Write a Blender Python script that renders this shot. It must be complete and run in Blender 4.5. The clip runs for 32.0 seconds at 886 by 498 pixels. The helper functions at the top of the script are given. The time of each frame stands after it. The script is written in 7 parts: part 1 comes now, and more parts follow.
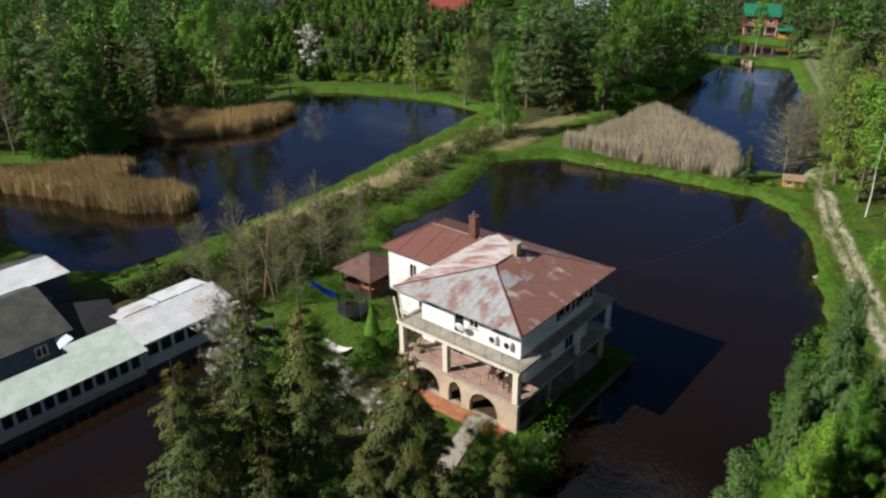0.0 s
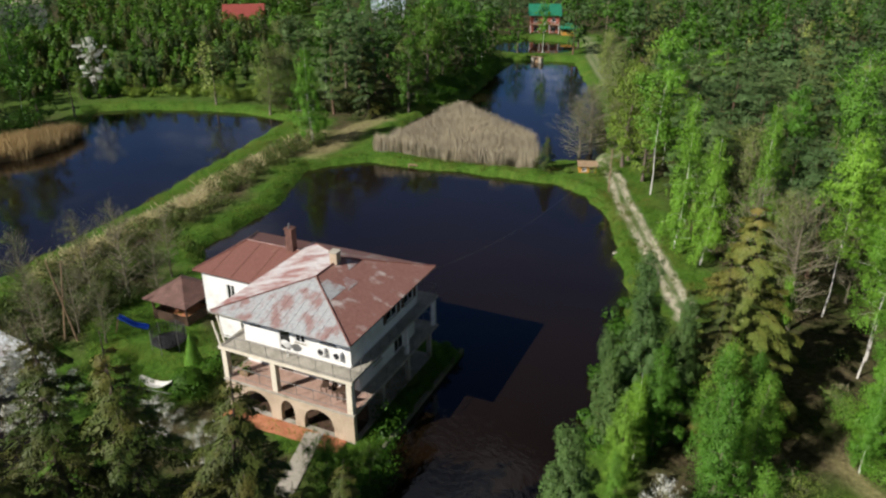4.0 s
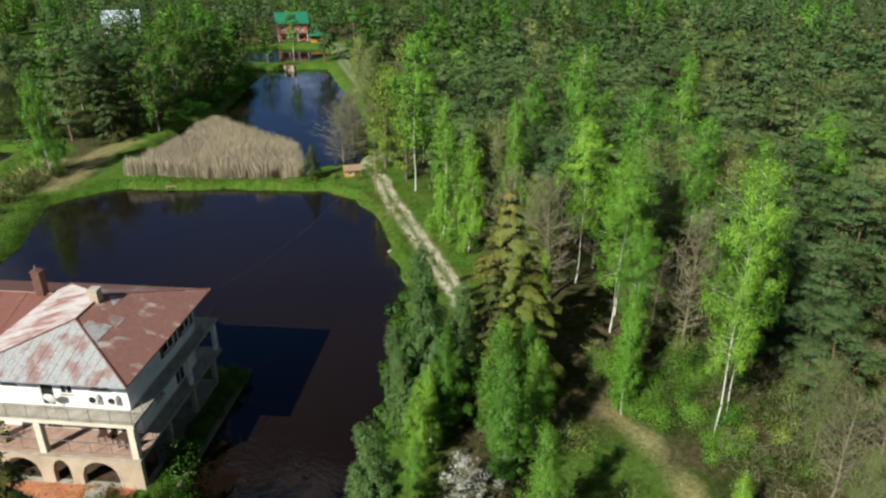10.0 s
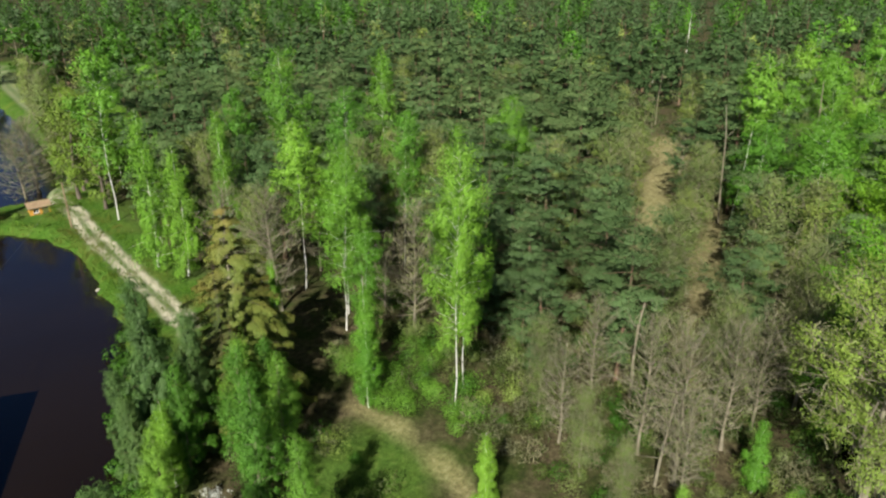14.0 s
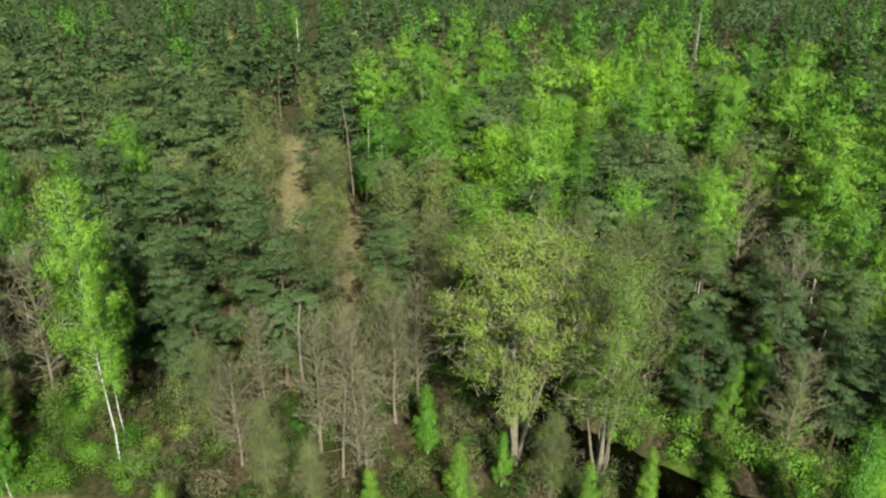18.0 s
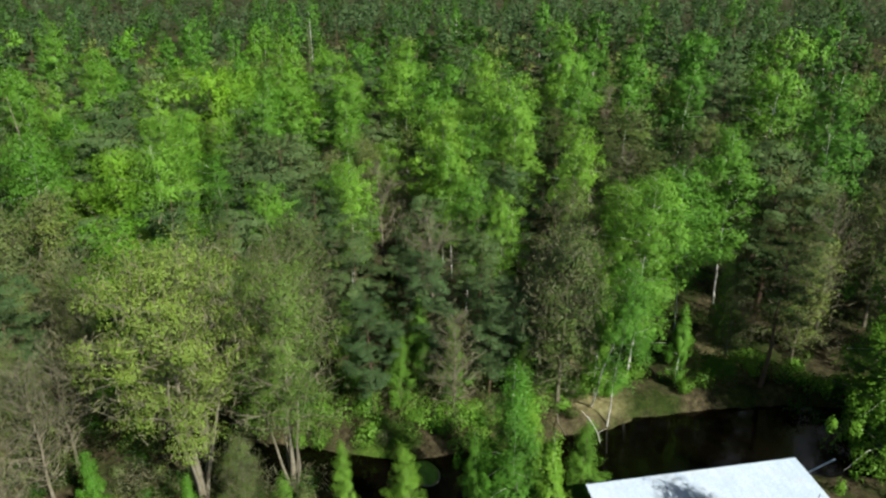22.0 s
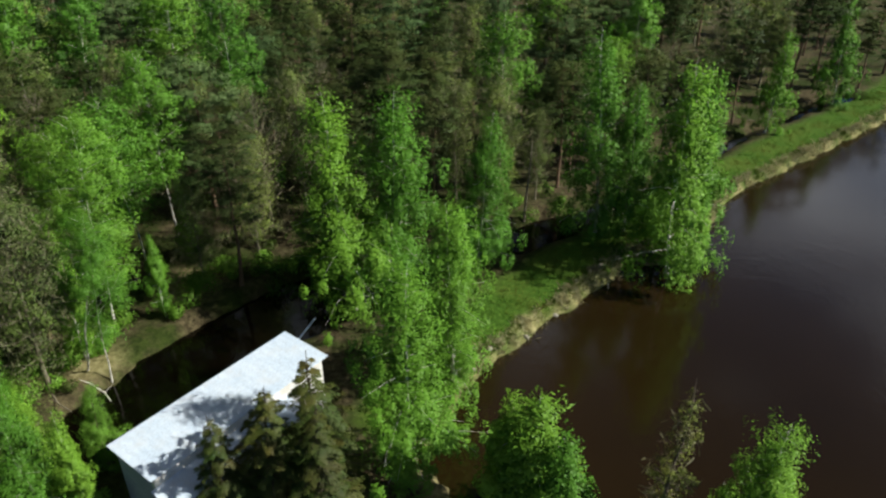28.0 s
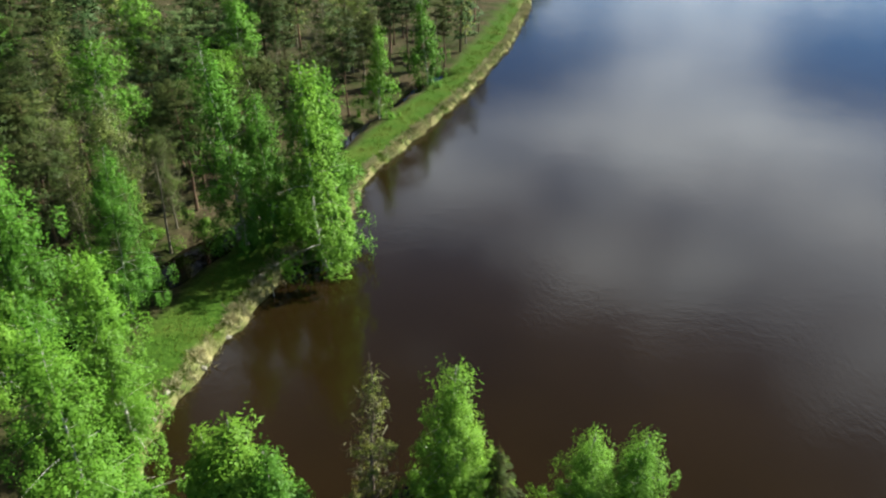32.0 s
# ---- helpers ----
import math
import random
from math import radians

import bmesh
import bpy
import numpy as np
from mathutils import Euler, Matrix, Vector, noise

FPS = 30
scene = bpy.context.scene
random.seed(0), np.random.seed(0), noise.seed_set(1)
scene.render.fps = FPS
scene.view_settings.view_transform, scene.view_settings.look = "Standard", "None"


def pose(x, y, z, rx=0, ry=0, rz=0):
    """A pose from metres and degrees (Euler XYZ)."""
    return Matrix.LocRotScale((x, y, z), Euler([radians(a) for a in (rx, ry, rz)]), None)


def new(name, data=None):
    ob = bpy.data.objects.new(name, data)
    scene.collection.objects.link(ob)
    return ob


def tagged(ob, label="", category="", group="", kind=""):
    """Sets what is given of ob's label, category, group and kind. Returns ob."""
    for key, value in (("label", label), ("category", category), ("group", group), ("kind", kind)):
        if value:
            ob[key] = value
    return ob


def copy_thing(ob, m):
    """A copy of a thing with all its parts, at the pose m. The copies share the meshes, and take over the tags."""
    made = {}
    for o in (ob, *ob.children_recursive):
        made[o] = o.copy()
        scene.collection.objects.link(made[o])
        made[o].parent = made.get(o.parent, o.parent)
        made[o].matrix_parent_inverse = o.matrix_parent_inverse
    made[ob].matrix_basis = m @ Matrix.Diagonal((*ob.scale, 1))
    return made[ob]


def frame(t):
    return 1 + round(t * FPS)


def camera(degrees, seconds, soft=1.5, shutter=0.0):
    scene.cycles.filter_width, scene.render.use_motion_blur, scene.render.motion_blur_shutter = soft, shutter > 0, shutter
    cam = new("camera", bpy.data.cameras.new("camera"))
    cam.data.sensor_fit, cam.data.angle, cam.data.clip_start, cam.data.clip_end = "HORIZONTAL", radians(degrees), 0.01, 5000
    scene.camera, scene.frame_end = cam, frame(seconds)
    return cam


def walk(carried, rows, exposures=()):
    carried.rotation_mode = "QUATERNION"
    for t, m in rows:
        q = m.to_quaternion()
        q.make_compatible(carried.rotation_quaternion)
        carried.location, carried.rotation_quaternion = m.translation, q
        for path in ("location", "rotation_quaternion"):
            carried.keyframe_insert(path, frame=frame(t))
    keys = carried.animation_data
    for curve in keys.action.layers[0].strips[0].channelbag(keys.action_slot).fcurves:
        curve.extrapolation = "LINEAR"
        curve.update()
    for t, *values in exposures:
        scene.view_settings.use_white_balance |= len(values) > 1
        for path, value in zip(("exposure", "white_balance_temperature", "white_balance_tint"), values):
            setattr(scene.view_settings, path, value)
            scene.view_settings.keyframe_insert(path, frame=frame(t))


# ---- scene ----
cam = camera(62.75, 32.0, soft=2.4)
# seconds, place, yaw, pitch and roll of a camera that hovers and turns
PATH = [
    (0, 0.00, 0.00, 32.00, -5.83, -24.89, -0.66),
    (0.5, -0.05, 0.02, 32.02, -8.17, -24.86, -0.62),
    (1, -0.09, 0.04, 32.04, -11.04, -24.82, -0.54),
    (1.5, -0.08, 0.04, 32.03, -13.16, -24.82, -0.48),
    (2, -0.01, 0.04, 32.03, -14.58, -24.80, -0.47),
    (2.5, 0.10, 0.05, 32.03, -16.20, -24.78, -0.40),
    (3, 0.22, 0.10, 32.04, -17.62, -24.74, -0.42),
    (3.5, 0.31, 0.18, 32.04, -19.51, -24.69, -0.36),
    (5.5, 0.54, 0.46, 31.84, -23.71, -24.62, -0.48),
    (6, 0.58, 0.50, 31.84, -24.67, -24.59, -0.47),
    (6.5, 0.59, 0.46, 31.89, -25.92, -24.54, -0.42),
    (7, 0.56, 0.33, 31.96, -27.46, -24.49, -0.40),
    (7.5, 0.50, 0.12, 32.02, -29.44, -24.46, -0.29),
    (8, 0.43, -0.09, 32.07, -31.67, -24.42, -0.25),
    (8.5, 0.37, -0.25, 32.11, -34.01, -24.39, -0.15),
    (9, 0.31, -0.31, 32.16, -36.67, -24.35, -0.13),
    (9.5, 0.29, -0.31, 32.23, -38.59, -24.29, -0.20),
    (10, 0.29, -0.38, 32.27, -40.04, -24.26, -0.13),
    (10.5, 0.30, -0.51, 32.28, -41.47, -24.24, -0.14),
    (11, 0.30, -0.64, 32.25, -44.00, -24.24, -0.14),
    (11.5, 0.31, -0.72, 32.24, -47.18, -24.20, -0.26),
    (12, 0.37, -0.75, 32.23, -49.47, -24.16, -0.25),
    (12.5, 0.50, -0.74, 32.23, -51.60, -24.09, -0.23),
    (13, 0.65, -0.74, 32.21, -54.23, -24.03, -0.18),
    (13.5, 0.80, -0.75, 32.18, -57.85, -23.97, -0.20),
    (14, 0.92, -0.75, 32.14, -62.88, -23.91, -0.14),
    (14.5, 1.03, -0.77, 32.09, -66.98, -23.86, -0.23),
    (15, 1.13, -0.82, 32.04, -70.87, -23.84, -0.25),
    (15.5, 1.23, -0.91, 32.04, -75.41, -23.86, -0.31),
    (17.5, 1.69, -1.42, 32.31, -89.22, -23.87, 0.14),
    (18, 1.70, -1.53, 32.31, -91.76, -23.88, 0.01),
    (18.5, 1.69, -1.66, 32.28, -95.30, -23.86, -0.01),
    (19, 1.73, -1.81, 32.24, -98.63, -23.82, -0.10),
    (19.5, 1.83, -1.99, 32.21, -102.07, -23.77, -0.16),
    (20, 1.96, -2.14, 32.19, -105.42, -23.68, -0.18),
    (20.5, 2.04, -2.27, 32.16, -108.76, -23.59, -0.31),
    (21, 2.04, -2.38, 32.11, -111.84, -23.50, -0.33),
    (21.5, 1.99, -2.49, 32.04, -115.17, -23.43, -0.35),
    (22, 2.01, -2.59, 31.97, -120.15, -23.32, -0.41),
    (22.5, 2.07, -2.72, 31.93, -124.97, -23.15, -0.50),
    (23, 2.10, -2.85, 31.88, -129.30, -23.03, -0.52),
    (23.5, 2.07, -2.99, 31.84, -133.83, -22.90, -0.48),
    (24, 1.93, -3.11, 31.80, -137.55, -22.88, -0.52),
    (24.5, 1.72, -3.18, 31.76, -143.44, -25.26, -0.58),
    (25, 1.51, -3.19, 31.75, -147.88, -27.73, -0.60),
    (25.5, 1.31, -3.15, 31.76, -150.98, -29.19, -0.45),
    (27.5, 0.73, -2.75, 31.75, -161.36, -29.19, -0.42),
    (28, 0.59, -2.71, 31.74, -164.15, -29.15, -0.40),
    (28.5, 0.40, -2.70, 31.71, -167.38, -29.10, -0.42),
    (29, 0.17, -2.68, 31.66, -170.38, -29.05, -0.49),
    (29.5, -0.05, -2.62, 31.61, -173.57, -28.97, -0.58),
    (30, -0.19, -2.54, 31.56, -177.76, -28.89, -0.69),
    (30.5, -0.25, -2.44, 31.52, -181.99, -28.81, -0.90),
    (31, -0.27, -2.39, 31.49, -185.85, -28.73, -1.02),
    (31.5, -0.29, -2.38, 31.49, -189.75, -28.65, -1.20),
    (32, -0.31, -2.37, 31.49, -193.55, -28.63, -1.38),
]
walk(cam, [(t, pose(x, y, z, 90 + p, 0, yw) @ pose(0, 0, 0, 0, 0, r)) for t, x, y, z, yw, p, r in PATH], exposures=[(0.0, 0.44, 6500, 15), (3.0, 0.44, 6500, 15), (6.0, 0.49, 6500, 10), (9.0, 0.55, 6500, 9), (13.0, 0.82, 6550, 9), (15.0, 0.82, 6550, 9), (19.0, 0.76, 6450, 9), (22.0, 0.5, 6350, 7), (25.0, 0.44, 6500, 14), (28.0, 0.42, 6550, 8), (32.0, 1.1, 6550, 5)])

# ---- light: clear spring sky with loose white clouds, sun from the west ----
SUN_WAY = Vector((10.8, 2.2, -8.5)).normalized()
sun_data = bpy.data.lights.new("sun", "SUN")
sun_data.energy, sun_data.angle, sun_data.color = 5.0, radians(0.55), (1.0, 0.965, 0.87)
sun = new("sun", sun_data)
sun.rotation_mode = "QUATERNION"
sun.rotation_quaternion = SUN_WAY.to_track_quat("-Z", "Y")
sun.location = (-60, -10, 80)

world = bpy.data.worlds.new("world")
scene.world = world
world.use_nodes = True
wn, wl = world.node_tree.nodes, world.node_tree.links
wn.clear()
w_out = wn.new("ShaderNodeOutputWorld")
w_bg = wn.new("ShaderNodeBackground")
w_sky = wn.new("ShaderNodeTexSky")
w_sky.sky_type, w_sky.sun_disc = "NISHITA", False
w_sky.sun_elevation, w_sky.sun_rotation = radians(37.7), radians(258.5)
w_sky.air_density, w_sky.dust_density, w_sky.ozone_density = 1.0, 0.0, 4.0
w_co = wn.new("ShaderNodeTexCoord")
w_sep = wn.new("ShaderNodeSeparateXYZ")
w_up = wn.new("ShaderNodeMath")
w_up.operation, w_up.inputs[1].default_value = "MAXIMUM", 0.06
w_div = wn.new("ShaderNodeVectorMath")
w_div.operation = "DIVIDE"
w_comb = wn.new("ShaderNodeCombineXYZ")
w_noise = wn.new("ShaderNodeTexNoise")
w_noise.inputs["Scale"].default_value, w_noise.inputs["Detail"].default_value = 0.6, 5.0
w_noise.inputs["Roughness"].default_value = 0.55
w_ramp = wn.new("ShaderNodeValToRGB")
w_ramp.color_ramp.elements[0].position, w_ramp.color_ramp.elements[1].position = 0.57, 0.87
w_mix = wn.new("ShaderNodeMixRGB")
w_mix.inputs[2].default_value = (160, 167, 175, 1)
wl.new(w_co.outputs["Generated"], w_sep.inputs[0])
wl.new(w_sep.outputs["Z"], w_up.inputs[0])
for k in range(3):
    wl.new(w_up.outputs[0], w_comb.inputs[k])
wl.new(w_co.outputs["Generated"], w_div.inputs[0])
wl.new(w_comb.outputs[0], w_div.inputs[1])
w_off = wn.new("ShaderNodeVectorMath")
w_off.inputs[1].default_value = (4.0, 7.4, 0.0)
wl.new(w_div.outputs[0], w_off.inputs[0])
wl.new(w_off.outputs[0], w_noise.inputs["Vector"])
# the clouds stand mostly in the south
w_bank = wn.new("ShaderNodeMapRange")
w_bank.inputs[1].default_value, w_bank.inputs[2].default_value = -0.9, 0.9
w_bank.inputs[3].default_value, w_bank.inputs[4].default_value = 0.085, -0.005
w_sum = wn.new("ShaderNodeMath")
wl.new(w_sep.outputs["Y"], w_bank.inputs[0])
wl.new(w_noise.outputs["Fac"], w_sum.inputs[0])
wl.new(w_bank.outputs[0], w_sum.inputs[1])
wl.new(w_sum.outputs[0], w_ramp.inputs[0])
wl.new(w_ramp.outputs[0], w_mix.inputs[0])
w_blue = wn.new("ShaderNodeMixRGB")
w_blue.blend_type = "MULTIPLY"
w_blue.inputs[0].default_value, w_blue.inputs[2].default_value = 1.0, (0.60, 1.0, 1.45, 1)
# the clear sky pales towards the horizon
w_low = wn.new("ShaderNodeMapRange")
w_low.inputs[1].default_value, w_low.inputs[2].default_value = 0.0, 0.8
w_low.inputs[3].default_value, w_low.inputs[4].default_value = 6.0, 0.10
wl.new(w_sep.outputs["Z"], w_low.inputs[0])
w_pale = wn.new("ShaderNodeVectorMath")
w_pale.operation = "SCALE"
wl.new(w_sky.outputs[0], w_pale.inputs[0])
wl.new(w_low.outputs[0], w_pale.inputs["Scale"])
wl.new(w_pale.outputs[0], w_blue.inputs[1])
wl.new(w_blue.outputs[0], w_mix.inputs[1])
wl.new(w_mix.outputs[0], w_bg.inputs[0])
w_bg.inputs[1].default_value = 0.0070
wl.new(w_bg.outputs[0], w_out.inputs[0])

# ---- materials ----
def base_mat(name, rough=0.8, metal=0.0, spec=0.3):
    m = bpy.data.materials.new(name)
    m.use_nodes = True
    n, l = m.node_tree.nodes, m.node_tree.links
    b = n["Principled BSDF"]
    b.inputs["Roughness"].default_value, b.inputs["Metallic"].default_value = rough, metal
    b.inputs["Specular IOR Level"].default_value = spec
    return m, n, l, b


def noise_node(n, l, scale, detail=4.0, rough=0.6, coord="Object", stretch=None):
    co = n.new("ShaderNodeTexCoord")
    t = n.new("ShaderNodeTexNoise")
    t.inputs["Scale"].default_value, t.inputs["Detail"].default_value, t.inputs["Roughness"].default_value = scale, detail, rough
    if stretch:
        mp = n.new("ShaderNodeMapping")
        mp.inputs["Scale"].default_value = stretch
        l.new(co.outputs[coord], mp.inputs[0])
        l.new(mp.outputs[0], t.inputs["Vector"])
    else:
        l.new(co.outputs[coord], t.inputs["Vector"])
    return t


def ramp_node(n, l, src, stops, ease=False):
    r = n.new("ShaderNodeValToRGB")
    while len(r.color_ramp.elements) < len(stops):
        r.color_ramp.elements.new(0.5)
    for e, (p, c) in zip(r.color_ramp.elements, stops):
        e.position, e.color = p, (*c, 1) if len(c) == 3 else c
    l.new(src, r.inputs[0])
    return r


def mix_node(n, l, fac, a, b, kind="MIX"):
    x = n.new("ShaderNodeMixRGB")
    x.blend_type = kind
    for sock, v in ((0, fac), (1, a), (2, b)):
        if isinstance(v, (int, float)):
            x.inputs[sock].default_value = v
        elif isinstance(v, tuple):
            x.inputs[sock].default_value = (*v, 1)
        else:
            l.new(v, x.inputs[sock])
    return x.outputs[0]


def bump_node(n, l, b, src, strength, dist):
    u = n.new("ShaderNodeBump")
    u.inputs["Strength"].default_value, u.inputs["Distance"].default_value = strength, dist
    l.new(src, u.inputs["Height"])
    l.new(u.outputs[0], b.inputs["Normal"])


def surface(name, c1, c2, rough=0.8, scale=1.5, fine=14.0, bump=0.25, metal=0.0, spec=0.3, grime=None, stretch=None):
    """Two-scale mottled surface: broad tone change, fine grain, optional grime colour in blotches."""
    m, n, l, b = base_mat(name, rough, metal, spec)
    big = noise_node(n, l, scale, 4, 0.6, stretch=stretch)
    col = ramp_node(n, l, big.outputs["Fac"], [(0.35, c1), (0.65, c2)]).outputs[0]
    small = noise_node(n, l, fine, 6, 0.7, stretch=stretch)
    tone = ramp_node(n, l, small.outputs["Fac"], [(0.3, (0.72, 0.72, 0.72)), (0.7, (1.1, 1.1, 1.1))]).outputs[0]
    col = mix_node(n, l, 1.0, col, tone, "MULTIPLY")
    if grime:
        g = noise_node(n, l, scale * 0.7, 7, 0.72)
        f = ramp_node(n, l, g.outputs["Fac"], [(0.5, (0, 0, 0)), (0.68, (1, 1, 1))]).outputs[0]
        col = mix_node(n, l, f, col, grime)
    l.new(col, b.inputs["Base Color"])
    bump_node(n, l, b, small.outputs["Fac"], bump, 0.02)
    return m


def leaf_mat(name, dark, light, alt=None, through_light=0.11, tone=0.7):
    """Foliage: every leaf clump differs a little, every plant differs a little more."""
    dark, light, alt = (c and tuple(v * tone for v in c) for c in (dark, light, alt))
    dark = tuple(a * 0.62 + b * 0.38 for a, b in zip(dark, light))
    m = bpy.data.materials.new(name)
    m.use_nodes = True
    n, l = m.node_tree.nodes, m.node_tree.links
    n.clear()
    out = n.new("ShaderNodeOutputMaterial")
    geo = n.new("ShaderNodeNewGeometry")
    info = n.new("ShaderNodeObjectInfo")
    c = ramp_node(n, l, geo.outputs["Random Per Island"], [(0.0, dark), (1.0, light)]).outputs[0]
    hs = n.new("ShaderNodeHueSaturation")
    mr = n.new("ShaderNodeMapRange")
    mr.inputs[3].default_value, mr.inputs[4].default_value = 0.488, 0.515
    l.new(info.outputs["Random"], mr.inputs[0])
    l.new(mr.outputs[0], hs.inputs["Hue"])
    mv = n.new("ShaderNodeMapRange")
    mv.inputs[3].default_value, mv.inputs[4].default_value = 1.16, 0.68
    l.new(info.outputs["Random"], mv.inputs[0])
    patch = noise_node(n, l, 0.16, 2, 0.5)
    pv = n.new("ShaderNodeMapRange")
    pv.inputs[1].default_value, pv.inputs[2].default_value = 0.3, 0.7
    pv.inputs[3].default_value, pv.inputs[4].default_value = 0.78, 1.18
    l.new(patch.outputs["Fac"], pv.inputs[0])
    both = n.new("ShaderNodeMath")
    both.operation = "MULTIPLY"
    l.new(mv.outputs[0], both.inputs[0])
    l.new(pv.outputs[0], both.inputs[1])
    l.new(both.outputs[0], hs.inputs["Value"])
    if alt:
        t = noise_node(n, l, 0.25, 3, 0.6)
        f = ramp_node(n, l, t.outputs["Fac"], [(0.42, (0, 0, 0)), (0.62, (1, 1, 1))]).outputs[0]
        c = mix_node(n, l, f, c, alt)
    l.new(c, hs.inputs["Color"])
    d = n.new("ShaderNodeBsdfDiffuse")
    tr = n.new("ShaderNodeBsdfTranslucent")
    g = n.new("ShaderNodeBsdfGlossy")
    g.inputs["Roughness"].default_value = 0.5
    g.inputs["Color"].default_value = (0.6, 0.6, 0.6, 1)
    mx, my = n.new("ShaderNodeMixShader"), n.new("ShaderNodeMixShader")
    mx.inputs[0].default_value, my.inputs[0].default_value = through_light, 0.02
    l.new(hs.outputs[0], d.inputs[0])
    l.new(hs.outputs[0], tr.inputs[0])
    l.new(d.outputs[0], mx.inputs[1])
    l.new(tr.outputs[0], mx.inputs[2])
    l.new(mx.outputs[0], my.inputs[1])
    l.new(g.outputs[0], my.inputs[2])
    l.new(my.outputs[0], out.inputs[0])
    return m


def water_mat(name, deep, murky, ripple=0.45):
    m, n, l, b = base_mat(name, 0.03, 0.0, 0.5)
    b.inputs["IOR"].default_value = 1.7
    t = noise_node(n, l, 0.05, 3, 0.5)
    c = ramp_node(n, l, t.outputs["Fac"], [(0.3, deep), (0.7, murky)]).outputs[0]
    l.new(c, b.inputs["Base Color"])
    r1 = noise_node(n, l, 2.2, 3, 0.6, stretch=(1.0, 0.55, 1.0))
    r2 = noise_node(n, l, 0.16, 2, 0.5)
    calm = ramp_node(n, l, r2.outputs["Fac"], [(0.4, (0.3, 0.3, 0.3)), (0.65, (1, 1, 1))]).outputs[0]
    h = mix_node(n, l, 1.0, r1.outputs["Fac"], calm, "MULTIPLY")
    bump_node(n, l, b, h, ripple, 0.05)
    return m


def roof_paint(name, red1, red2, pale, lo, hi, stretch=(1, 1, 1)):
    """Sheet-metal roof whose red paint has gone in pale patches."""
    m, n, l, b = base_mat(name, 0.42, 0.0, 0.5)
    t1 = noise_node(n, l, 0.75, 6, 0.62, stretch=stretch)
    f = ramp_node(n, l, t1.outputs["Fac"], [(lo, (0, 0, 0)), (hi, (1, 1, 1))]).outputs[0]
    t2 = noise_node(n, l, 5.0, 5, 0.7)
    red = ramp_node(n, l, t2.outputs["Fac"], [(0.35, red1), (0.65, red2)]).outputs[0]
    pl = ramp_node(n, l, t2.outputs["Fac"], [(0.3, tuple(v * 0.7 for v in pale)), (0.6, pale)]).outputs[0]
    col = mix_node(n, l, f, red, pl)
    t3 = noise_node(n, l, 1.6, 8, 0.75)
    s = ramp_node(n, l, t3.outputs["Fac"], [(0.6, (0, 0, 0)), (0.68, (0.75, 0.75, 0.75))]).outputs[0]
    col = mix_node(n, l, s, col, (0.16, 0.055, 0.04))
    l.new(col, b.inputs["Base Color"])
    bump_node(n, l, b, t2.outputs["Fac"], 0.15, 0.02)
    return m


def bark_birch():
    m, n, l, b = base_mat("birch_bark", 0.75)
    t = noise_node(n, l, 2.2, 4, 0.7, stretch=(1, 1, 2.6))
    c = ramp_node(n, l, t.outputs["Fac"], [(0.36, (0.05, 0.045, 0.04)), (0.45, (0.6, 0.58, 0.52)), (0.8, (0.72, 0.7, 0.66))]).outputs[0]
    l.new(c, b.inputs["Base Color"])
    return m


def ground_mat():
    """Meadow, track, dry bank and forest floor by the plan's zones, each with its own grain."""
    m, n, l, b = base_mat("ground_soil_and_grass", 0.95, 0.0, 0.1)
    at = n.new("ShaderNodeVertexColor")
    at.layer_name = "zone"
    sp = n.new("ShaderNodeSeparateColor")
    l.new(at.outputs[0], sp.inputs[0])
    t1 = noise_node(n, l, 0.25, 5, 0.65)
    t2 = noise_node(n, l, 2.2, 6, 0.7)
    t3 = noise_node(n, l, 9.0, 5, 0.7)
    litter = ramp_node(n, l, t2.outputs["Fac"], [(0.3, (0.036, 0.030, 0.017)), (0.5, (0.105, 0.086, 0.045)), (0.72, (0.19, 0.16, 0.088))]).outputs[0]
    moss = ramp_node(n, l, t2.outputs["Fac"], [(0.3, (0.02, 0.035, 0.008)), (0.7, (0.07, 0.10, 0.02))]).outputs[0]
    fm = ramp_node(n, l, t1.outputs["Fac"], [(0.42, (0, 0, 0)), (0.6, (1, 1, 1))]).outputs[0]
    col = mix_node(n, l, fm, litter, moss)
    g = ramp_node(n, l, t2.outputs["Fac"], [(0.28, (0.035, 0.085, 0.010)), (0.55, (0.085, 0.19, 0.022)), (0.75, (0.16, 0.22, 0.045))]).outputs[0]
    gy = mix_node(n, l, ramp_node(n, l, t1.outputs["Fac"], [(0.45, (0, 0, 0)), (0.7, (0.6, 0.6, 0.6))]).outputs[0], g, (0.15, 0.20, 0.035))
    col = mix_node(n, l, sp.outputs[0], col, gy)
    d = ramp_node(n, l, t2.outputs["Fac"], [(0.3, (0.17, 0.15, 0.06)), (0.5, (0.44, 0.39, 0.18)), (0.75, (0.70, 0.64, 0.36))]).outputs[0]
    col = mix_node(n, l, sp.outputs[2], col, d)
    p = ramp_node(n, l, t2.outputs["Fac"], [(0.3, (0.60, 0.54, 0.40)), (0.7, (0.78, 0.72, 0.56))]).outputs[0]
    col = mix_node(n, l, sp.outputs[1], col, p)
    tone = ramp_node(n, l, t3.outputs["Fac"], [(0.3, (0.42, 0.42, 0.42)), (0.7, (0.85, 0.85, 0.85))]).outputs[0]
    col = mix_node(n, l, 1.0, col, tone, "MULTIPLY")
    l.new(col, b.inputs["Base Color"])
    bump_node(n, l, b, t2.outputs["Fac"], 0.7, 0.15)
    return m


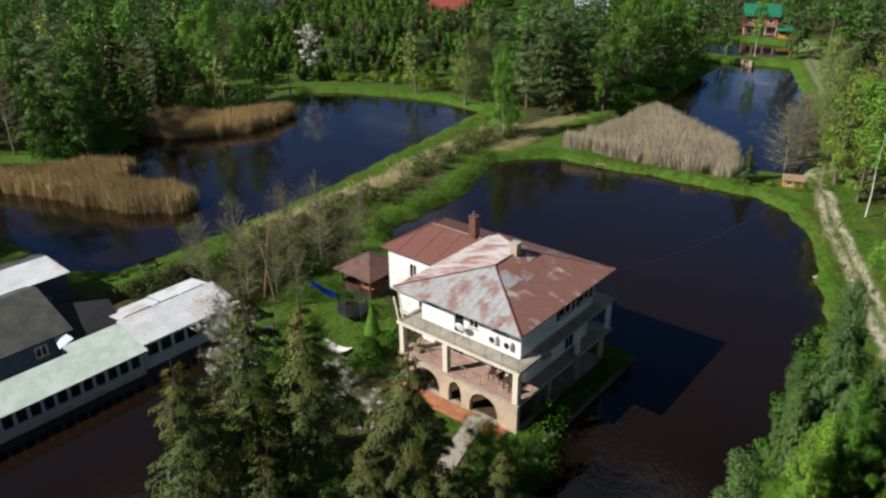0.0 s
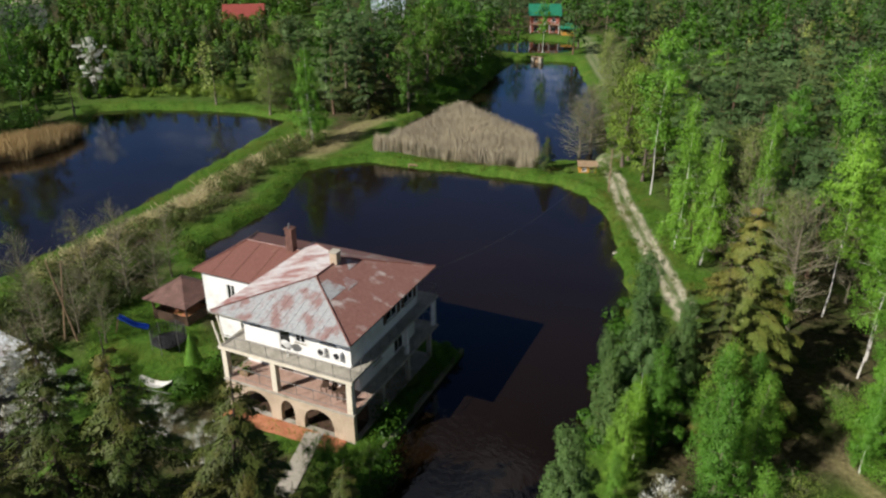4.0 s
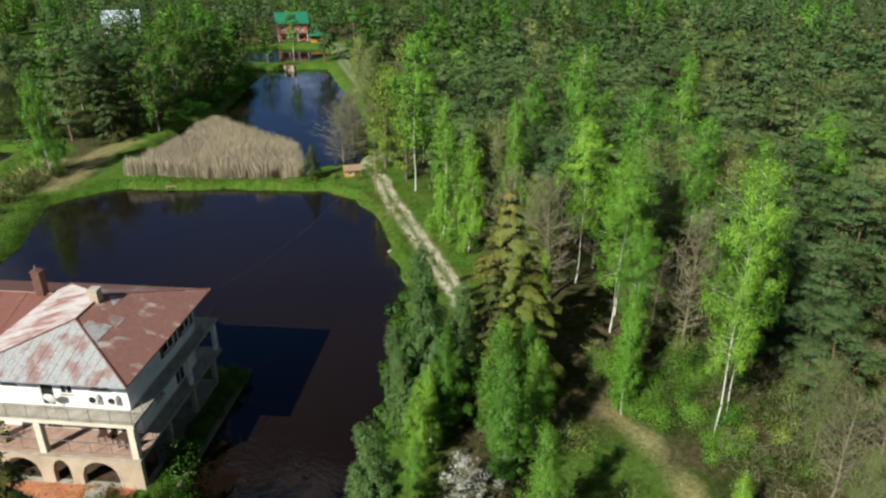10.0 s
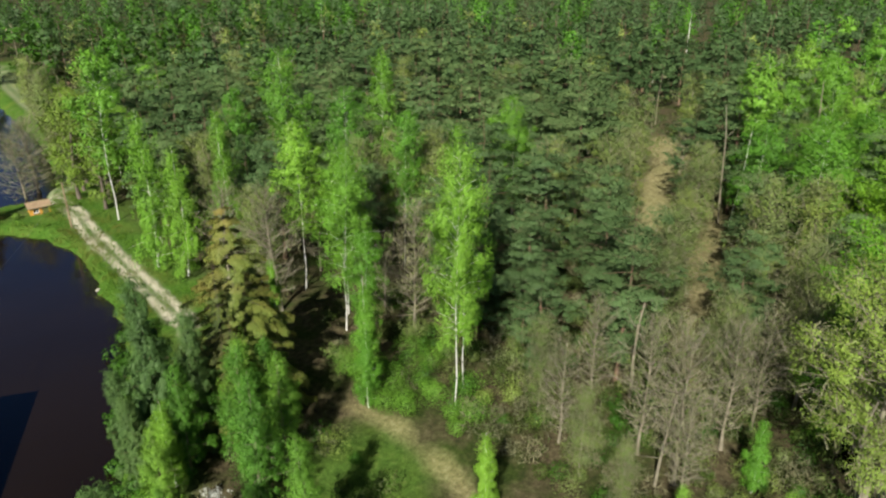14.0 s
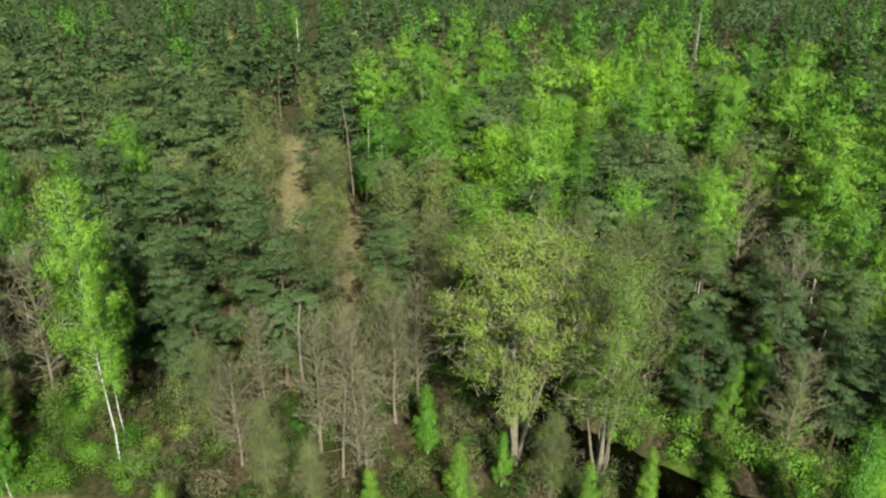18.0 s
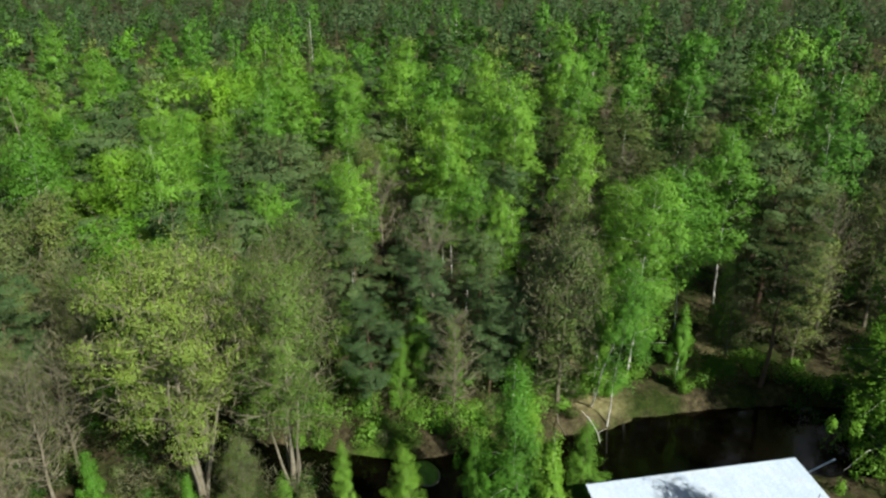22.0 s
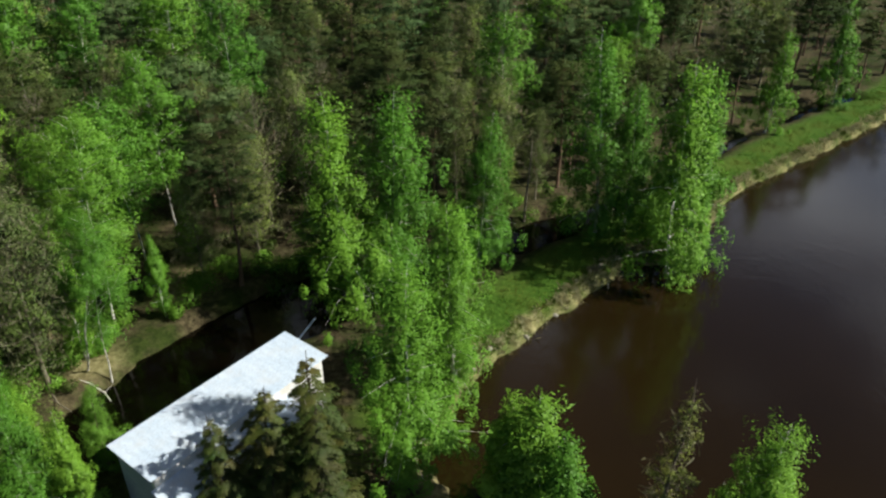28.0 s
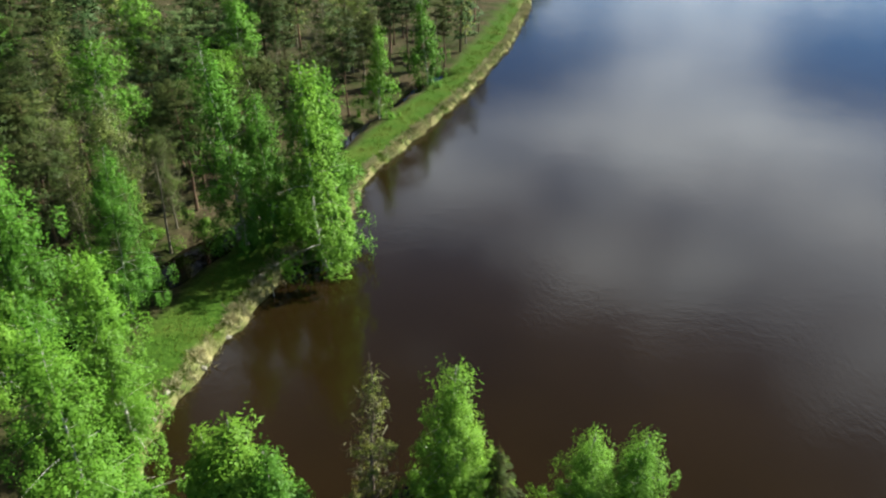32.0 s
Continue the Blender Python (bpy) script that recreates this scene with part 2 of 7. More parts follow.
GLASS, _n, _l, _b = base_mat("dark_window_glass", 0.06, 0.0, 0.6)
_b.inputs["Base Color"].default_value = (0.012, 0.014, 0.016, 1)

M_WATER = water_mat("pond_water", (0.0070, 0.0042, 0.0022), (0.0110, 0.0066, 0.0034))
# forest shade over the ditch is put into a near-black colour and weaker reflection
M_DITCH = water_mat("shade_darkened_ditch_water", (0.0012, 0.0009, 0.0005), (0.0026, 0.0017, 0.0008))
M_DITCH.node_tree.nodes["Principled BSDF"].inputs["Specular IOR Level"].default_value = 0.22
M_PEAT = water_mat("peaty_brown_water", (0.0125, 0.0074, 0.0024), (0.0190, 0.0112, 0.0036), 0.26)
M_PEAT.node_tree.nodes["Principled BSDF"].inputs["Roughness"].default_value = 0.11
M_GROUND = ground_mat()
M_WHITE = surface("white_render", (0.72, 0.72, 0.70), (0.82, 0.82, 0.80), 0.85, 0.6, 20, 0.15, grime=(0.55, 0.53, 0.48))
M_BEIGE = surface("beige_render", (0.42, 0.33, 0.24), (0.52, 0.42, 0.31), 0.85, 0.8, 16, 0.25, grime=(0.32, 0.25, 0.18))
M_CONC = surface("weathered_concrete", (0.30, 0.28, 0.23), (0.42, 0.39, 0.33), 0.9, 0.9, 12, 0.3, grime=(0.20, 0.19, 0.15))
M_MOSSY = surface("mossy_concrete", (0.13, 0.13, 0.09), (0.20, 0.19, 0.14), 0.9, 1.2, 12, 0.3, grime=(0.06, 0.09, 0.03))
M_CREAM = surface("cream_column_paint", (0.62, 0.56, 0.44), (0.72, 0.67, 0.55), 0.7, 1.0, 18, 0.15)
M_ROSY = surface("rosy_floor_tiles", (0.34, 0.22, 0.17), (0.44, 0.30, 0.24), 0.8, 1.2, 9, 0.2, grime=(0.25, 0.17, 0.13))
M_TERRA = surface("terracotta_paving", (0.38, 0.14, 0.07), (0.48, 0.21, 0.11), 0.8, 1.5, 10, 0.25)
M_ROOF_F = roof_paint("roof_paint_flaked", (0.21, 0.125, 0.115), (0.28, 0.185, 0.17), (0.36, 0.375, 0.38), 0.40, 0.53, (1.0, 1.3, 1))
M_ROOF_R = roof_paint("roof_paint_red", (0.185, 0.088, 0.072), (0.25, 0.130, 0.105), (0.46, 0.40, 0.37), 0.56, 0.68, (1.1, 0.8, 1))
# left slope: flaked paint, with the sun's glare put into its paler colour
M_ROOF_L = roof_paint("roof_paint_pale_with_glare", (0.28, 0.11, 0.09), (0.36, 0.19, 0.16), (0.62, 0.58, 0.56), 0.38, 0.56, (1.6, 0.5, 1))
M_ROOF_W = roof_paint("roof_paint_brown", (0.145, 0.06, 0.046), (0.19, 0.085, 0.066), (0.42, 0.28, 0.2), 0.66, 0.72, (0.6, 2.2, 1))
M_BRICK = surface("red_chimney_brick", (0.10, 0.05, 0.04), (0.16, 0.08, 0.06), 0.85, 2.5, 18, 0.4)
# real dark wood; also the colour that stands in for shade inside the arcade
M_DARKWOOD_AND_SHADE = surface("dark_wood_and_shade", (0.05, 0.03, 0.02), (0.09, 0.055, 0.035), 0.7, 3, 20, 0.25)
M_WOOD = surface("weathered_wood", (0.22, 0.15, 0.09), (0.32, 0.23, 0.14), 0.8, 3, 20, 0.3)
M_OCHRE = surface("ochre_boards", (0.48, 0.23, 0.04), (0.60, 0.31, 0.06), 0.7, 2, 14, 0.2)
M_REDWALL = surface("red_brown_boards", (0.26, 0.07, 0.045), (0.34, 0.10, 0.065), 0.75, 2, 14, 0.2)
M_GREENROOF = surface("green_sheet_roof", (0.012, 0.13, 0.075), (0.02, 0.19, 0.11), 0.45, 1.2, 10, 0.1)
M_REDROOF = surface("red_tile_roof", (0.22, 0.045, 0.035), (0.29, 0.065, 0.05), 0.6, 2, 12, 0.2)
# white sheet; the blue cast of reflected sky is put into its colour
M_SHEET = surface("sky_tinted_sheet_roof", (0.56, 0.67, 0.81), (0.66, 0.75, 0.87), 0.3, 0.8, 9, 0.04, grime=(0.55, 0.6, 0.66))
M_SHEETD = surface("weathered_pale_sheet", (0.52, 0.57, 0.60), (0.66, 0.70, 0.73), 0.5, 0.5, 7, 0.12, grime=(0.42, 0.34, 0.31))
M_DARKTILE = surface("dark_brown_shingles", (0.10, 0.055, 0.045), (0.16, 0.09, 0.075), 0.8, 1.5, 9, 0.3)
M_SHEETG = surface("greenish_corrugated_roof", (0.28, 0.38, 0.34), (0.43, 0.51, 0.47), 0.45, 0.9, 8, 0.15, grime=(0.26, 0.35, 0.30))
M_GREYROOF = surface("grey_felt_roof", (0.05, 0.055, 0.05), (0.085, 0.09, 0.08), 0.9, 0.8, 12, 0.3)
M_BLUEWALL = surface("slate_blue_wall", (0.05, 0.07, 0.10), (0.075, 0.10, 0.135), 0.8, 0.8, 12, 0.2)
M_PALEWALL = surface("pale_blue_wall", (0.30, 0.36, 0.44), (0.38, 0.44, 0.52), 0.8, 0.8, 12, 0.2)
M_STEEL = surface("grey_painted_steel", (0.16, 0.16, 0.16), (0.25, 0.25, 0.24), 0.5, 3, 20, 0.1, metal=0.3)
M_BLACK = surface("black_netting", (0.012, 0.012, 0.014), (0.025, 0.025, 0.028), 0.7, 4, 20, 0.1)
M_BLUE = surface("blue_plastic", (0.01, 0.05, 0.42), (0.015, 0.08, 0.55), 0.4, 2, 12, 0.05)
M_CLOTH = surface("off_white_canvas", (0.6, 0.6, 0.55), (0.72, 0.72, 0.68), 0.9, 2, 20, 0.2)
M_BARK = surface("grey_brown_bark", (0.10, 0.08, 0.06), (0.20, 0.165, 0.125), 0.9, 2, 9, 0.5)
M_BARKP = surface("orange_pine_bark", (0.12, 0.08, 0.055), (0.23, 0.14, 0.09), 0.9, 1.2, 9, 0.5)
M_BARKD = surface("dark_spruce_bark", (0.045, 0.034, 0.026), (0.09, 0.07, 0.05), 0.9, 2, 9, 0.5)
M_BARKG = surface("bare_grey_bark", (0.17, 0.145, 0.10), (0.28, 0.25, 0.18), 0.9, 2, 9, 0.4)
M_BIRCH = bark_birch()
M_TWIG = leaf_mat("bare_twigs", (0.155, 0.15, 0.08), (0.30, 0.29, 0.16), through_light=0.1)
L_BIRCH = leaf_mat("birch_leaves", (0.083, 0.226, 0.015), (0.160, 0.335, 0.036), tone=0.97)
L_PINE = leaf_mat("pine_needles", (0.054, 0.117, 0.038), (0.140, 0.216, 0.076), through_light=0.06, tone=0.82)
L_PINED = leaf_mat("old_pine_needles", (0.040, 0.084, 0.020), (0.095, 0.148, 0.042), alt=(0.078, 0.096, 0.028), through_light=0.06, tone=0.74)
L_PINEB = leaf_mat("grey_green_needles", (0.046, 0.106, 0.024), (0.108, 0.188, 0.050), through_light=0.12, tone=0.92)
L_SPRUCEG = leaf_mat("golden_spruce_needles", (0.080, 0.140, 0.022), (0.185, 0.225, 0.048), alt=(0.205, 0.172, 0.045), through_light=0.12, tone=1.0)
L_SPRUCE = leaf_mat("spruce_needles", (0.030, 0.070, 0.014), (0.075, 0.125, 0.026), alt=(0.115, 0.110, 0.026), through_light=0.08, tone=0.92)
L_BROAD = leaf_mat("broad_leaves", (0.045, 0.135, 0.012), (0.10, 0.235, 0.022), tone=0.66)
L_ALDER = leaf_mat("alder_leaves", (0.075, 0.195, 0.016), (0.15, 0.31, 0.036), tone=0.98)
L_MAPLE = leaf_mat("fresh_maple_leaves", (0.11, 0.28, 0.012), (0.18, 0.39, 0.026), tone=0.84)
L_OAK = leaf_mat("young_oak_leaves", (0.12, 0.212, 0.026), (0.225, 0.325, 0.056), tone=0.9)
L_BUD = leaf_mat("budding_leaves", (0.13, 0.20, 0.034), (0.23, 0.31, 0.065), alt=(0.155, 0.20, 0.07), tone=0.88)
L_WILLOW = leaf_mat("willow_leaves", (0.13, 0.225, 0.022), (0.21, 0.32, 0.045), tone=0.8)
L_BLOSSOM = leaf_mat("white_blossom", (0.5, 0.52, 0.42), (0.8, 0.81, 0.75), tone=0.9)
L_BUSH = leaf_mat("shrub_leaves", (0.06, 0.11, 0.016), (0.11, 0.17, 0.032), alt=(0.11, 0.11, 0.045))
L_REED = leaf_mat("dry_reed", (0.64, 0.52, 0.36), (0.90, 0.78, 0.60), through_light=0.3)
L_REEDG = leaf_mat("golden_reed", (0.46, 0.32, 0.14), (0.70, 0.52, 0.27), through_light=0.2)
L_GRASS = leaf_mat("grass_blades", (0.08, 0.18, 0.012), (0.16, 0.28, 0.03), alt=(0.21, 0.22, 0.045))
L_STRAW = leaf_mat("dry_grass_blades", (0.55, 0.49, 0.25), (0.80, 0.73, 0.44), through_light=0.2)

# ---- mesh helpers ----
def part(name, bm, material, parent=None, label=""):
    me = bpy.data.meshes.new(name)
    bm.normal_update()
    bm.to_mesh(me)
    bm.free()
    me.materials.append(material)
    ob = new(name, me)
    ob.parent = parent
    if label:
        ob["label"] = label
    return ob


def array_mesh(name, verts, quads, material, tris=None, smooth=False, normals=None):
    """A mesh straight from arrays: verts (n, 3), quads (m, 4), tris (k, 3)."""
    me = bpy.data.meshes.new(name)
    verts = np.asarray(verts, np.float32)
    if quads is not None and np.shape(quads)[-1] == 3:
        quads, tris = None, quads
    quads = np.asarray(quads if quads is not None else np.zeros((0, 4)), np.int32).reshape(-1, 4)
    tris = np.asarray(tris if tris is not None else np.zeros((0, 3)), np.int32).reshape(-1, 3)
    loops = np.concatenate([quads.ravel(), tris.ravel()])
    starts = np.concatenate([np.arange(len(quads)) * 4, len(quads) * 4 + np.arange(len(tris)) * 3]).astype(np.int32)
    me.vertices.add(len(verts))
    me.vertices.foreach_set("co", verts.ravel())
    me.loops.add(len(loops))
    me.loops.foreach_set("vertex_index", loops)
    me.polygons.add(len(starts))
    me.polygons.foreach_set("loop_start", starts)
    me.polygons.foreach_set("use_smooth", np.full(len(starts), bool(smooth)))
    me.update(calc_edges=True)
    me.materials.append(material)
    if normals is not None:
        me.polygons.foreach_set("use_smooth", np.ones(len(starts), bool))
        me.normals_split_custom_set_from_vertices(np.asarray(normals, np.float32))
    return me


def thing(name, x, y, z=0.0, turn=0.0, label="", category="", group="", kind=""):
    ob = new(name)
    ob.matrix_basis = pose(x, y, z, 0, 0, turn)
    ob.empty_display_size = 0.3
    return tagged(ob, label, category, group, kind)


def box(bm, x0, x1, y0, y1, z0, z1):
    v = [bm.verts.new((x, y, z)) for z in (z0, z1) for x, y in ((x0, y0), (x1, y0), (x1, y1), (x0, y1))]
    for f in ((3, 2, 1, 0), (4, 5, 6, 7), (0, 1, 5, 4), (1, 2, 6, 5), (2, 3, 7, 6), (3, 0, 4, 7)):
        bm.faces.new([v[i] for i in f])
    return bm


def boxes(*rows, bevel=0.0):
    bm = bmesh.new()
    for r in rows:
        box(bm, *r)
    if bevel:
        bmesh.ops.bevel(bm, geom=bm.edges[:], offset=bevel, segments=1, affect="EDGES", clamp_overlap=True)
    return bm


def rod(bm, a, b, r0, r1=None, sides=8):
    """A tapered rod from a to b."""
    a, b = Vector(a), Vector(b)
    r1 = r0 if r1 is None else r1
    q = (b - a).to_track_quat("Z", "Y")
    rings = []
    for p, r in ((a, r0), (b, r1)):
        rings.append([bm.verts.new(p + q @ Vector((r * math.cos(k * math.tau / sides), r * math.sin(k * math.tau / sides), 0))) for k in range(sides)])
    for k in range(sides):
        bm.faces.new((rings[0][k], rings[0][(k + 1) % sides], rings[1][(k + 1) % sides], rings[1][k]))
    bm.faces.new(rings[0][::-1])
    bm.faces.new(rings[1])
    return bm


def slab(bm, corners, thick):
    """A plate of that thickness under the polygon of 3D corners (counter-clockwise from above)."""
    top = [bm.verts.new(c) for c in corners]
    low = [bm.verts.new((c[0], c[1], c[2] - thick)) for c in corners]
    bm.faces.new(top)
    bm.faces.new(low[::-1])
    for k in range(len(top)):
        j = (k + 1) % len(top)
        bm.faces.new((top[k], low[k], low[j], top[j]))
    return bm


# ---- plan: the ponds ----
POND_HOUSE = [(16.6, 95.5), (19.3, 97.2), (26.3, 97.0), (31, 92.2), (37.3, 87.8), (41.8, 82.6), (46.1, 79.0), (47.4, 73.2), (46.6, 67.8),
              (44.0, 61.8), (41.0, 56.9), (39.0, 52.0), (35.0, 46.0), (28.5, 39.3), (23.3, 33.5), (18.0, 29.5), (13.0, 30.0), (8.5, 33.2), (9.9, 36.4), (13.9, 40.5),
              (16.8, 43.3), (19.7, 46.1), (18.4, 48.4), (14.4, 52.6), (10.0, 60.0), (5.0, 65.5), (1.5, 70.5), (1.9, 74.3), (4.0, 77.0), (8.7, 81.2), (11.9, 85.0)]
POND_WEST = [(19.5, 124.2), (13.5, 115.7), (3.6, 101.7), (-4.3, 90.6), (-10.8, 82.4), (-16.3, 75.5), (-21.2, 70.3), (-25.7, 66.6), (-30, 68), (-36, 74), (-43, 78.5),
             (-70, 78), (-95, 90), (-90, 110), (-55, 106), (-38, 104), (-36, 118), (-26, 126), (-13, 131), (-11, 144.4), (-5.5, 143.5), (5.4, 138.5), (13.4, 132.7)]
POND_FAR = [(46.8, 84.6), (51.5, 87.5), (55.4, 84.2), (61.2, 89.9), (72.2, 107.7), (79.8, 124.6), (92.8, 152.9), (89, 156), (81.4, 160.5), (71.1, 148.5), (60, 134), (51.5, 124), (44.8, 121.4),
            (36, 112), (29.5, 101.5), (35.8, 93.5), (41.9, 87.6)]
POND_FAR_END = [(82.2, 171.7), (85, 166.5), (94.2, 162.0), (104, 168), (107, 179), (100, 187), (92, 190), (84, 181)]
POND_SOUTH = [(10.6, -32.0), (9.7, -38.0), (8.6, -42.2), (6.5, -46.3), (3.9, -51.4), (1.3, -56.0), (0.0, -59.2), (-3.4, -60.0), (-5.8, -64), (-9.8, -76.5), (-17.5, -87), (-30, -105), (-45, -131), (-62, -166), (-82, -214),
              (-120, -270), (-200, -250), (-230, -150), (-200, -60), (-110, -26), (-60, -21), (-30, -21), (-14, -22.5), (-4, -26), (5, -28)]
DITCH = [(46, -6), (41, -10.5), (36.5, -14), (33.5, -18.5), (29.0, -25), (26.5, -32), (23, -40), (18, -47.5), (13.8, -54), (7.8, -59), (3, -66), (-5.5, -81), (-13, -94), (-24, -109), (-30, -113),
         (-27, -116), (-18.5, -104), (-10, -92), (-1, -76), (6.5, -67), (13, -61), (20, -55), (27.5, -47.8), (30.4, -41.5), (32.4, -36.5), (32.6, -32.5), (34.2, -26.5), (35.6, -22.2), (37.6, -18.4), (41.5, -14.5), (44.5, -11), (50, -6)]
POND_SHED = [(-36, 33.5), (-27.0, 42.0), (-19.4, 49.4), (-13.4, 55.2), (-10.6, 50.5), (-11.5, 44), (-10.2, 38), (-11, 32), (-15, 27), (-24, 24), (-34, 26)]
PONDS = {"pond_shed": POND_SHED, "pond_house": POND_HOUSE, "pond_west": POND_WEST, "pond_far": POND_FAR, "pond_far_end": POND_FAR_END, "pond_south": POND_SOUTH, "ditch": DITCH}
TRACK = [(56, 84), (53.4, 75.6), (50.0, 68.8), (46.5, 60.5), (44.2, 55.2), (42.2, 50.1), (40.4, 45.9), (38, 39), (36, 31), (35.5, 24), (34.5, 18), (32, 12), (30, 2)]
TRACK_FAR = [(56, 84), (64, 88), (76, 106), (84, 124), (97, 152), (106, 166), (112, 180)]
CLEARING = [(36.5, 25.5), (35.4, 20), (33, 15.5), (30.5, 11)]
DYKE_TOP = [(22, 120), (17.5, 112), (3, 95), (-6, 85), (-12, 78.5), (-18, 72), (-24, 66)]
LAWN = [(-9, 63), (-3, 66), (2, 62), (1, 57), (2, 50), (0, 45), (4, 38), (7.5, 34), (10, 38), (16, 43), (19, 47), (10, 48), (2, 46), (-6, 45), (-9, 55)]
DYKE_SOUTH = [(12.4, -36), (10.4, -44.5), (7, -51.5), (2.4, -60), (-7, -75.5), (-18, -93), (-31, -112), (-50, -147), (-68, -185)]


def inside(px, py, poly):
    """Signed distance of many points to a polygon, positive inside."""
    p = np.asarray(poly, float)
    q = np.roll(p, -1, 0)
    best = np.full(px.shape, 1e9)
    odd = np.zeros(px.shape, bool)
    for (ax, ay), (bx, by) in zip(p, q):
        ex, ey = bx - ax, by - ay
        s = np.clip(((px - ax) * ex + (py - ay) * ey) / (ex * ex + ey * ey), 0, 1)
        best = np.minimum(best, np.hypot(px - ax - s * ex, py - ay - s * ey))
        hit = ((ay > py) != (by > py)) & (px < ex * (py - ay) / (ey if ey else 1e-9) + ax)
        odd ^= hit
    return np.where(odd, best, -best)


def along(px, py, line):
    """Distance of many points to a polyline."""
    best = np.full(px.shape, 1e9)
    for (ax, ay), (bx, by) in zip(line, line[1:]):
        ex, ey = bx - ax, by - ay
        s = np.clip(((px - ax) * ex + (py - ay) * ey) / (ex * ex + ey * ey), 0, 1)
        best = np.minimum(best, np.hypot(px - ax - s * ex, py - ay - s * ey))
    return best


def wave(px, py, size, seed):
    """Smooth random relief in -1..1, made of a few crossing sines."""
    r = np.random.RandomState(seed)
    out = np.zeros(px.shape)
    for k in range(7):
        a, f, ph = r.uniform(0, math.tau), r.uniform(0.6, 1.7) / size, r.uniform(0, math.tau)
        out += np.sin((px * math.cos(a) + py * math.sin(a)) * f * math.tau + ph)
    return out / 4.0


def pond_depth(px, py):
    wob = 0.35 * wave(px, py, 5.0, 3) + 0.18 * wave(px, py, 1.9, 4)
    best = np.full(px.shape, -1e9)
    for poly in PONDS.values():
        best = np.maximum(best, inside(px, py, poly))
    return best + wob


def ground_height(px, py, wet=None):
    px, py = np.asarray(px, float), np.asarray(py, float)
    wet = pond_depth(px, py) if wet is None else wet
    land = 0.8 + 0.14 * wave(px, py, 14, 5) + 0.05 * wave(px, py, 3.0, 6)
    far = np.hypot(px, py)
    land = land + np.clip((far - 120) / 400, 0, 1) * 3.0 * (0.6 + 0.4 * wave(px, py, 140, 8))
    steep = np.where(py < -25, 1.5, 0.8)
    return np.where(wet > 0, -0.1 - np.minimum(wet, 2.5) * 0.5, np.minimum(land, -0.1 - wet * steep))


def spread(lo, hi, step, end, growth):
    mid = list(np.arange(lo, hi + step, step))
    s, a, b = step, [], []
    x = lo
    while x > -end:
        s *= growth
        x -= s
        a.append(x)
    s, x = step, mid[-1]
    while x < end:
        s *= growth
        x += s
        b.append(x)
    return np.array(a[::-1] + mid + b)


gx, gy = spread(-48, 98, 0.8, 2400, 1.16), spread(-112, 172, 0.8, 2400, 1.16)
gx = np.unique(np.concatenate([gx, np.arange(38.2, 58, 0.8) + 0.2, np.arange(38.2, 58, 0.8) + 0.5]).round(3))
gy = np.unique(np.concatenate([gy, np.arange(43, 88, 0.8) + 0.4]).round(3))
GX, GY = np.meshgrid(gx, gy)
WET = pond_depth(GX.ravel(), GY.ravel())
GZ = ground_height(GX.ravel(), GY.ravel(), WET)
idx = np.arange(len(gx) * len(gy)).reshape(len(gy), len(gx))
quads = np.stack([idx[:-1, :-1], idx[:-1, 1:], idx[1:, 1:], idx[1:, :-1]], -1).reshape(-1, 4)
me = array_mesh("ground", np.stack([GX.ravel(), GY.ravel(), GZ], -1), quads, M_GROUND, smooth=True)
X, Y = GX.ravel(), GY.ravel()
soft = lambda d, a, b: np.clip((d - a) / (b - a), 0, 1)  # noqa: E731
rag = 0.8 * wave(X, Y, 4.0, 11)
grass = soft(np.maximum(inside(X, Y, LAWN) + rag * 0.5, 0), 0, 0.8)
near_bank = 1 - soft(-WET + rag, 3.0, 6.0)
grass = np.maximum(grass, near_bank * (Y > 25))
grass = np.maximum(grass, 1 - soft(along(X, Y, DYKE_TOP) + rag, 3.5, 6))
grass = np.maximum(grass, 1 - soft(along(X, Y, TRACK[:7]) + rag, 3.5, 6.5))
grass = np.maximum(grass, (1 - soft(along(X, Y, TRACK_FAR) + rag, 4, 9)))
grass = np.maximum(grass, (1 - soft(along(X, Y, DYKE_SOUTH) + rag * 0.4, 2.4, 3.6)))
grass = np.maximum(grass, 0.8 * (1 - soft(np.hypot(X - 31, Y - 20) + rag, 3, 6)))
grass = np.maximum(grass, (1 - soft(np.hypot(X - 38.6, Y + 19.3), 1.6, 2.2)))
grass = np.maximum(grass, 0.75 * soft(Y - 0.3 * np.abs(X), 128, 140) * (1 - soft(np.abs(X - 12 - (Y - 140) * 0.08), 40, 52)))
grass = np.maximum(grass, 1 - soft(along(X, Y, [(24, 100.5), (31, 103.5), (36, 110.5), (44, 121)]) + rag * 0.5, 1.0, 2.4))
rut = np.minimum(np.abs(along(X, Y, TRACK) - 0.68), 3) + 0.10 * wave(X, Y, 2.5, 12)
path = (1 - soft(rut, 0.22, 0.5)) * (Y > 43) + 0.22 * (1 - soft(along(X, Y, TRACK) + rag * 0.5, 0.5, 1.5)) * (Y > 43)
rut2 = np.abs(along(X, Y, TRACK_FAR) - 0.8)
path = np.maximum(path, 0.3 * (1 - soft(rut2, 0.4, 0.8)))
path = np.maximum(path, (1 - soft(np.abs(Y - 308 + 0.45 * (X - 30)), 2.5, 4)) * (np.abs(X - 10) < 70))
SOUTH = -inside(X, Y, POND_SOUTH)
dry = (1 - soft(SOUTH + rag * 1.3, 0.3, 1.0)) * (X > -70)
dry *= np.clip(0.62 + 0.9 * wave(X, Y, 2.6, 77), 0.12, 1.0)
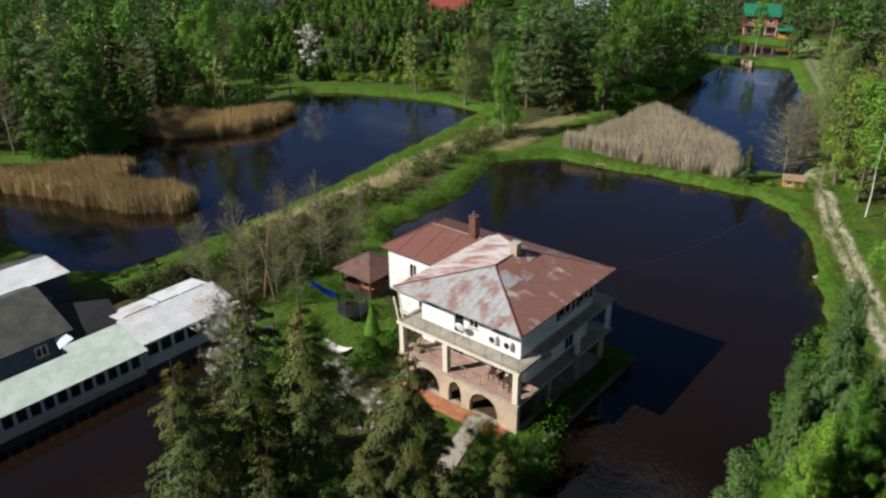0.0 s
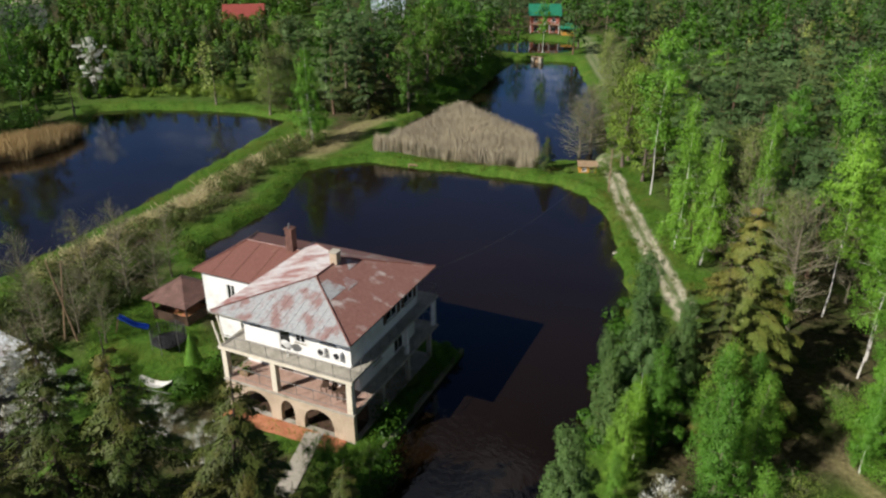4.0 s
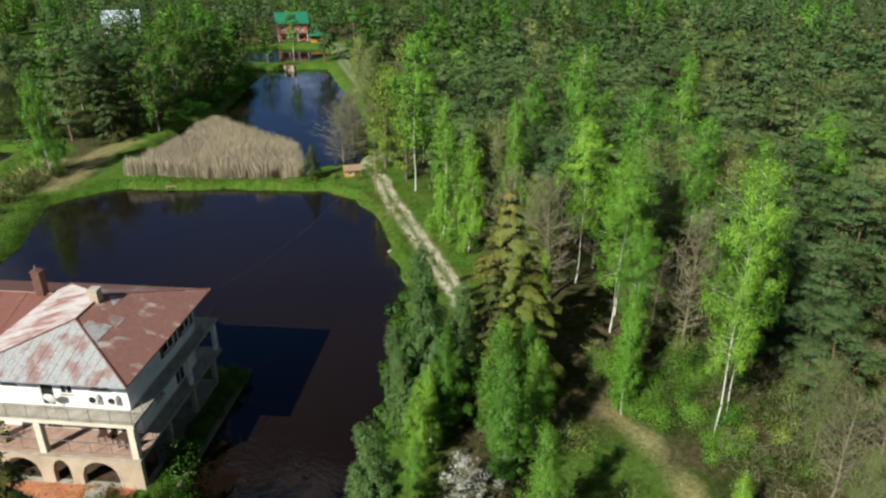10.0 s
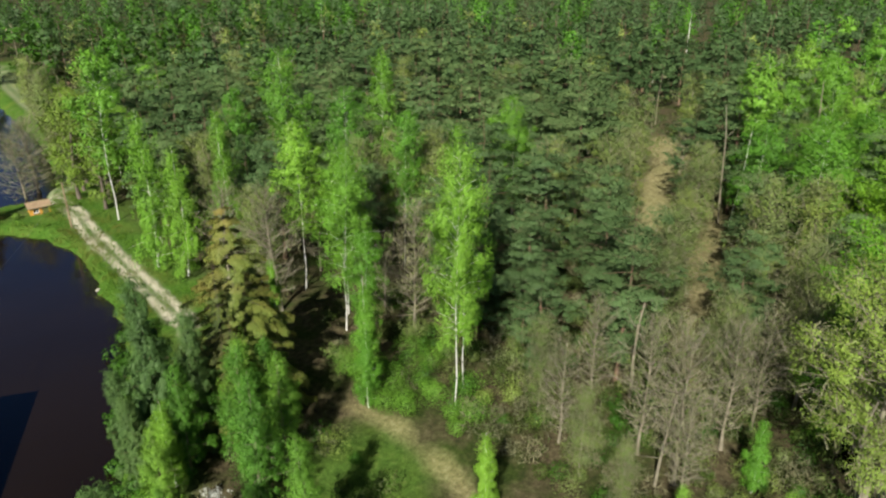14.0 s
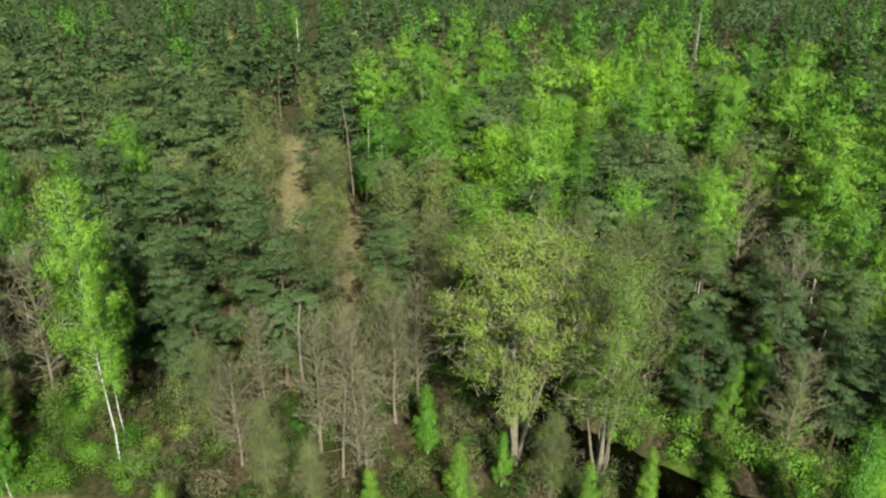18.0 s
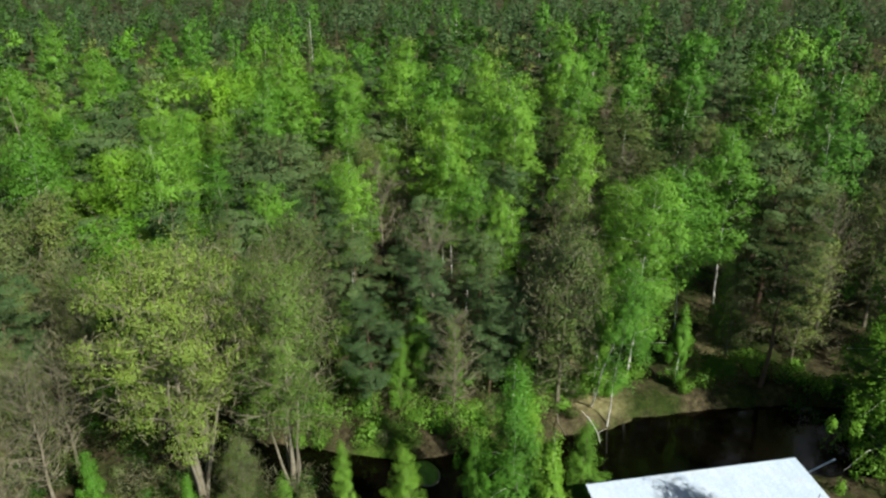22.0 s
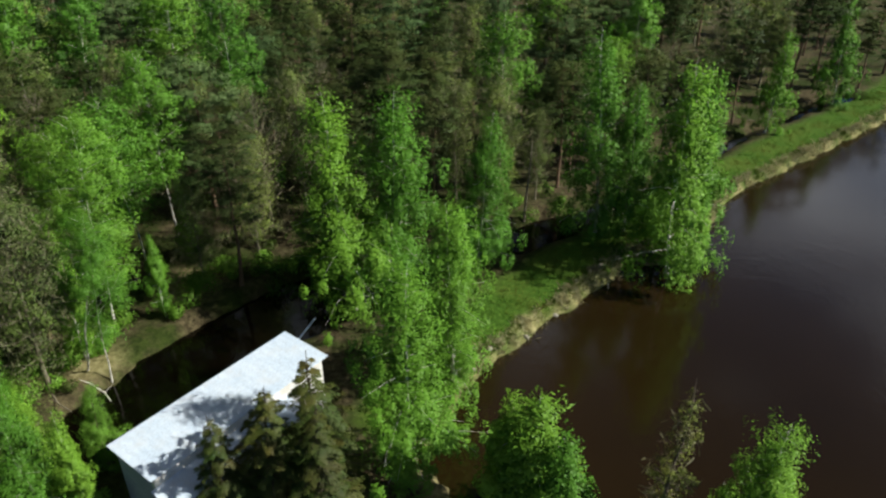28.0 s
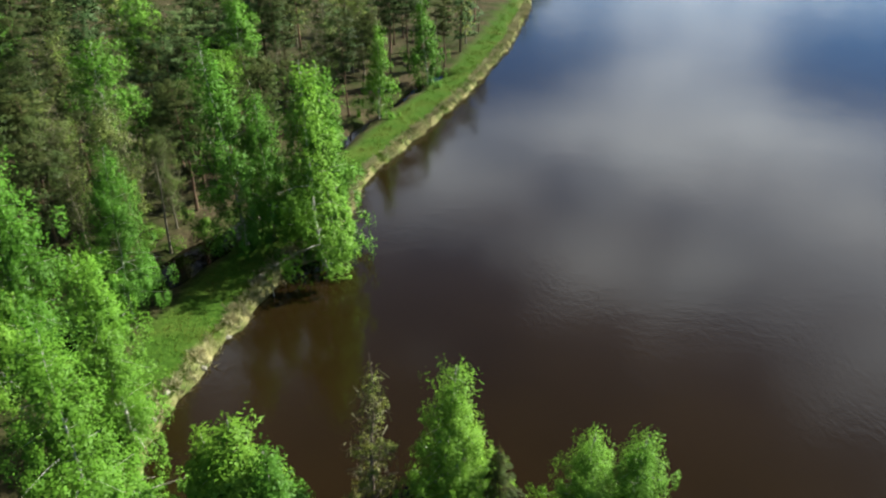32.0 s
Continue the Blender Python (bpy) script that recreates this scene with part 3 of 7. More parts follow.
# the dry lane that leads up through the forest
dry = np.maximum(dry, 0.7 * (1 - soft(np.abs(Y - 0.165 * X) + rag * 0.6, 1.4, 2.8)) * (X > 70) * (X < 122))
dry = np.maximum(dry, 0.45 * (1 - soft(np.abs(Y - 0.073 * X) + rag * 0.6, 1.0, 2.2)) * (X > 48) * (X < 90))
spine = [(22, 112), (13, 102), (3, 90), (-6, 80.5), (-13, 73.5)]
dry = np.maximum(dry, 0.85 * (1 - soft(along(X, Y, spine) + rag, 0.8, 2.2)))
dry = np.maximum(dry, 0.5 * (1 - soft(np.minimum(np.hypot(X - 78, Y - 8), np.minimum(np.hypot(X - 95, Y - 16), np.hypot(X - 112, Y - 18))) + 3 * rag, 5, 10)) + 0.7 * (1 - soft(np.hypot(X - 34, Y + 45) + rag, 1.5, 3.5)))
dry = np.maximum(dry, 0.55 * (1 - soft(along(X, Y, [(19.5, 101.5), (24, 107), (29, 113), (34, 116)]) + rag, 1.2, 2.8)))
dry = np.maximum(dry, 0.6 * (1 - soft(along(X, Y, CLEARING) + rag * 0.6, 0.2, 1.1)))
dry = np.maximum(dry, 0.8 * (1 - soft(np.hypot(X - 35.6, Y + 33.8) + rag, 1.2, 3.2)))
zone = np.stack([grass, np.clip(path, 0, 1), np.clip(dry, 0, 1), np.ones_like(grass)], -1).astype(np.float32)
ca = me.color_attributes.new("zone", "FLOAT_COLOR", "POINT")
ca.data.foreach_set("color", zone.ravel())
ground = tagged(new("ground", me), "grassy banks, sandy track and leaf-littered forest floor", "ground", kind="structure")


def stand(x, y):
    """Ground height at one place."""
    return float(ground_height(np.array([x]), np.array([y]))[0])


# water: one sheet a pond, tucked under its banks
def grow(poly, by):
    p = [Vector(q) for q in poly]
    area = sum(a.x * b.y - b.x * a.y for a, b in zip(p, p[1:] + p[:1]))
    out = []
    for k in range(len(p)):
        d = (p[(k + 1) % len(p)] - p[k - 1]).normalized()
        nrm = Vector((d.y, -d.x)) * (1 if area > 0 else -1)
        out.append(p[k] + nrm * by)
    return out


for wname, poly in PONDS.items():
    bm = bmesh.new()
    f = bm.faces.new([bm.verts.new((v.x, v.y, 0.0)) for v in grow(poly, 1.1 if wname != "ditch" else 0.9)])
    bmesh.ops.triangulate(bm, faces=[f])
    bmesh.ops.recalc_face_normals(bm, faces=bm.faces[:])
    if bm.faces[:][0].normal.z < 0:
        bmesh.ops.reverse_faces(bm, faces=bm.faces[:])
    w = part("water", bm, M_PEAT if wname == "pond_south" else M_DITCH if wname == "ditch" else M_WATER)
    tagged(w, "still brown pond water reflecting the sky" if wname != "ditch" else "water of a narrow forest ditch, coloured dark for forest shade", "water", kind="structure")

# ---- trees ----
def tube(points, radii, sides):
    """A tapered, bent limb as arrays."""
    p = np.asarray(points, float)
    d = np.gradient(p, axis=0)
    d /= np.linalg.norm(d, axis=1)[:, None] + 1e-9
    ref = np.where(np.abs(d[:, 2:3]) > 0.9, [[1.0, 0, 0]], [[0, 0, 1.0]])
    a = np.cross(d, ref)
    a /= np.linalg.norm(a, axis=1)[:, None] + 1e-9
    b = np.cross(d, a)
    ang = np.arange(sides) * math.tau / sides
    ring = p[:, None] + np.asarray(radii)[:, None, None] * (np.cos(ang)[None, :, None] * a[:, None] + np.sin(ang)[None, :, None] * b[:, None])
    n = len(p)
    i = np.arange(n * sides).reshape(n, sides)
    j = np.roll(i, -1, 1)
    q = np.stack([i[:-1], j[:-1], j[1:], i[1:]], -1).reshape(-1, 4)
    return ring.reshape(-1, 3), q


def join(pieces):
    vs, qs, at = [], [], 0
    for v, q in pieces:
        vs.append(v)
        qs.append(q + at)
        at += len(v)
    return np.concatenate(vs), np.concatenate(qs)


def leaves(r, centres, size, longer=1.6, hang=0.0, flat=0.0, facing=None, loose=0.6, own=0.5, axis=None):
    """Small pointed leaf sprays, one blade each, at the given places; facing: the way each one looks out of its clump.
    Gives places, blades and, where they face a way, the normals by which the clump is shaded as one soft mass."""
    n = len(centres)
    c = np.asarray(centres)
    nrm = r.normal(size=(n, 3)) if facing is None else facing + r.normal(size=(n, 3)) * loose
    nrm[:, 2] += flat
    nrm /= np.linalg.norm(nrm, axis=1)[:, None] + 1e-9
    a = r.normal(size=(n, 3)) if axis is None else axis + r.normal(size=(n, 3)) * 0.35
    a[:, 2] -= hang * 2.5
    a -= nrm * np.sum(a * nrm, 1)[:, None]
    a /= np.linalg.norm(a, axis=1)[:, None] + 1e-9
    b = np.cross(nrm, a)
    s = size * r.uniform(0.6, 1.35, n)[:, None]
    fold = nrm * s * 0.18
    v = np.stack([c - a * s * longer * 0.4 - b * s * 0.5 - fold, c + a * s * longer * 0.5, c - a * s * longer * 0.5 + b * s * 0.42], 1)
    soft_n = None
    if facing is not None:
        soft_n = facing * 0.75 + nrm * own
        soft_n = np.repeat(soft_n / (np.linalg.norm(soft_n, axis=1)[:, None] + 1e-9), 3, 0)
    return v.reshape(-1, 3), np.arange(3 * n).reshape(n, 3), soft_n


def limb_line(r, start, azim, rise, length, droop, steps=5, wild=0.10):
    t = np.linspace(0, 1, steps)
    out = np.stack([np.cos(azim) * np.cos(rise) * t, np.sin(azim) * np.cos(rise) * t, np.sin(rise) * t - droop * t * t], -1) * length
    out[1:] += r.normal(size=(steps - 1, 3)) * wild * length * 0.5 * t[1:, None]
    return start + out


# nominal height, crown base, and how limbs and leaves grow, for each kind
KINDS = {
    "birch": dict(h=16, base=0.34, wide=0.205, limbs=60, rise=(0.4, 1.05), droop=0.22, size=0.096, leaves=14000, hang=0.45, bark="M_BIRCH", leaf="L_BIRCH", thick=0.068, knot=(0.44, 0.44, 0.46), knots=7, sink=0.35, soft=True),
    "birch_tall": dict(h=18, base=0.54, wide=0.15, limbs=46, rise=(0.45, 1.1), droop=0.2, size=0.096, leaves=9500, hang=0.45, bark="M_BIRCH", leaf="L_BIRCH", thick=0.085, knot=(0.44, 0.44, 0.42), knots=6, sink=0.3, soft=True),
    "birch_full": dict(h=16, base=0.07, wide=0.235, limbs=66, rise=(0.4, 0.95), droop=0.40, size=0.098, leaves=17500, hang=0.9, bark="M_BIRCH", leaf="L_BIRCH", thick=0.09, knot=(0.26, 0.26, 0.8), knots=10, sink=0.8, ovate=True, soft=True),
    "birch_small": dict(h=9, ovate=True, base=0.10, wide=0.19, limbs=34, rise=(0.5, 1.0), droop=0.30, size=0.10, leaves=8000, hang=0.6, bark="M_BIRCH", leaf="L_BIRCH", thick=0.08, knot=(0.3, 0.3, 0.5), knots=6, sink=0.25, soft=True),
    "pine": dict(h=14, base=0.20, wide=0.25, limbs=50, rise=(-0.05, 0.4), droop=-0.03, size=0.092, leaves=13500, hang=-0.1, bark="M_BARKP", leaf="L_PINE", thick=0.16, knot=(0.55, 0.55, 0.19), knots=5, sink=-0.1, whorl=5, thin=3.0, flat=0.5, pads=True),
    "pine_tall": dict(h=15, base=0.48, wide=0.19, limbs=36, rise=(-0.1, 0.45), droop=0.0, size=0.088, leaves=9000, hang=-0.1, bark="M_BARKP", leaf="L_PINED", thick=0.15, knot=(0.5, 0.5, 0.15), knots=5, sink=-0.1, whorl=4, thin=3.0, flat=0.5, snags=True, pads=True),
    "pine_bank": dict(h=12, base=0.03, wide=0.22, limbs=80, rise=(0.15, 0.7), droop=0.02, size=0.062, leaves=30000, hang=-0.7, ovate=True, bark="M_BARKP", leaf="L_PINEB", thick=0.16, knot=(0.2, 0.2, 0.3), knots=9, sink=-0.2, thin=4.6, flat=0.0, soft=True),
    "spruce": dict(h=15, base=0.03, wide=0.235, limbs=120, rise=(-0.25, 0.02), droop=0.22, size=0.062, leaves=26000, hang=0.3, bark="M_BARKD", leaf="L_SPRUCE", thick=0.18, knot=(0.25, 0.25, 0.11), knots=8, sink=0.2, whorl=7, thin=4.2, cone=True, fronds=True),
    "spruce_gold": dict(h=15, base=0.03, wide=0.24, limbs=120, rise=(-0.25, 0.02), droop=0.26, size=0.066, leaves=50000, hang=0.4, bark="M_BARKD", leaf="L_SPRUCEG", thick=0.18, knot=(0.30, 0.30, 0.14), knots=8, sink=0.25, whorl=7, thin=4.0, cone=True, fronds=True),
    "broadleaf": dict(h=12, base=0.10, wide=0.34, limbs=50, rise=(0.2, 1.1), droop=0.10, size=0.115, leaves=13500, hang=0.2, bark="M_BARK", leaf="L_BROAD", thick=0.20, knot=(0.5, 0.5, 0.42), knots=6, sink=0.0, soft=True),
    "alder": dict(h=12, base=0.06, wide=0.25, limbs=60, rise=(0.3, 1.0), droop=0.05, size=0.10, leaves=15000, hang=0.2, bark="M_BARK", leaf="L_ALDER", thick=0.16, knot=(0.38, 0.38, 0.42), knots=7, sink=0.0, ovate=True, soft=True),
    "maple": dict(h=14, base=0.14, wide=0.30, limbs=54, rise=(0.4, 1.1), droop=0.05, size=0.115, leaves=14500, hang=0.15, bark="M_BARK", leaf="L_MAPLE", thick=0.20, knot=(0.55, 0.55, 0.42), knots=6, sink=0.0, soft=True),
    "oak": dict(h=15, base=0.26, stems=4, wide=0.36, limbs=90, rise=(0.35, 1.2), droop=0.02, size=0.10, leaves=19000, hang=0.0, bark="M_BARKG", leaf="L_OAK", thick=0.22, knot=(0.55, 0.55, 0.42), knots=7, sink=0.0, twigs=1200, subs=4, soft=True),
    "willow": dict(h=12, base=0.12, wide=0.36, limbs=50, rise=(0.5, 1.1), droop=0.10, size=0.11, leaves=9000, hang=0.4, bark="M_BARK", leaf="L_WILLOW", thick=0.22, knot=(0.5, 0.5, 0.5), knots=5, sink=0.3, twigs=700, soft=True),
    "bare_tree": dict(h=11, base=0.14, wide=0.26, limbs=64, rise=(0.5, 1.2), droop=0.0, size=0.10, leaves=700, hang=0.0, bark="M_BARKG", leaf="L_BUD", thick=0.13, knot=(0.5, 0.5, 0.5), knots=3, sink=0.0, twigs=420, subs=10, stout=1.35),
    "budding_tree": dict(h=12, base=0.16, wide=0.25, limbs=66, rise=(0.5, 1.2), droop=0.0, size=0.095, leaves=8000, hang=0.0, bark="M_BARKG", leaf="L_BUD", thick=0.13, knot=(0.55, 0.55, 0.5), knots=5, sink=0.0, twigs=1300, soft=True),
    "blossom_tree": dict(h=6, base=0.12, wide=0.38, limbs=30, rise=(0.3, 1.1), droop=0.0, size=0.085, leaves=2300, hang=0.0, bark="M_BARK", leaf="L_BLOSSOM", thick=0.10, knot=(0.3, 0.3, 0.22), knots=3, sink=0.0, twigs=300),
    "snag": dict(h=12, base=0.06, wide=0.15, limbs=80, rise=(-0.2, 0.2), droop=0.25, size=0.085, leaves=3600, hang=0.4, bark="M_BARK", leaf="L_SPRUCEG", thick=0.13, knot=(0.25, 0.25, 0.15), knots=3, sink=0.15, cone=True, whorl=5, twigs=320),
}
LABELS = {
    "birch": ("silver birch with white bark and fresh drooping green leaves", "birch tree"),
    "birch_tall": ("tall birch with a long white trunk and a high light crown", "birch tree"),
    "birch_full": ("silver birch with dense drooping leaves down to the ground", "birch tree"),
    "pine_tall": ("tall pine with a long bare trunk and a small crown", "pine tree"),
    "spruce_gold": ("old spruce with golden-brown drooping branches", "spruce tree"),
    "birch_small": ("young birch in bright spring leaf", "birch tree"),
    "pine": ("Scots pine with orange bark and dark blue-green needles", "pine tree"),
    "pine_bank": ("bushy grey-green pine with low branches", "pine tree"),
    "spruce": ("tall spruce with drooping brownish-green branches", "spruce tree"),
    "broadleaf": ("leafy deciduous tree in fresh green leaf", "tree"),
    "alder": ("upright alder in fresh mid-green leaf", "alder tree"),
    "maple": ("round-crowned maple in bright yellow-green leaf", "maple tree"),
    "oak": ("spreading oak with sparse yellow-green young leaves", "oak tree"),
    "willow": ("airy willow in pale yellow-green leaf", "willow tree"),
    "bare_tree": ("leafless tree with a haze of grey-brown twigs", "bare tree"),
    "budding_tree": ("tall tree just coming into olive-green leaf", "tree"),
    "blossom_tree": ("small fruit tree covered in white blossom", "blossom tree"),
    "snag": ("half-dead spruce with bare grey twigs", "dead tree"),
}
BARKS = {"M_BIRCH": M_BIRCH, "M_BARKP": M_BARKP, "M_BARKD": M_BARKD, "M_BARK": M_BARK, "M_BARKG": M_BARKG}
LEAFS = {"L_BIRCH": L_BIRCH, "L_PINE": L_PINE, "L_PINEB": L_PINEB, "L_PINED": L_PINED, "L_SPRUCE": L_SPRUCE, "L_SPRUCEG": L_SPRUCEG, "L_BROAD": L_BROAD, "L_MAPLE": L_MAPLE, "L_ALDER": L_ALDER, "L_OAK": L_OAK, "L_WILLOW": L_WILLOW, "L_BUSH": L_BUSH, "L_BUD": L_BUD, "L_BLOSSOM": L_BLOSSOM}


def grow_tree(kind, seed, share=1.0, raw=False):
    """Meshes of one tree: wood, foliage and, where it has them, twigs; raw: the arrays of its trunk line and leaves alone."""
    k = KINDS[kind]
    r = np.random.RandomState(seed)
    h, base = k["h"], k["base"] * r.uniform(0.85, 1.15)
    lean = r.normal(size=2) * 0.022 * h
    tt = np.linspace(0, 1, 8)
    sway = np.cumsum(r.normal(size=(8, 2)), 0) * 0.006 * h
    sway -= sway[0]
    spine = np.stack([lean[0] * tt ** 1.5 + sway[:, 0], lean[1] * tt ** 1.5 + sway[:, 1], h * tt], -1)
    rad = k["thick"] * (1 - tt * 0.93) * np.where(tt == 0, 1.35, 1)
    wood = [tube(spine, rad, 7)]
    for i in range(k.get("stems", 0)):
        az = i * 2.1 + r.uniform(0, 1)
        wood.append(tube(limb_line(r, np.array([0.15 * math.cos(az), 0.15 * math.sin(az), 0.0]), az, 1.34, h * r.uniform(0.6, 0.75), -0.02, 6, 0.07), rad[:6] * 0.5, 6))
    n = max(8, int(k["limbs"] * (0.6 + 0.4 * min(share, 1.2))))
    spots, ways, twig_at = [], [], []
    gaps = r.uniform(0, 1, n) < (0.2 if k.get("ovate") else 0.1)
    weights = []
    for i in range(n):
        step_in = (i + r.uniform(0, 0.9)) / n
        if k.get("whorl"):
            step_in = (i // k["whorl"] + r.uniform(0, 0.25)) / math.ceil(n / k["whorl"])
        f = base + (0.985 - base) * step_in
        g = (f - base) / (1 - base)
        if k.get("cone"):
            reach = (1 - g) ** 0.85 * (0.66 + 0.5 * r.uniform()) + 0.02
        elif k.get("ovate"):
            reach = (min(1.0, 0.62 + 1.9 * g) * (1 - g) ** 0.82 + 0.05) * r.uniform(0.45, 1.16)
        else:
            reach = (min(1.0, 0.42 + 1.5 * g) * (1 - g ** 2.6) ** 0.5 * 0.95 + 0.1) * r.uniform(0.55, 1.2)
        length = k["wide"] * h * reach * (0.45 if gaps[i] else 1.0)
        at = np.array([np.interp(f, tt, spine[:, 0]), np.interp(f, tt, spine[:, 1]), h * f])
        rise = r.uniform(*k["rise"]) * (0.55 + 0.6 * g)
        az = i * 2.39996 + r.uniform(-0.5, 0.5)
        line = limb_line(r, at, az, rise, length, k["droop"] * r.uniform(0.5, 1.3))
        lr = max(0.012, k["thick"] * 0.34 * (1 - 0.75 * f)) * k.get("stout", 1.0)
        wood.append(tube(line[[0, 2, 4]] if n > 60 else line[[0, 1, 3, 4]], lr * np.linspace(1, 0.2, 3 if n > 60 else 4), 3))
        spots.append(line)
        weights.append(length * (0.3 if gaps[i] else 1) * r.uniform(0.5, 1.4))
        if k.get("twigs"):
            for s in range(k.get("subs", 3)):
                u = r.uniform(0.3, 0.95)
                b0 = line[0] + (line[-1] - line[0]) * u
                sub = limb_line(r, b0, az + r.uniform(-1.2, 1.2), rise + r.uniform(-0.3, 0.5), length * r.uniform(0.25, 0.5), k["droop"], 3)
                wood.append(tube(sub, lr * 0.4 * np.linspace(1, 0.3, 3), 3))
                twig_at.append(sub)
    spots = np.array(spots)
    wt = np.array(weights) / np.sum(weights)

    def scatter(count, lo, loose=1.0):
        """Places in clumps along the limbs, and the way out of each clump."""
        kn = k["knots"]
        u = np.sort(lo + (1.02 - lo) * r.uniform(0, 1, (len(spots), kn)) ** 0.8, 1)
        s = np.clip(u * 4, 0, 3.999)
        i0 = s.astype(int)
        rows = np.arange(len(spots))[:, None]
        fr = (s - i0)[..., None]
        knots = spots[rows, i0] * (1 - fr) + spots[rows, i0 + 1] * fr
        knots = knots + r.normal(size=knots.shape) * (0.006 if k.get("cone") else 0.022) * h
        knots[..., 2] -= k["sink"] * u
        big = r.uniform(0.55, 1.3, (len(spots), kn))
        li = r.choice(len(spots), count, p=wt)
        ki = r.randint(0, kn, count)
        off = r.normal(size=(count, 3))
        off *= (r.uniform(0.15, 1, count) ** 0.5 * 1.25 / (np.linalg.norm(off, axis=1) + 1e-9))[:, None]
        c = knots[li, ki] + off * np.array(k["knot"]) * big[li, ki][:, None] * loose
        axis = np.stack([np.interp(c[:, 2] / h, tt, spine[:, 0]), np.interp(c[:, 2] / h, tt, spine[:, 1]), c[:, 2] - 0.08 * h], -1)
        way = c - axis
        way /= np.linalg.norm(way, axis=1)[:, None] + 1e-9
        if k.get("pads"):
            way = way * 0.45 + off * 0.35 + np.array([0, 0, 0.55])
        else:
            way = way * 0.7 + off * 0.5 if k.get("soft") else way * 0.55 + off * 0.75
        way /= np.linalg.norm(way, axis=1)[:, None] + 1e-9
        return c, way

    def fronds(count):
        """Places on the flat, drooping sprays of a spruce, with the way each one looks and the line of its twig."""
        li = r.choice(len(spots), count, p=wt)
        u = r.uniform(0.12, 1.0, count) ** 0.75
        s = np.clip(u * 4, 0, 3.999)
        i0 = s.astype(int)
        fr = (s - i0)[:, None]
        c = spots[li, i0] * (1 - fr) + spots[li, i0 + 1] * fr
        ahead = spots[li, 4] - spots[li, 0]
        length = np.linalg.norm(ahead, axis=1)[:, None]
        ahead = ahead / (length + 1e-9)
        aside = np.cross(ahead, [0, 0, 1.0])
        aside /= np.linalg.norm(aside, axis=1)[:, None] + 1e-9
        side = r.uniform(-1, 1, count)[:, None]
        reach = side * (0.10 + 0.26 * length * (1.08 - u[:, None]))
        c = c + aside * reach + ahead * np.abs(reach) * 0.5
        c[:, 2] -= np.abs(reach)[:, 0] * 0.3 + r.uniform(0, 1, count) ** 2.5 * (0.10 + 0.07 * length[:, 0])
        line = ahead * 0.7 + aside * np.sign(side) * 0.7
        way = ahead * 0.55 + aside * side * 0.25 + np.array([0, 0, 0.6])
        way /= np.linalg.norm(way, axis=1)[:, None]
        return c, way, line
    size = k["size"] * (1 / max(share, 0.04)) ** (0.5 if share > 0.2 else 0.44)
    line = None
    if k.get("fronds"):
        c, way, line = fronds(int(k["leaves"] * share))
    else:
        c, way = scatter(int(k["leaves"] * share), 0.2)
    v, q, nn = leaves(r, c, size, k.get("thin", 2.0 if k["hang"] > 0.3 else 1.5), k["hang"], k.get("flat", 0.0), way, own=0.5 if share >= 1 else 0.32 if share > 0.3 else 0.16, axis=line)
    if raw:
        return tube(spine[[0, 3, 5, 7]], rad[[0, 3, 5, 7]] * 1.2, 4), v, q, nn
    if k.get("snags"):
        for i in range(12):
            f = 0.16 + 0.032 * i
            a0 = np.array([np.interp(f, tt, spine[:, 0]), np.interp(f, tt, spine[:, 1]), h * f])
            wood.append(tube(limb_line(r, a0, i * 2.4, r.uniform(-0.2, 0.3), r.uniform(0.7, 1.8), 0.1, 3), [0.03, 0.02, 0.008], 3))
    wv, wq = join(wood)
    meshes = {"trunk": array_mesh("trunk", wv, wq, BARKS[k["bark"]], smooth=True), "crown": array_mesh("crown", v, q, LEAFS[k["leaf"]], normals=nn)}
    if k.get("twigs"):
        c, way = scatter(int(k["twigs"] * share), 0.25, 1.5)
        tv, tq, _ = leaves(r, c, 0.05, 13.0, -0.6)
        meshes["twig_haze"] = array_mesh("twig_haze", tv, tq, M_TWIG)
    return meshes


TREES, turn_r = {}, random.Random(7)


def plant(kind, x, y, h, share=0.0, variants=3, lean=(0, 0), z=None, wide=1.0):
    """One tree of that kind and height at a place; the first of each variant owns the meshes, the rest share them."""
    d = math.hypot(x, y)
    share = share or (1.9 if d < 55 else 1.0 if d < 82 else 0.5)
    v = turn_r.randrange(variants)
    key = (kind, v, share)
    size = h / KINDS[kind]["h"]
    m = Matrix.Translation((x, y, (stand(x, y) if z is None else z) - 0.05)) @ pose(0, 0, 0, lean[0], lean[1], turn_r.uniform(0, 360)) @ Matrix.Diagonal((size * wide, size * wide, size, 1))
    if key not in TREES:
        ob = new(kind if kind in ("willow", "alder", "maple", "oak", "spruce", "pine", "birch") else {"birch_small": "birch", "birch_tall": "birch", "birch_full": "birch", "pine_tall": "pine", "spruce_gold": "spruce", "budding_tree": "tree", "pine_bank": "pine", "broadleaf": "tree", "snag": "dead_tree"}.get(kind, kind))
        tagged(ob, LABELS[kind][0], LABELS[kind][1], {"birch": "birches", "birch_tall": "birches", "birch_full": "birches", "pine": "pines", "pine_tall": "pines"}.get(kind, ""))
        for pname, me in grow_tree(kind, len(TREES) * 13 + 5, share).items():
            p = new(pname, me)
            p.parent = ob
            if pname == "twig_haze":
                p["kind"] = "stuff"
        ob.matrix_basis = m
        TREES[key] = (ob, ob.scale.copy())
        return ob
    ob, s0 = TREES[key]
    return copy_thing(ob, m @ Matrix.Diagonal((1 / s0.x, 1 / s0.y, 1 / s0.z, 1)))

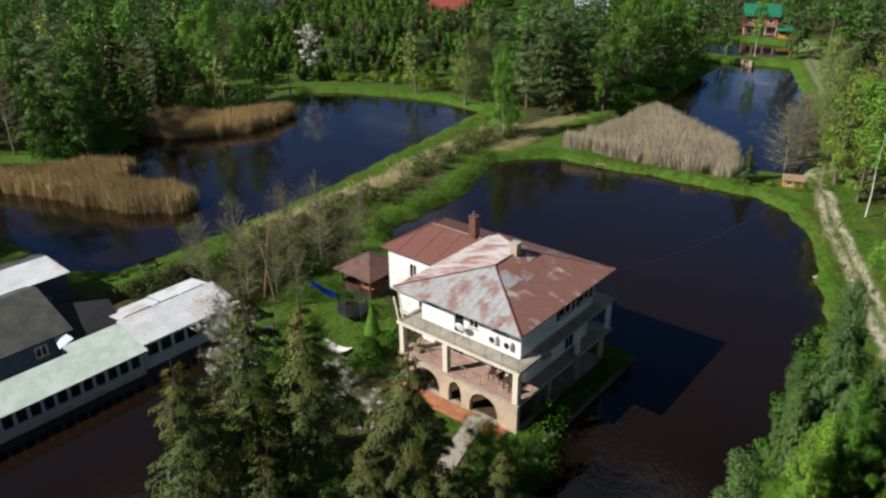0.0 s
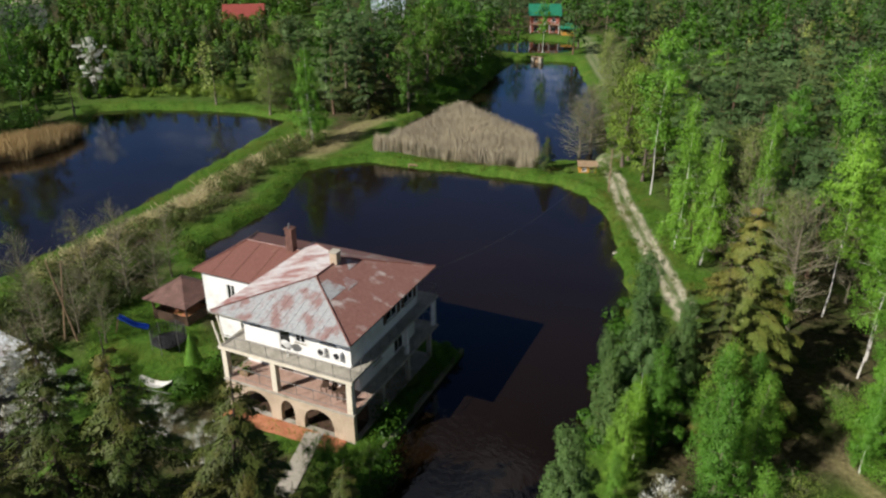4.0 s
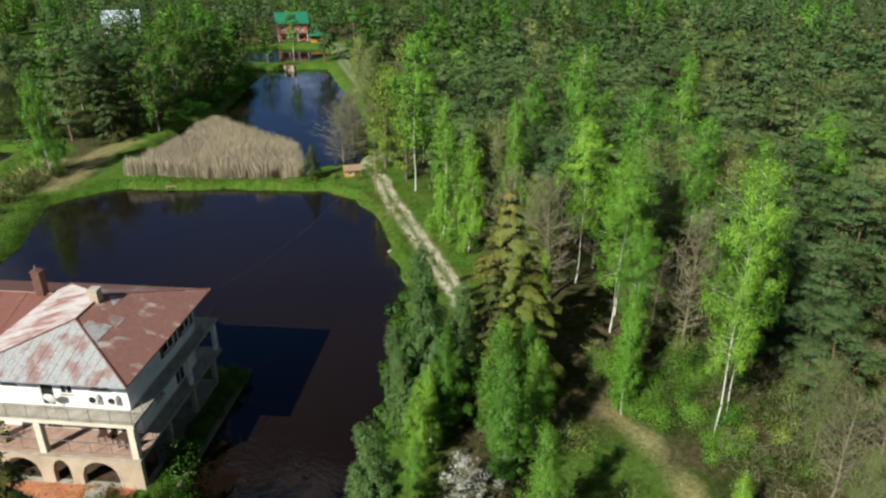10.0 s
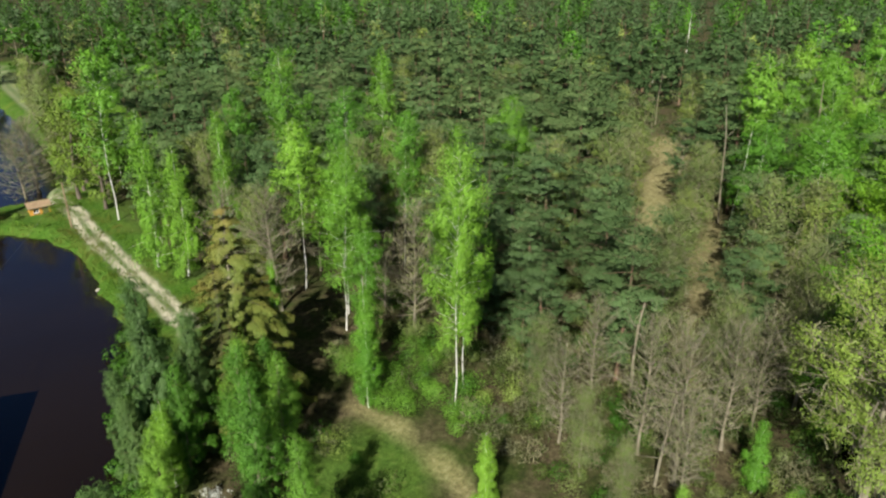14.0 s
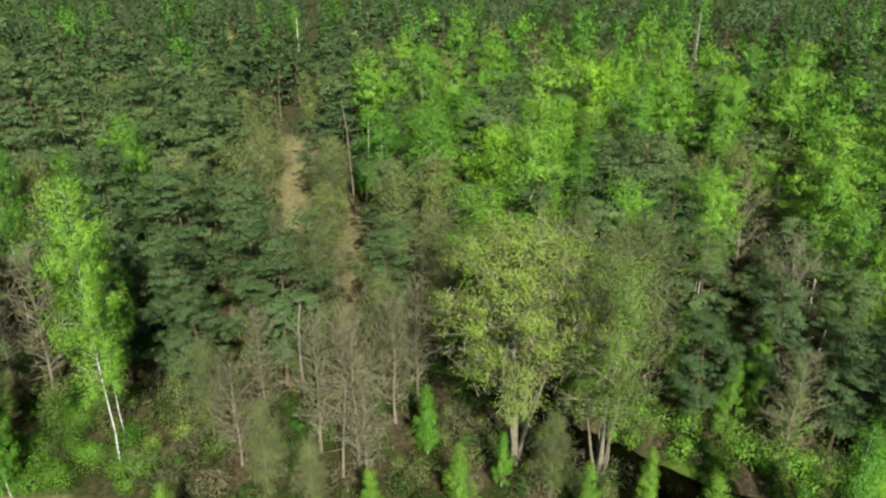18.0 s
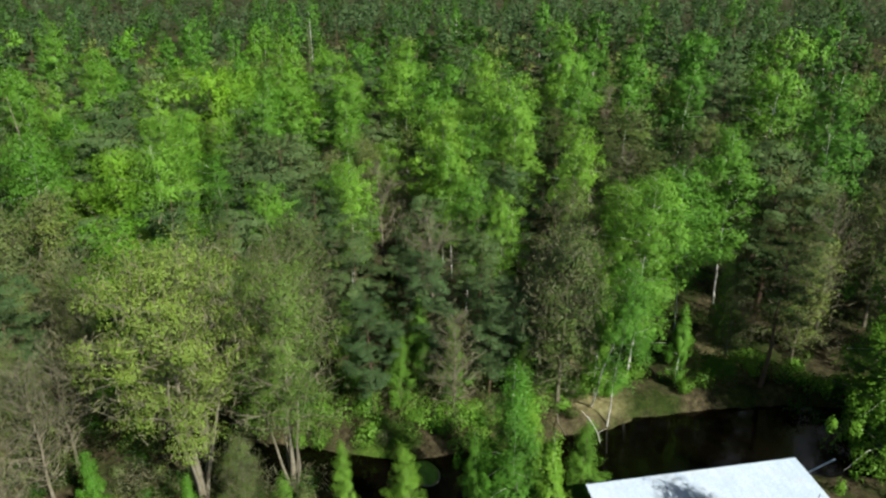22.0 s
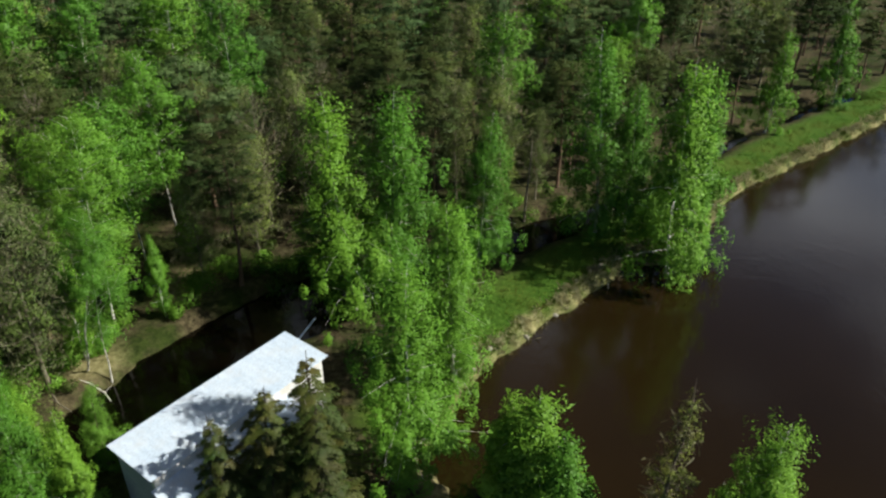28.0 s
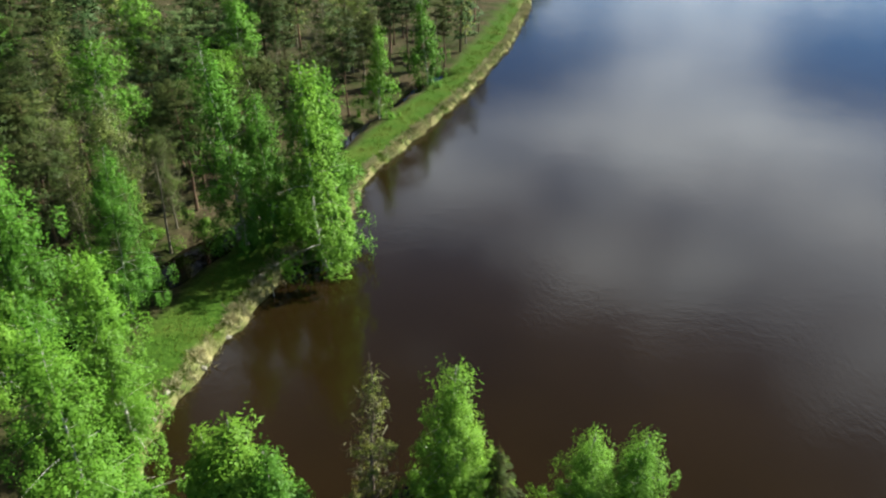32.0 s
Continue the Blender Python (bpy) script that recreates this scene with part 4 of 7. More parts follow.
# ---- the villa by the pond: local x runs back from the front, y along the front ----
def wall(bm, x0, y0, x1, y1, z0, z1, thick, holes=()):
    """An upright wall from (x0, y0) to (x1, y1), its face on the line, thickness to the left; holes: (from, to, sill, head) along it."""
    d = Vector((x1 - x0, y1 - y0, 0))
    length = d.length
    d.normalize()
    nrm = Vector((-d.y, d.x, 0))

    ss = sorted({0.0, length, *(min(max(v, 0.0), length) for h in holes for v in h[:2])})
    zs = sorted({z0, z1, *(min(max(v, z0), z1) for h in holes for v in h[2:])})
    inside_hole = lambda i, k: any(h[0] < (ss[i] + ss[i + 1]) / 2 < h[1] and h[2] < (zs[k] + zs[k + 1]) / 2 < h[3] for h in holes)  # noqa: E731
    full = {(i, k) for i in range(len(ss) - 1) for k in range(len(zs) - 1) if not inside_hole(i, k)}
    made = {}

    def at(i, k, t):
        if (i, k, t) not in made:
            p = Vector((x0, y0, 0)) + d * ss[i] + nrm * (thick if t else 0.0)
            made[i, k, t] = bm.verts.new((p.x, p.y, zs[k]))
        return made[i, k, t]
    for i, k in full:
        bm.faces.new((at(i, k, 0), at(i + 1, k, 0), at(i + 1, k + 1, 0), at(i, k + 1, 0)))
        bm.faces.new((at(i, k + 1, 1), at(i + 1, k + 1, 1), at(i + 1, k, 1), at(i, k, 1)))
        for di, dk, p, q in ((-1, 0, (i, k), (i, k + 1)), (1, 0, (i + 1, k + 1), (i + 1, k)), (0, -1, (i + 1, k), (i, k)), (0, 1, (i, k + 1), (i + 1, k + 1))):
            if (i + di, k + dk) not in full:
                bm.faces.new((at(*p, 0), at(*q, 0), at(*q, 1), at(*p, 1)))
    bmesh.ops.recalc_face_normals(bm, faces=bm.faces[:])
    return bm


def window(parent, x, y, z, wid, high, turn, frame_mat=None, door=False, bars=1):
    """A framed pane; local x along the wall, its outside towards -y, origin at the opening's lower middle."""
    name = "door" if door else "window"
    fm = frame_mat or M_WHITE
    holder = part(name, boxes((-wid / 2, -wid / 2 + 0.06, -0.03, 0.06, 0, high), (wid / 2 - 0.06, wid / 2, -0.03, 0.06, 0, high), (-wid / 2 + 0.06, wid / 2 - 0.06, -0.03, 0.06, high - 0.06, high),
                              (-wid / 2 + 0.06, wid / 2 - 0.06, -0.03, 0.06, 0, 0.06), *[(-wid / 2 + wid * (k + 1) / (bars + 1) - 0.025, -wid / 2 + wid * (k + 1) / (bars + 1) + 0.025, -0.02, 0.05, 0.06, high - 0.06) for k in range(bars)]), fm, parent)
    holder.matrix_basis = pose(x, y, z, 0, 0, turn)
    part("pane", boxes((-wid / 2 + 0.06, wid / 2 - 0.06, 0.01, 0.03, 0.06, high - 0.06)), GLASS, holder, "dark reflecting glass")
    if not door:
        part("sill", boxes((-wid / 2 - 0.06, wid / 2 + 0.06, -0.12, 0.0, -0.06, -0.005)), M_CONC, holder)
    return holder


def railing(name, parent, pts, z, high, step=1.3, mat=None):
    """A steel railing along a line: posts and two rails."""
    mat = mat or M_STEEL
    rail = None
    for (ax, ay), (bx, by) in zip(pts, pts[1:]):
        a, b = Vector((ax, ay, z)), Vector((bx, by, z))
        rail = part(name, rod(bmesh.new(), a + Vector((0, 0, high)), b + Vector((0, 0, high)), 0.022, sides=6), mat, parent)
        part("bottom_rail", rod(bmesh.new(), a + Vector((0, 0, 0.12)), b + Vector((0, 0, 0.12)), 0.018, sides=5), mat, rail)
        n = max(1, round((b - a).length / step))
        for k in range(n + 1):
            p = a.lerp(b, k / n)
            part("post", rod(bmesh.new(), p, p + Vector((0, 0, high)), 0.018, sides=6), mat, rail)
    return rail


def arch_wall(bm, x0, x1, y0, y1, z0, z1, arches, steps=14):
    """A wall across y with round-headed openings (from, to, spring height, crown height)."""
    at = y0
    for a, b, sp, cr in arches:
        box(bm, x0, x1, at, a, z0, z1)
        for k in range(steps):
            ya, yb = a + (b - a) * k / steps, a + (b - a) * (k + 1) / steps
            za, zb = (sp + (cr - sp) * math.sqrt(max(0, 1 - (2 * (q - a) / (b - a) - 1) ** 2)) for q in (ya, yb))
            v = [bm.verts.new(c) for c in ((x0, ya, za), (x1, ya, za), (x1, yb, zb), (x0, yb, zb), (x0, ya, z1), (x1, ya, z1), (x1, yb, z1), (x0, yb, z1))]
            for f in ((3, 2, 1, 0), (4, 5, 6, 7), (0, 1, 5, 4), (1, 2, 6, 5), (2, 3, 7, 6), (3, 0, 4, 7)):
                bm.faces.new([v[i] for i in f])
        at = b
    box(bm, x0, x1, at, y1, z0, z1)
    return bm


V_ANGLE = 44.0
villa = thing("villa", 8.51, 37.47, 0.8, V_ANGLE, "three-storey white villa with arcade, balconies and flaking red hip roof", "house")
Z1, Z2, ZE, ZR = 2.3, 4.86, 7.68, 9.2
part("plinth", boxes((-0.02, 11.6, 0.0, 10.3, -1.2, 0.06)), M_CONC, villa)
part("patio", boxes((-1.3, -0.02, 0.6, 9.9, -0.6, 0.05)), M_TERRA, villa, "terracotta paved patio")
arcade = part("arcade_wall", arch_wall(bmesh.new(), 0, 0.36, 0, 10.3, 0.06, Z1 - 0.16, [(1.55, 3.9, 0.75, 1.85), (4.62, 5.75, 0.95, 1.85), (6.6, 8.95, 0.75, 1.85)]), M_BEIGE, villa, "beige rendered arcade with three arches")
# the arcade's deep shade is put into the dark colour of wall and floor
part("inner_wall", wall(bmesh.new(), 2.2, 10.0, 2.2, 0.36, 0.06, Z1 - 0.16, 0.2, [(3.8, 4.8, 0.1, 2.0)]), M_DARKWOOD_AND_SHADE, villa, "inner wall of the arcade, coloured dark for its deep shade")
part("arcade_floor", boxes((0.37, 2.19, 0.32, 10.0, 0.064, 0.08)), M_DARKWOOD_AND_SHADE, villa, "floor of the arcade, coloured dark for its deep shade")
part("side_wall", wall(bmesh.new(), 2.4, 1.9, 11.6, 1.9, 0.06, Z1 - 0.16, 0.3, [(3.0, 4.0, 0.7, 1.6), (6.5, 7.5, 0.7, 1.6)]), M_BEIGE, villa)
part("back_wall", wall(bmesh.new(), 11.6, 2.2, 11.6, 10.3, 0.06, Z1 - 0.16, 0.3), M_BEIGE, villa)
window(villa, 5.9, 1.95, 0.76, 1.0, 0.9, 0)
window(villa, 9.4, 1.95, 0.76, 1.0, 0.9, 0)
for cx in (3.9, 7.7, 11.3):
    part("undercroft_post", boxes((cx, cx + 0.3, 0.05, 0.35, 0.06, Z1 - 0.162)), M_CONC, villa)
part("terrace_slab", boxes((-0.08, 12.6, -0.1, 10.36, Z1 - 0.16, Z1), bevel=0.02), M_CONC, villa, "weathered concrete terrace slab")
part("upper_slab", boxes((-0.1, 12.6, -0.12, 10.4, Z2 - 0.17, Z2), bevel=0.02), M_CONC, villa, "weathered concrete balcony slab")
part("slab_edge", boxes((-0.13, -0.102, -0.12, 10.4, Z2 - 0.2, Z2 + 0.03)), M_CREAM, villa)
for cy in (0.02, 5.85, 9.9):
    part("column", boxes((0.0, 0.42, cy, cy + 0.42, Z1, Z2 - 0.172), bevel=0.02), M_CREAM, villa)
part("terrace_floor", boxes((-0.02, 2.39, 0.0, 10.2, Z1 + 0.004, Z1 + 0.02)), M_ROSY, villa, "rosy tiled terrace floor")
for cx, cy in ((12.1, 0.05), (2.3, 2.35), (7.6, 0.02)):
    part("pillar", boxes((cx, cx + 0.3, cy, cy + 0.3, Z1, Z2 - 0.172), bevel=0.015), M_WHITE, villa)
# first floor, set back behind the terrace
part("terrace_wall", wall(bmesh.new(), 2.4, 10.2, 2.4, 0.95, Z1, Z2 - 0.17, 0.3, [(2.9, 3.9, Z1 + 0.02, Z1 + 2.05), (4.6, 6.4, Z1 + 0.7, Z1 + 2.0), (7.1, 8.2, Z1 + 0.02, Z1 + 2.05)]), M_WHITE, villa)
part("side_wall", wall(bmesh.new(), 2.7, 0.95, 10.6, 0.95, Z1, Z2 - 0.17, 0.3, [(1.6, 2.8, Z1 + 0.8, Z1 + 2.0), (4.6, 5.9, Z1 + 0.05, Z1 + 2.05)]), M_WHITE, villa)
part("back_wall", wall(bmesh.new(), 10.6, 0.95, 10.6, 10.2, Z1, Z2 - 0.17, 0.3), M_WHITE, villa)
part("side_wall", wall(bmesh.new(), 10.6, 10.2, 2.7, 10.2, Z1, Z2 - 0.17, 0.3), M_WHITE, villa)
window(villa, 2.45, 10.2 - 3.4, Z1 + 0.02, 1.0, 2.03, -90, M_DARKWOOD_AND_SHADE, True, 0)
window(villa, 2.45, 10.2 - 5.5, Z1 + 0.72, 1.8, 1.28, -90)
window(villa, 2.45, 10.2 - 7.65, Z1 + 0.02, 1.1, 2.03, -90, M_DARKWOOD_AND_SHADE, True, 1)
window(villa, 4.9, 1.0, Z1 + 0.82, 1.2, 1.18, 0)
window(villa, 7.95, 1.0, Z1 + 0.05, 1.3, 2.0, 0, None, True, 1)
# second floor
part("upper_wall", wall(bmesh.new(), 1.3, 9.2, 1.3, 0.75, Z2, ZE - 0.1, 0.3, [(0.6, 1.5, Z2 + 1.35, Z2 + 2.1), (2.9, 3.8, Z2 + 0.02, Z2 + 2.1), (4.2, 5.0, Z2 + 0.9, Z2 + 2.1), (6.2, 7.4, Z2 + 1.3, Z2 + 2.1)]), M_WHITE, villa)
part("upper_side_wall", wall(bmesh.new(), 1.6, 0.75, 10.8, 0.75, Z2, ZE - 0.1, 0.3, [(4.4, 5.9, Z2 + 0.85, Z2 + 2.15), (7.0, 8.4, Z2 + 0.85, Z2 + 2.15)]), M_WHITE, villa)
part("upper_back_wall", wall(bmesh.new(), 10.8, 0.75, 10.8, 10.3, Z2, ZE - 0.1, 0.3), M_WHITE, villa)
part("upper_side_wall", wall(bmesh.new(), 10.5, 10.3, 3.6, 10.3, Z2, ZE - 0.1, 0.3), M_WHITE, villa)
part("loggia_wall", wall(bmesh.new(), 3.6, 10.0, 3.6, 9.2, Z2, ZE - 0.1, 0.25), M_BEIGE, villa)
part("loggia_wall", wall(bmesh.new(), 3.6, 9.2, 1.62, 9.2, Z2, ZE - 0.1, 0.28), M_WHITE, villa)
window(villa, 1.35, 9.2 - 1.05, Z2 + 1.37, 0.9, 0.73, -90)
window(villa, 1.35, 9.2 - 3.35, Z2 + 0.02, 0.9, 2.08, -90, M_WHITE, True, 0)
window(villa, 1.35, 9.2 - 4.6, Z2 + 0.92, 0.8, 1.18, -90)
window(villa, 1.35, 9.2 - 6.8, Z2 + 1.32, 1.2, 0.78, -90)
window(villa, 6.75, 0.8, Z2 + 0.87, 1.5, 1.28, 0, None, False, 1)
window(villa, 9.3, 0.8, Z2 + 0.87, 1.4, 1.28, 0, None, False, 1)
for sx in (5.75, 7.75, 8.38, 10.2):
    part("shutter", boxes((sx - 0.19, sx + 0.19, 0.70, 0.747, Z2 + 0.85, Z2 + 2.15)), M_DARKWOOD_AND_SHADE, villa, "dark wooden shutter")
for ay in (2.95, 1.75):
    ac = part("air_conditioner", boxes((1.0, 1.29, ay - 0.4, ay + 0.4, Z2 + 0.55, Z2 + 1.1), bevel=0.02), M_WHITE, villa, "white wall-mounted cooling unit")
    bm = rod(bmesh.new(), (0.985, ay - 0.1, Z2 + 0.83), (1.0, ay - 0.1, Z2 + 0.83), 0.22, sides=14)
    part("fan_grille", bm, M_BLACK, ac)
    for by in (ay - 0.3, ay + 0.26):
        part("bracket", boxes((1.0, 1.29, by, by + 0.04, Z2 + 0.5, Z2 + 0.549)), M_STEEL, ac)
dish = bmesh.new()
bmesh.ops.create_uvsphere(dish, u_segments=14, v_segments=8, radius=0.42, matrix=pose(0.75, 5.3, Z2 + 0.95, 0, 70, 0) @ Matrix.Diagonal((1, 1, 0.22, 1)))
rod(dish, (0.75, 5.3, Z2), (0.75, 5.3, Z2 + 0.85), 0.03)
part("satellite_dish", dish, M_WHITE, villa, "white satellite dish on a short mast")
railing("railing", villa, [(0.0, 10.3), (0.0, 0.0), (12.5, 0.0), (12.5, 1.2)], Z2, 0.95)
railing("railing", villa, [(0.2, 9.85), (0.2, 6.3)], Z1, 0.9)
railing("railing", villa, [(0.2, 5.8), (0.2, 0.45)], Z1, 0.9)
railing("railing", villa, [(0.45, 0.02), (12.5, 0.02), (12.5, 1.2)], Z1, 0.9)
# slanting cream props on the corner of the balcony
part("prop", rod(bmesh.new(), (-0.05, 10.2, Z2), (0.3, 11.0, Z2 + 1.6), 0.07), M_CREAM, villa)
part("prop", rod(bmesh.new(), (0.5, 10.35, Z2), (0.9, 11.1, Z2 + 1.7), 0.06), M_CREAM, villa)


# low retaining wall between the villa's bank and the pond
rw = thing("bank_retaining_wall", 8.51, 37.47, 0.0, V_ANGLE, "low mossy concrete retaining wall along the villa's bank", "wall", kind="structure")
for k in range(10):
    part("wall_block", boxes((-0.4 + 1.45 * k, 1.03 + 1.45 * k, -1.62, -1.34, -1.0, 0.36), bevel=0.02), M_MOSSY, rw)


# roofs
def sheet_roof(parent, planes, thick=0.1):
    made = []
    for corners, mat in planes:
        made.append(part("roof_plane", slab(bmesh.new(), corners, thick), mat, parent))
    return made


e0, e1, e2, e3 = (-0.3, -0.28, ZE), (11.8, -0.28, ZE), (11.8, 10.45, ZE), (-0.3, 10.45, ZE)
r0, r1 = (4.25, 5.05, ZR), (7.5, 5.05, ZR)
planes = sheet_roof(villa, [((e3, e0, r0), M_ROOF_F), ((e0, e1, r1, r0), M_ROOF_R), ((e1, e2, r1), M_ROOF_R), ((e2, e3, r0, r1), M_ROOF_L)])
# bleached sheets on the red slope, beside the hip
on_slope = lambda x, y: (x, y, ZE + (ZR - ZE) * (y + 0.28) / 5.33 + 0.026)  # noqa: E731
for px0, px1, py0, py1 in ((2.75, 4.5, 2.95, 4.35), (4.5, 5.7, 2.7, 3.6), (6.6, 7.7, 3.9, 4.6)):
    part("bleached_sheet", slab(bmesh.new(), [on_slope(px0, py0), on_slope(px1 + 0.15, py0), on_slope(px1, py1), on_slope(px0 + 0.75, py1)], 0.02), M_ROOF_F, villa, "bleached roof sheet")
bm = bmesh.new()
for a, b in ((e0, r0), (e1, r1), (e2, r1), (e3, r0), (r0, r1)):
    rod(bm, Vector(a) + Vector((0, 0, 0.03)), Vector(b) + Vector((0, 0, 0.03)), 0.055, sides=6)
part("ridge_cap", bm, M_ROOF_W, villa)
part("soffit", boxes((-0.2, 11.7, -0.18, 10.35, ZE - 0.13, ZE - 0.102)), M_DARKWOOD_AND_SHADE, villa)


def seams(parent, a, b, c, d, count, mat):
    """Standing seams from the eave a-b up to the ridge c-d."""
    bm = bmesh.new()
    a, b, c, d = (Vector(q) for q in (a, b, c, d))
    for k in range(1, count):
        p, q = a.lerp(b, k / count), c.lerp(d, k / count)
        rod(bm, p + Vector((0, 0, 0.012)), q + Vector((0, 0, 0.012)), 0.016, sides=4)
    part("seam", bm, mat, parent)


def seams_hip(parent, a, b, tip, count, mat):
    """Parallel seams on a triangular hip."""
    bm = bmesh.new()
    a, b, tip = Vector(a), Vector(b), Vector(tip)
    foot = a + (b - a) * ((tip - a).dot(b - a) / (b - a).length_squared)
    s0 = (foot - a).length / (b - a).length
    for k in range(1, count):
        s = k / count
        g = s / s0 if s < s0 else (1 - s) / (1 - s0)
        p = a.lerp(b, s)
        rod(bm, p + Vector((0, 0, 0.012)), p + (tip - foot) * g + Vector((0, 0, 0.012)), 0.008, sides=4)
    part("seam", bm, mat, parent)


seams_hip(villa, e3, e0, r0, 18, M_ROOF_F)
seams_hip(villa, e1, e2, r1, 18, M_ROOF_R)

# rear wing
WZ, WR = 6.35, 7.65
part("wing_wall", wall(bmesh.new(), 6.4, 17.4, 6.4, 10.62, 2.6, WZ - 0.08, 0.3, [(4.0, 4.8, 4.2, 5.5), (2.3, 3.1, 4.2, 5.5)]), M_WHITE, villa)
part("wing_wall", wall(bmesh.new(), 7.0, 16.9, 7.0, 10.62, -0.3, 2.6, 0.3, [(2.2, 3.2, 0.8, 1.9)]), M_WHITE, villa)
part("wing_wall", wall(bmesh.new(), 13.6, 17.4, 6.7, 17.4, 2.6, WZ - 0.08, 0.3), M_WHITE, villa)
part("wing_wall", wall(bmesh.new(), 13.6, 16.9, 7.3, 16.9, -0.3, 2.6, 0.3), M_WHITE, villa)
part("wing_wall", wall(bmesh.new(), 13.6, 10.62, 13.6, 17.1, -0.3, WZ - 0.08, 0.3), M_WHITE, villa)
part("wing_floor", boxes((6.4, 13.6, 10.62, 17.38, 2.45, 2.598)), M_CONC, villa)
window(villa, 6.45, 17.4 - 4.4, 4.22, 0.8, 1.28, -90)
window(villa, 6.45, 17.4 - 2.7, 4.22, 0.8, 1.28, -90)
w0, w1, w2, w3 = (6.0, 10.5, WZ), (14.1, 10.5, WZ), (14.1, 17.9, WZ), (6.0, 17.9, WZ)
q0, q1 = (10.05, 10.5, WR), (10.05, 15.6, WR)
sheet_roof(villa, [((w3, w0, q0, q1), M_ROOF_W), ((w1, w2, q1, q0), M_ROOF_W), ((w2, w3, q1), M_ROOF_W)])
seams(villa, w3, w0, (10.05, 17.9, WR), q0, 4, M_ROOF_W)
bm = bmesh.new()
for a, b in ((q0, q1), (q1, w3), (q1, w2)):
    rod(bm, Vector(a) + Vector((0, 0, 0.03)), Vector(b) + Vector((0, 0, 0.03)), 0.05, sides=6)
part("ridge_cap", bm, M_ROOF_W, villa)


def chimney(parent, x, y, z0, z1, w, mat, pots):
    body = part("chimney", boxes((x - w / 2, x + w / 2, y - w / 2, y + w / 2, z0, z1), bevel=0.015), mat, parent, "red brick chimney stack")
    part("chimney_cap", boxes((x - w / 2 - 0.07, x + w / 2 + 0.07, y - w / 2 - 0.07, y + w / 2 + 0.07, z1 + 0.002, z1 + 0.09), bevel=0.015), M_CONC if mat is not M_BRICK else M_BRICK, body)
    for k in range(pots):
        part("flue", rod(bmesh.new(), (x - 0.12, y + 0.14 * k, z1 + 0.09), (x - 0.12, y + 0.14 * k, z1 + 0.5), 0.07), M_STEEL, body)
    bm = bmesh.new()
    for k in range(int((z1 - z0) / 0.16)):
        z = z0 + 0.08 + 0.16 * k
        box(bm, x - w / 2 - 0.006, x + w / 2 + 0.006, y - w / 2 - 0.006, y + w / 2 + 0.006, z - 0.06, z + 0.06)
    part("brick_course", bm, mat, body)


chimney(villa, 10.05, 11.3, 7.2, 9.35, 0.6, M_BRICK, 1)
chimney(villa, 6.7, 5.05, 9.0, 10.0, 0.55, M_BEIGE, 0)
# terrace furniture
for px, py, tn in ((1.35, 2.1, 15), (1.0, 1.0, 100), (1.5, 3.1, -80)):
    c = thing("garden_chair", 0, 0, 0, 0, "dark wooden garden chair on the terrace", "chair", "terrace chairs")
    c.matrix_basis = villa.matrix_basis @ pose(px, py, Z1, 0, 0, tn)
    part("seat", boxes((-0.24, 0.24, -0.24, 0.24, 0.42, 0.47), bevel=0.01), M_DARKWOOD_AND_SHADE, c)
    part("backrest", boxes((-0.24, 0.24, 0.2, 0.25, 0.475, 0.95), bevel=0.01), M_DARKWOOD_AND_SHADE, c)
    for lx in (-0.2, 0.2):
        for ly in (-0.2, 0.2):
            part("leg", boxes((lx - 0.025, lx + 0.025, ly - 0.025, ly + 0.025, 0, 0.419)), M_DARKWOOD_AND_SHADE, c)
tb = thing("garden_table", 0, 0, 0, 0, "dark wooden table on the terrace", "table")
tb.matrix_basis = villa.matrix_basis @ pose(1.25, 1.55, Z1)
part("tabletop", boxes((-0.4, 0.4, -0.3, 0.3, 0.70, 0.74), bevel=0.01), M_DARKWOOD_AND_SHADE, tb)
for lx in (-0.33, 0.33):
    for ly in (-0.23, 0.23):
        part("leg", boxes((lx - 0.03, lx + 0.03, ly - 0.03, ly + 0.03, 0, 0.699)), M_DARKWOOD_AND_SHADE, tb)
bt = thing("plant_trough", 0, 0, 0, 0, "pot plant in a wooden trough on the terrace", "plant")
bt.matrix_basis = villa.matrix_basis @ pose(0.8, 9.2, Z1)
part("trough", boxes((-0.2, 0.2, -0.35, 0.35, 0, 0.35), bevel=0.01), M_WOOD, bt)
rr = np.random.RandomState(3)
pv, pq, _ = leaves(rr, rr.normal(size=(60, 3)) * [0.18, 0.28, 0.22] + [0, 0, 0.65], 0.16)
o = new("foliage", array_mesh("foliage", pv, pq, L_BROAD))
o.parent = bt

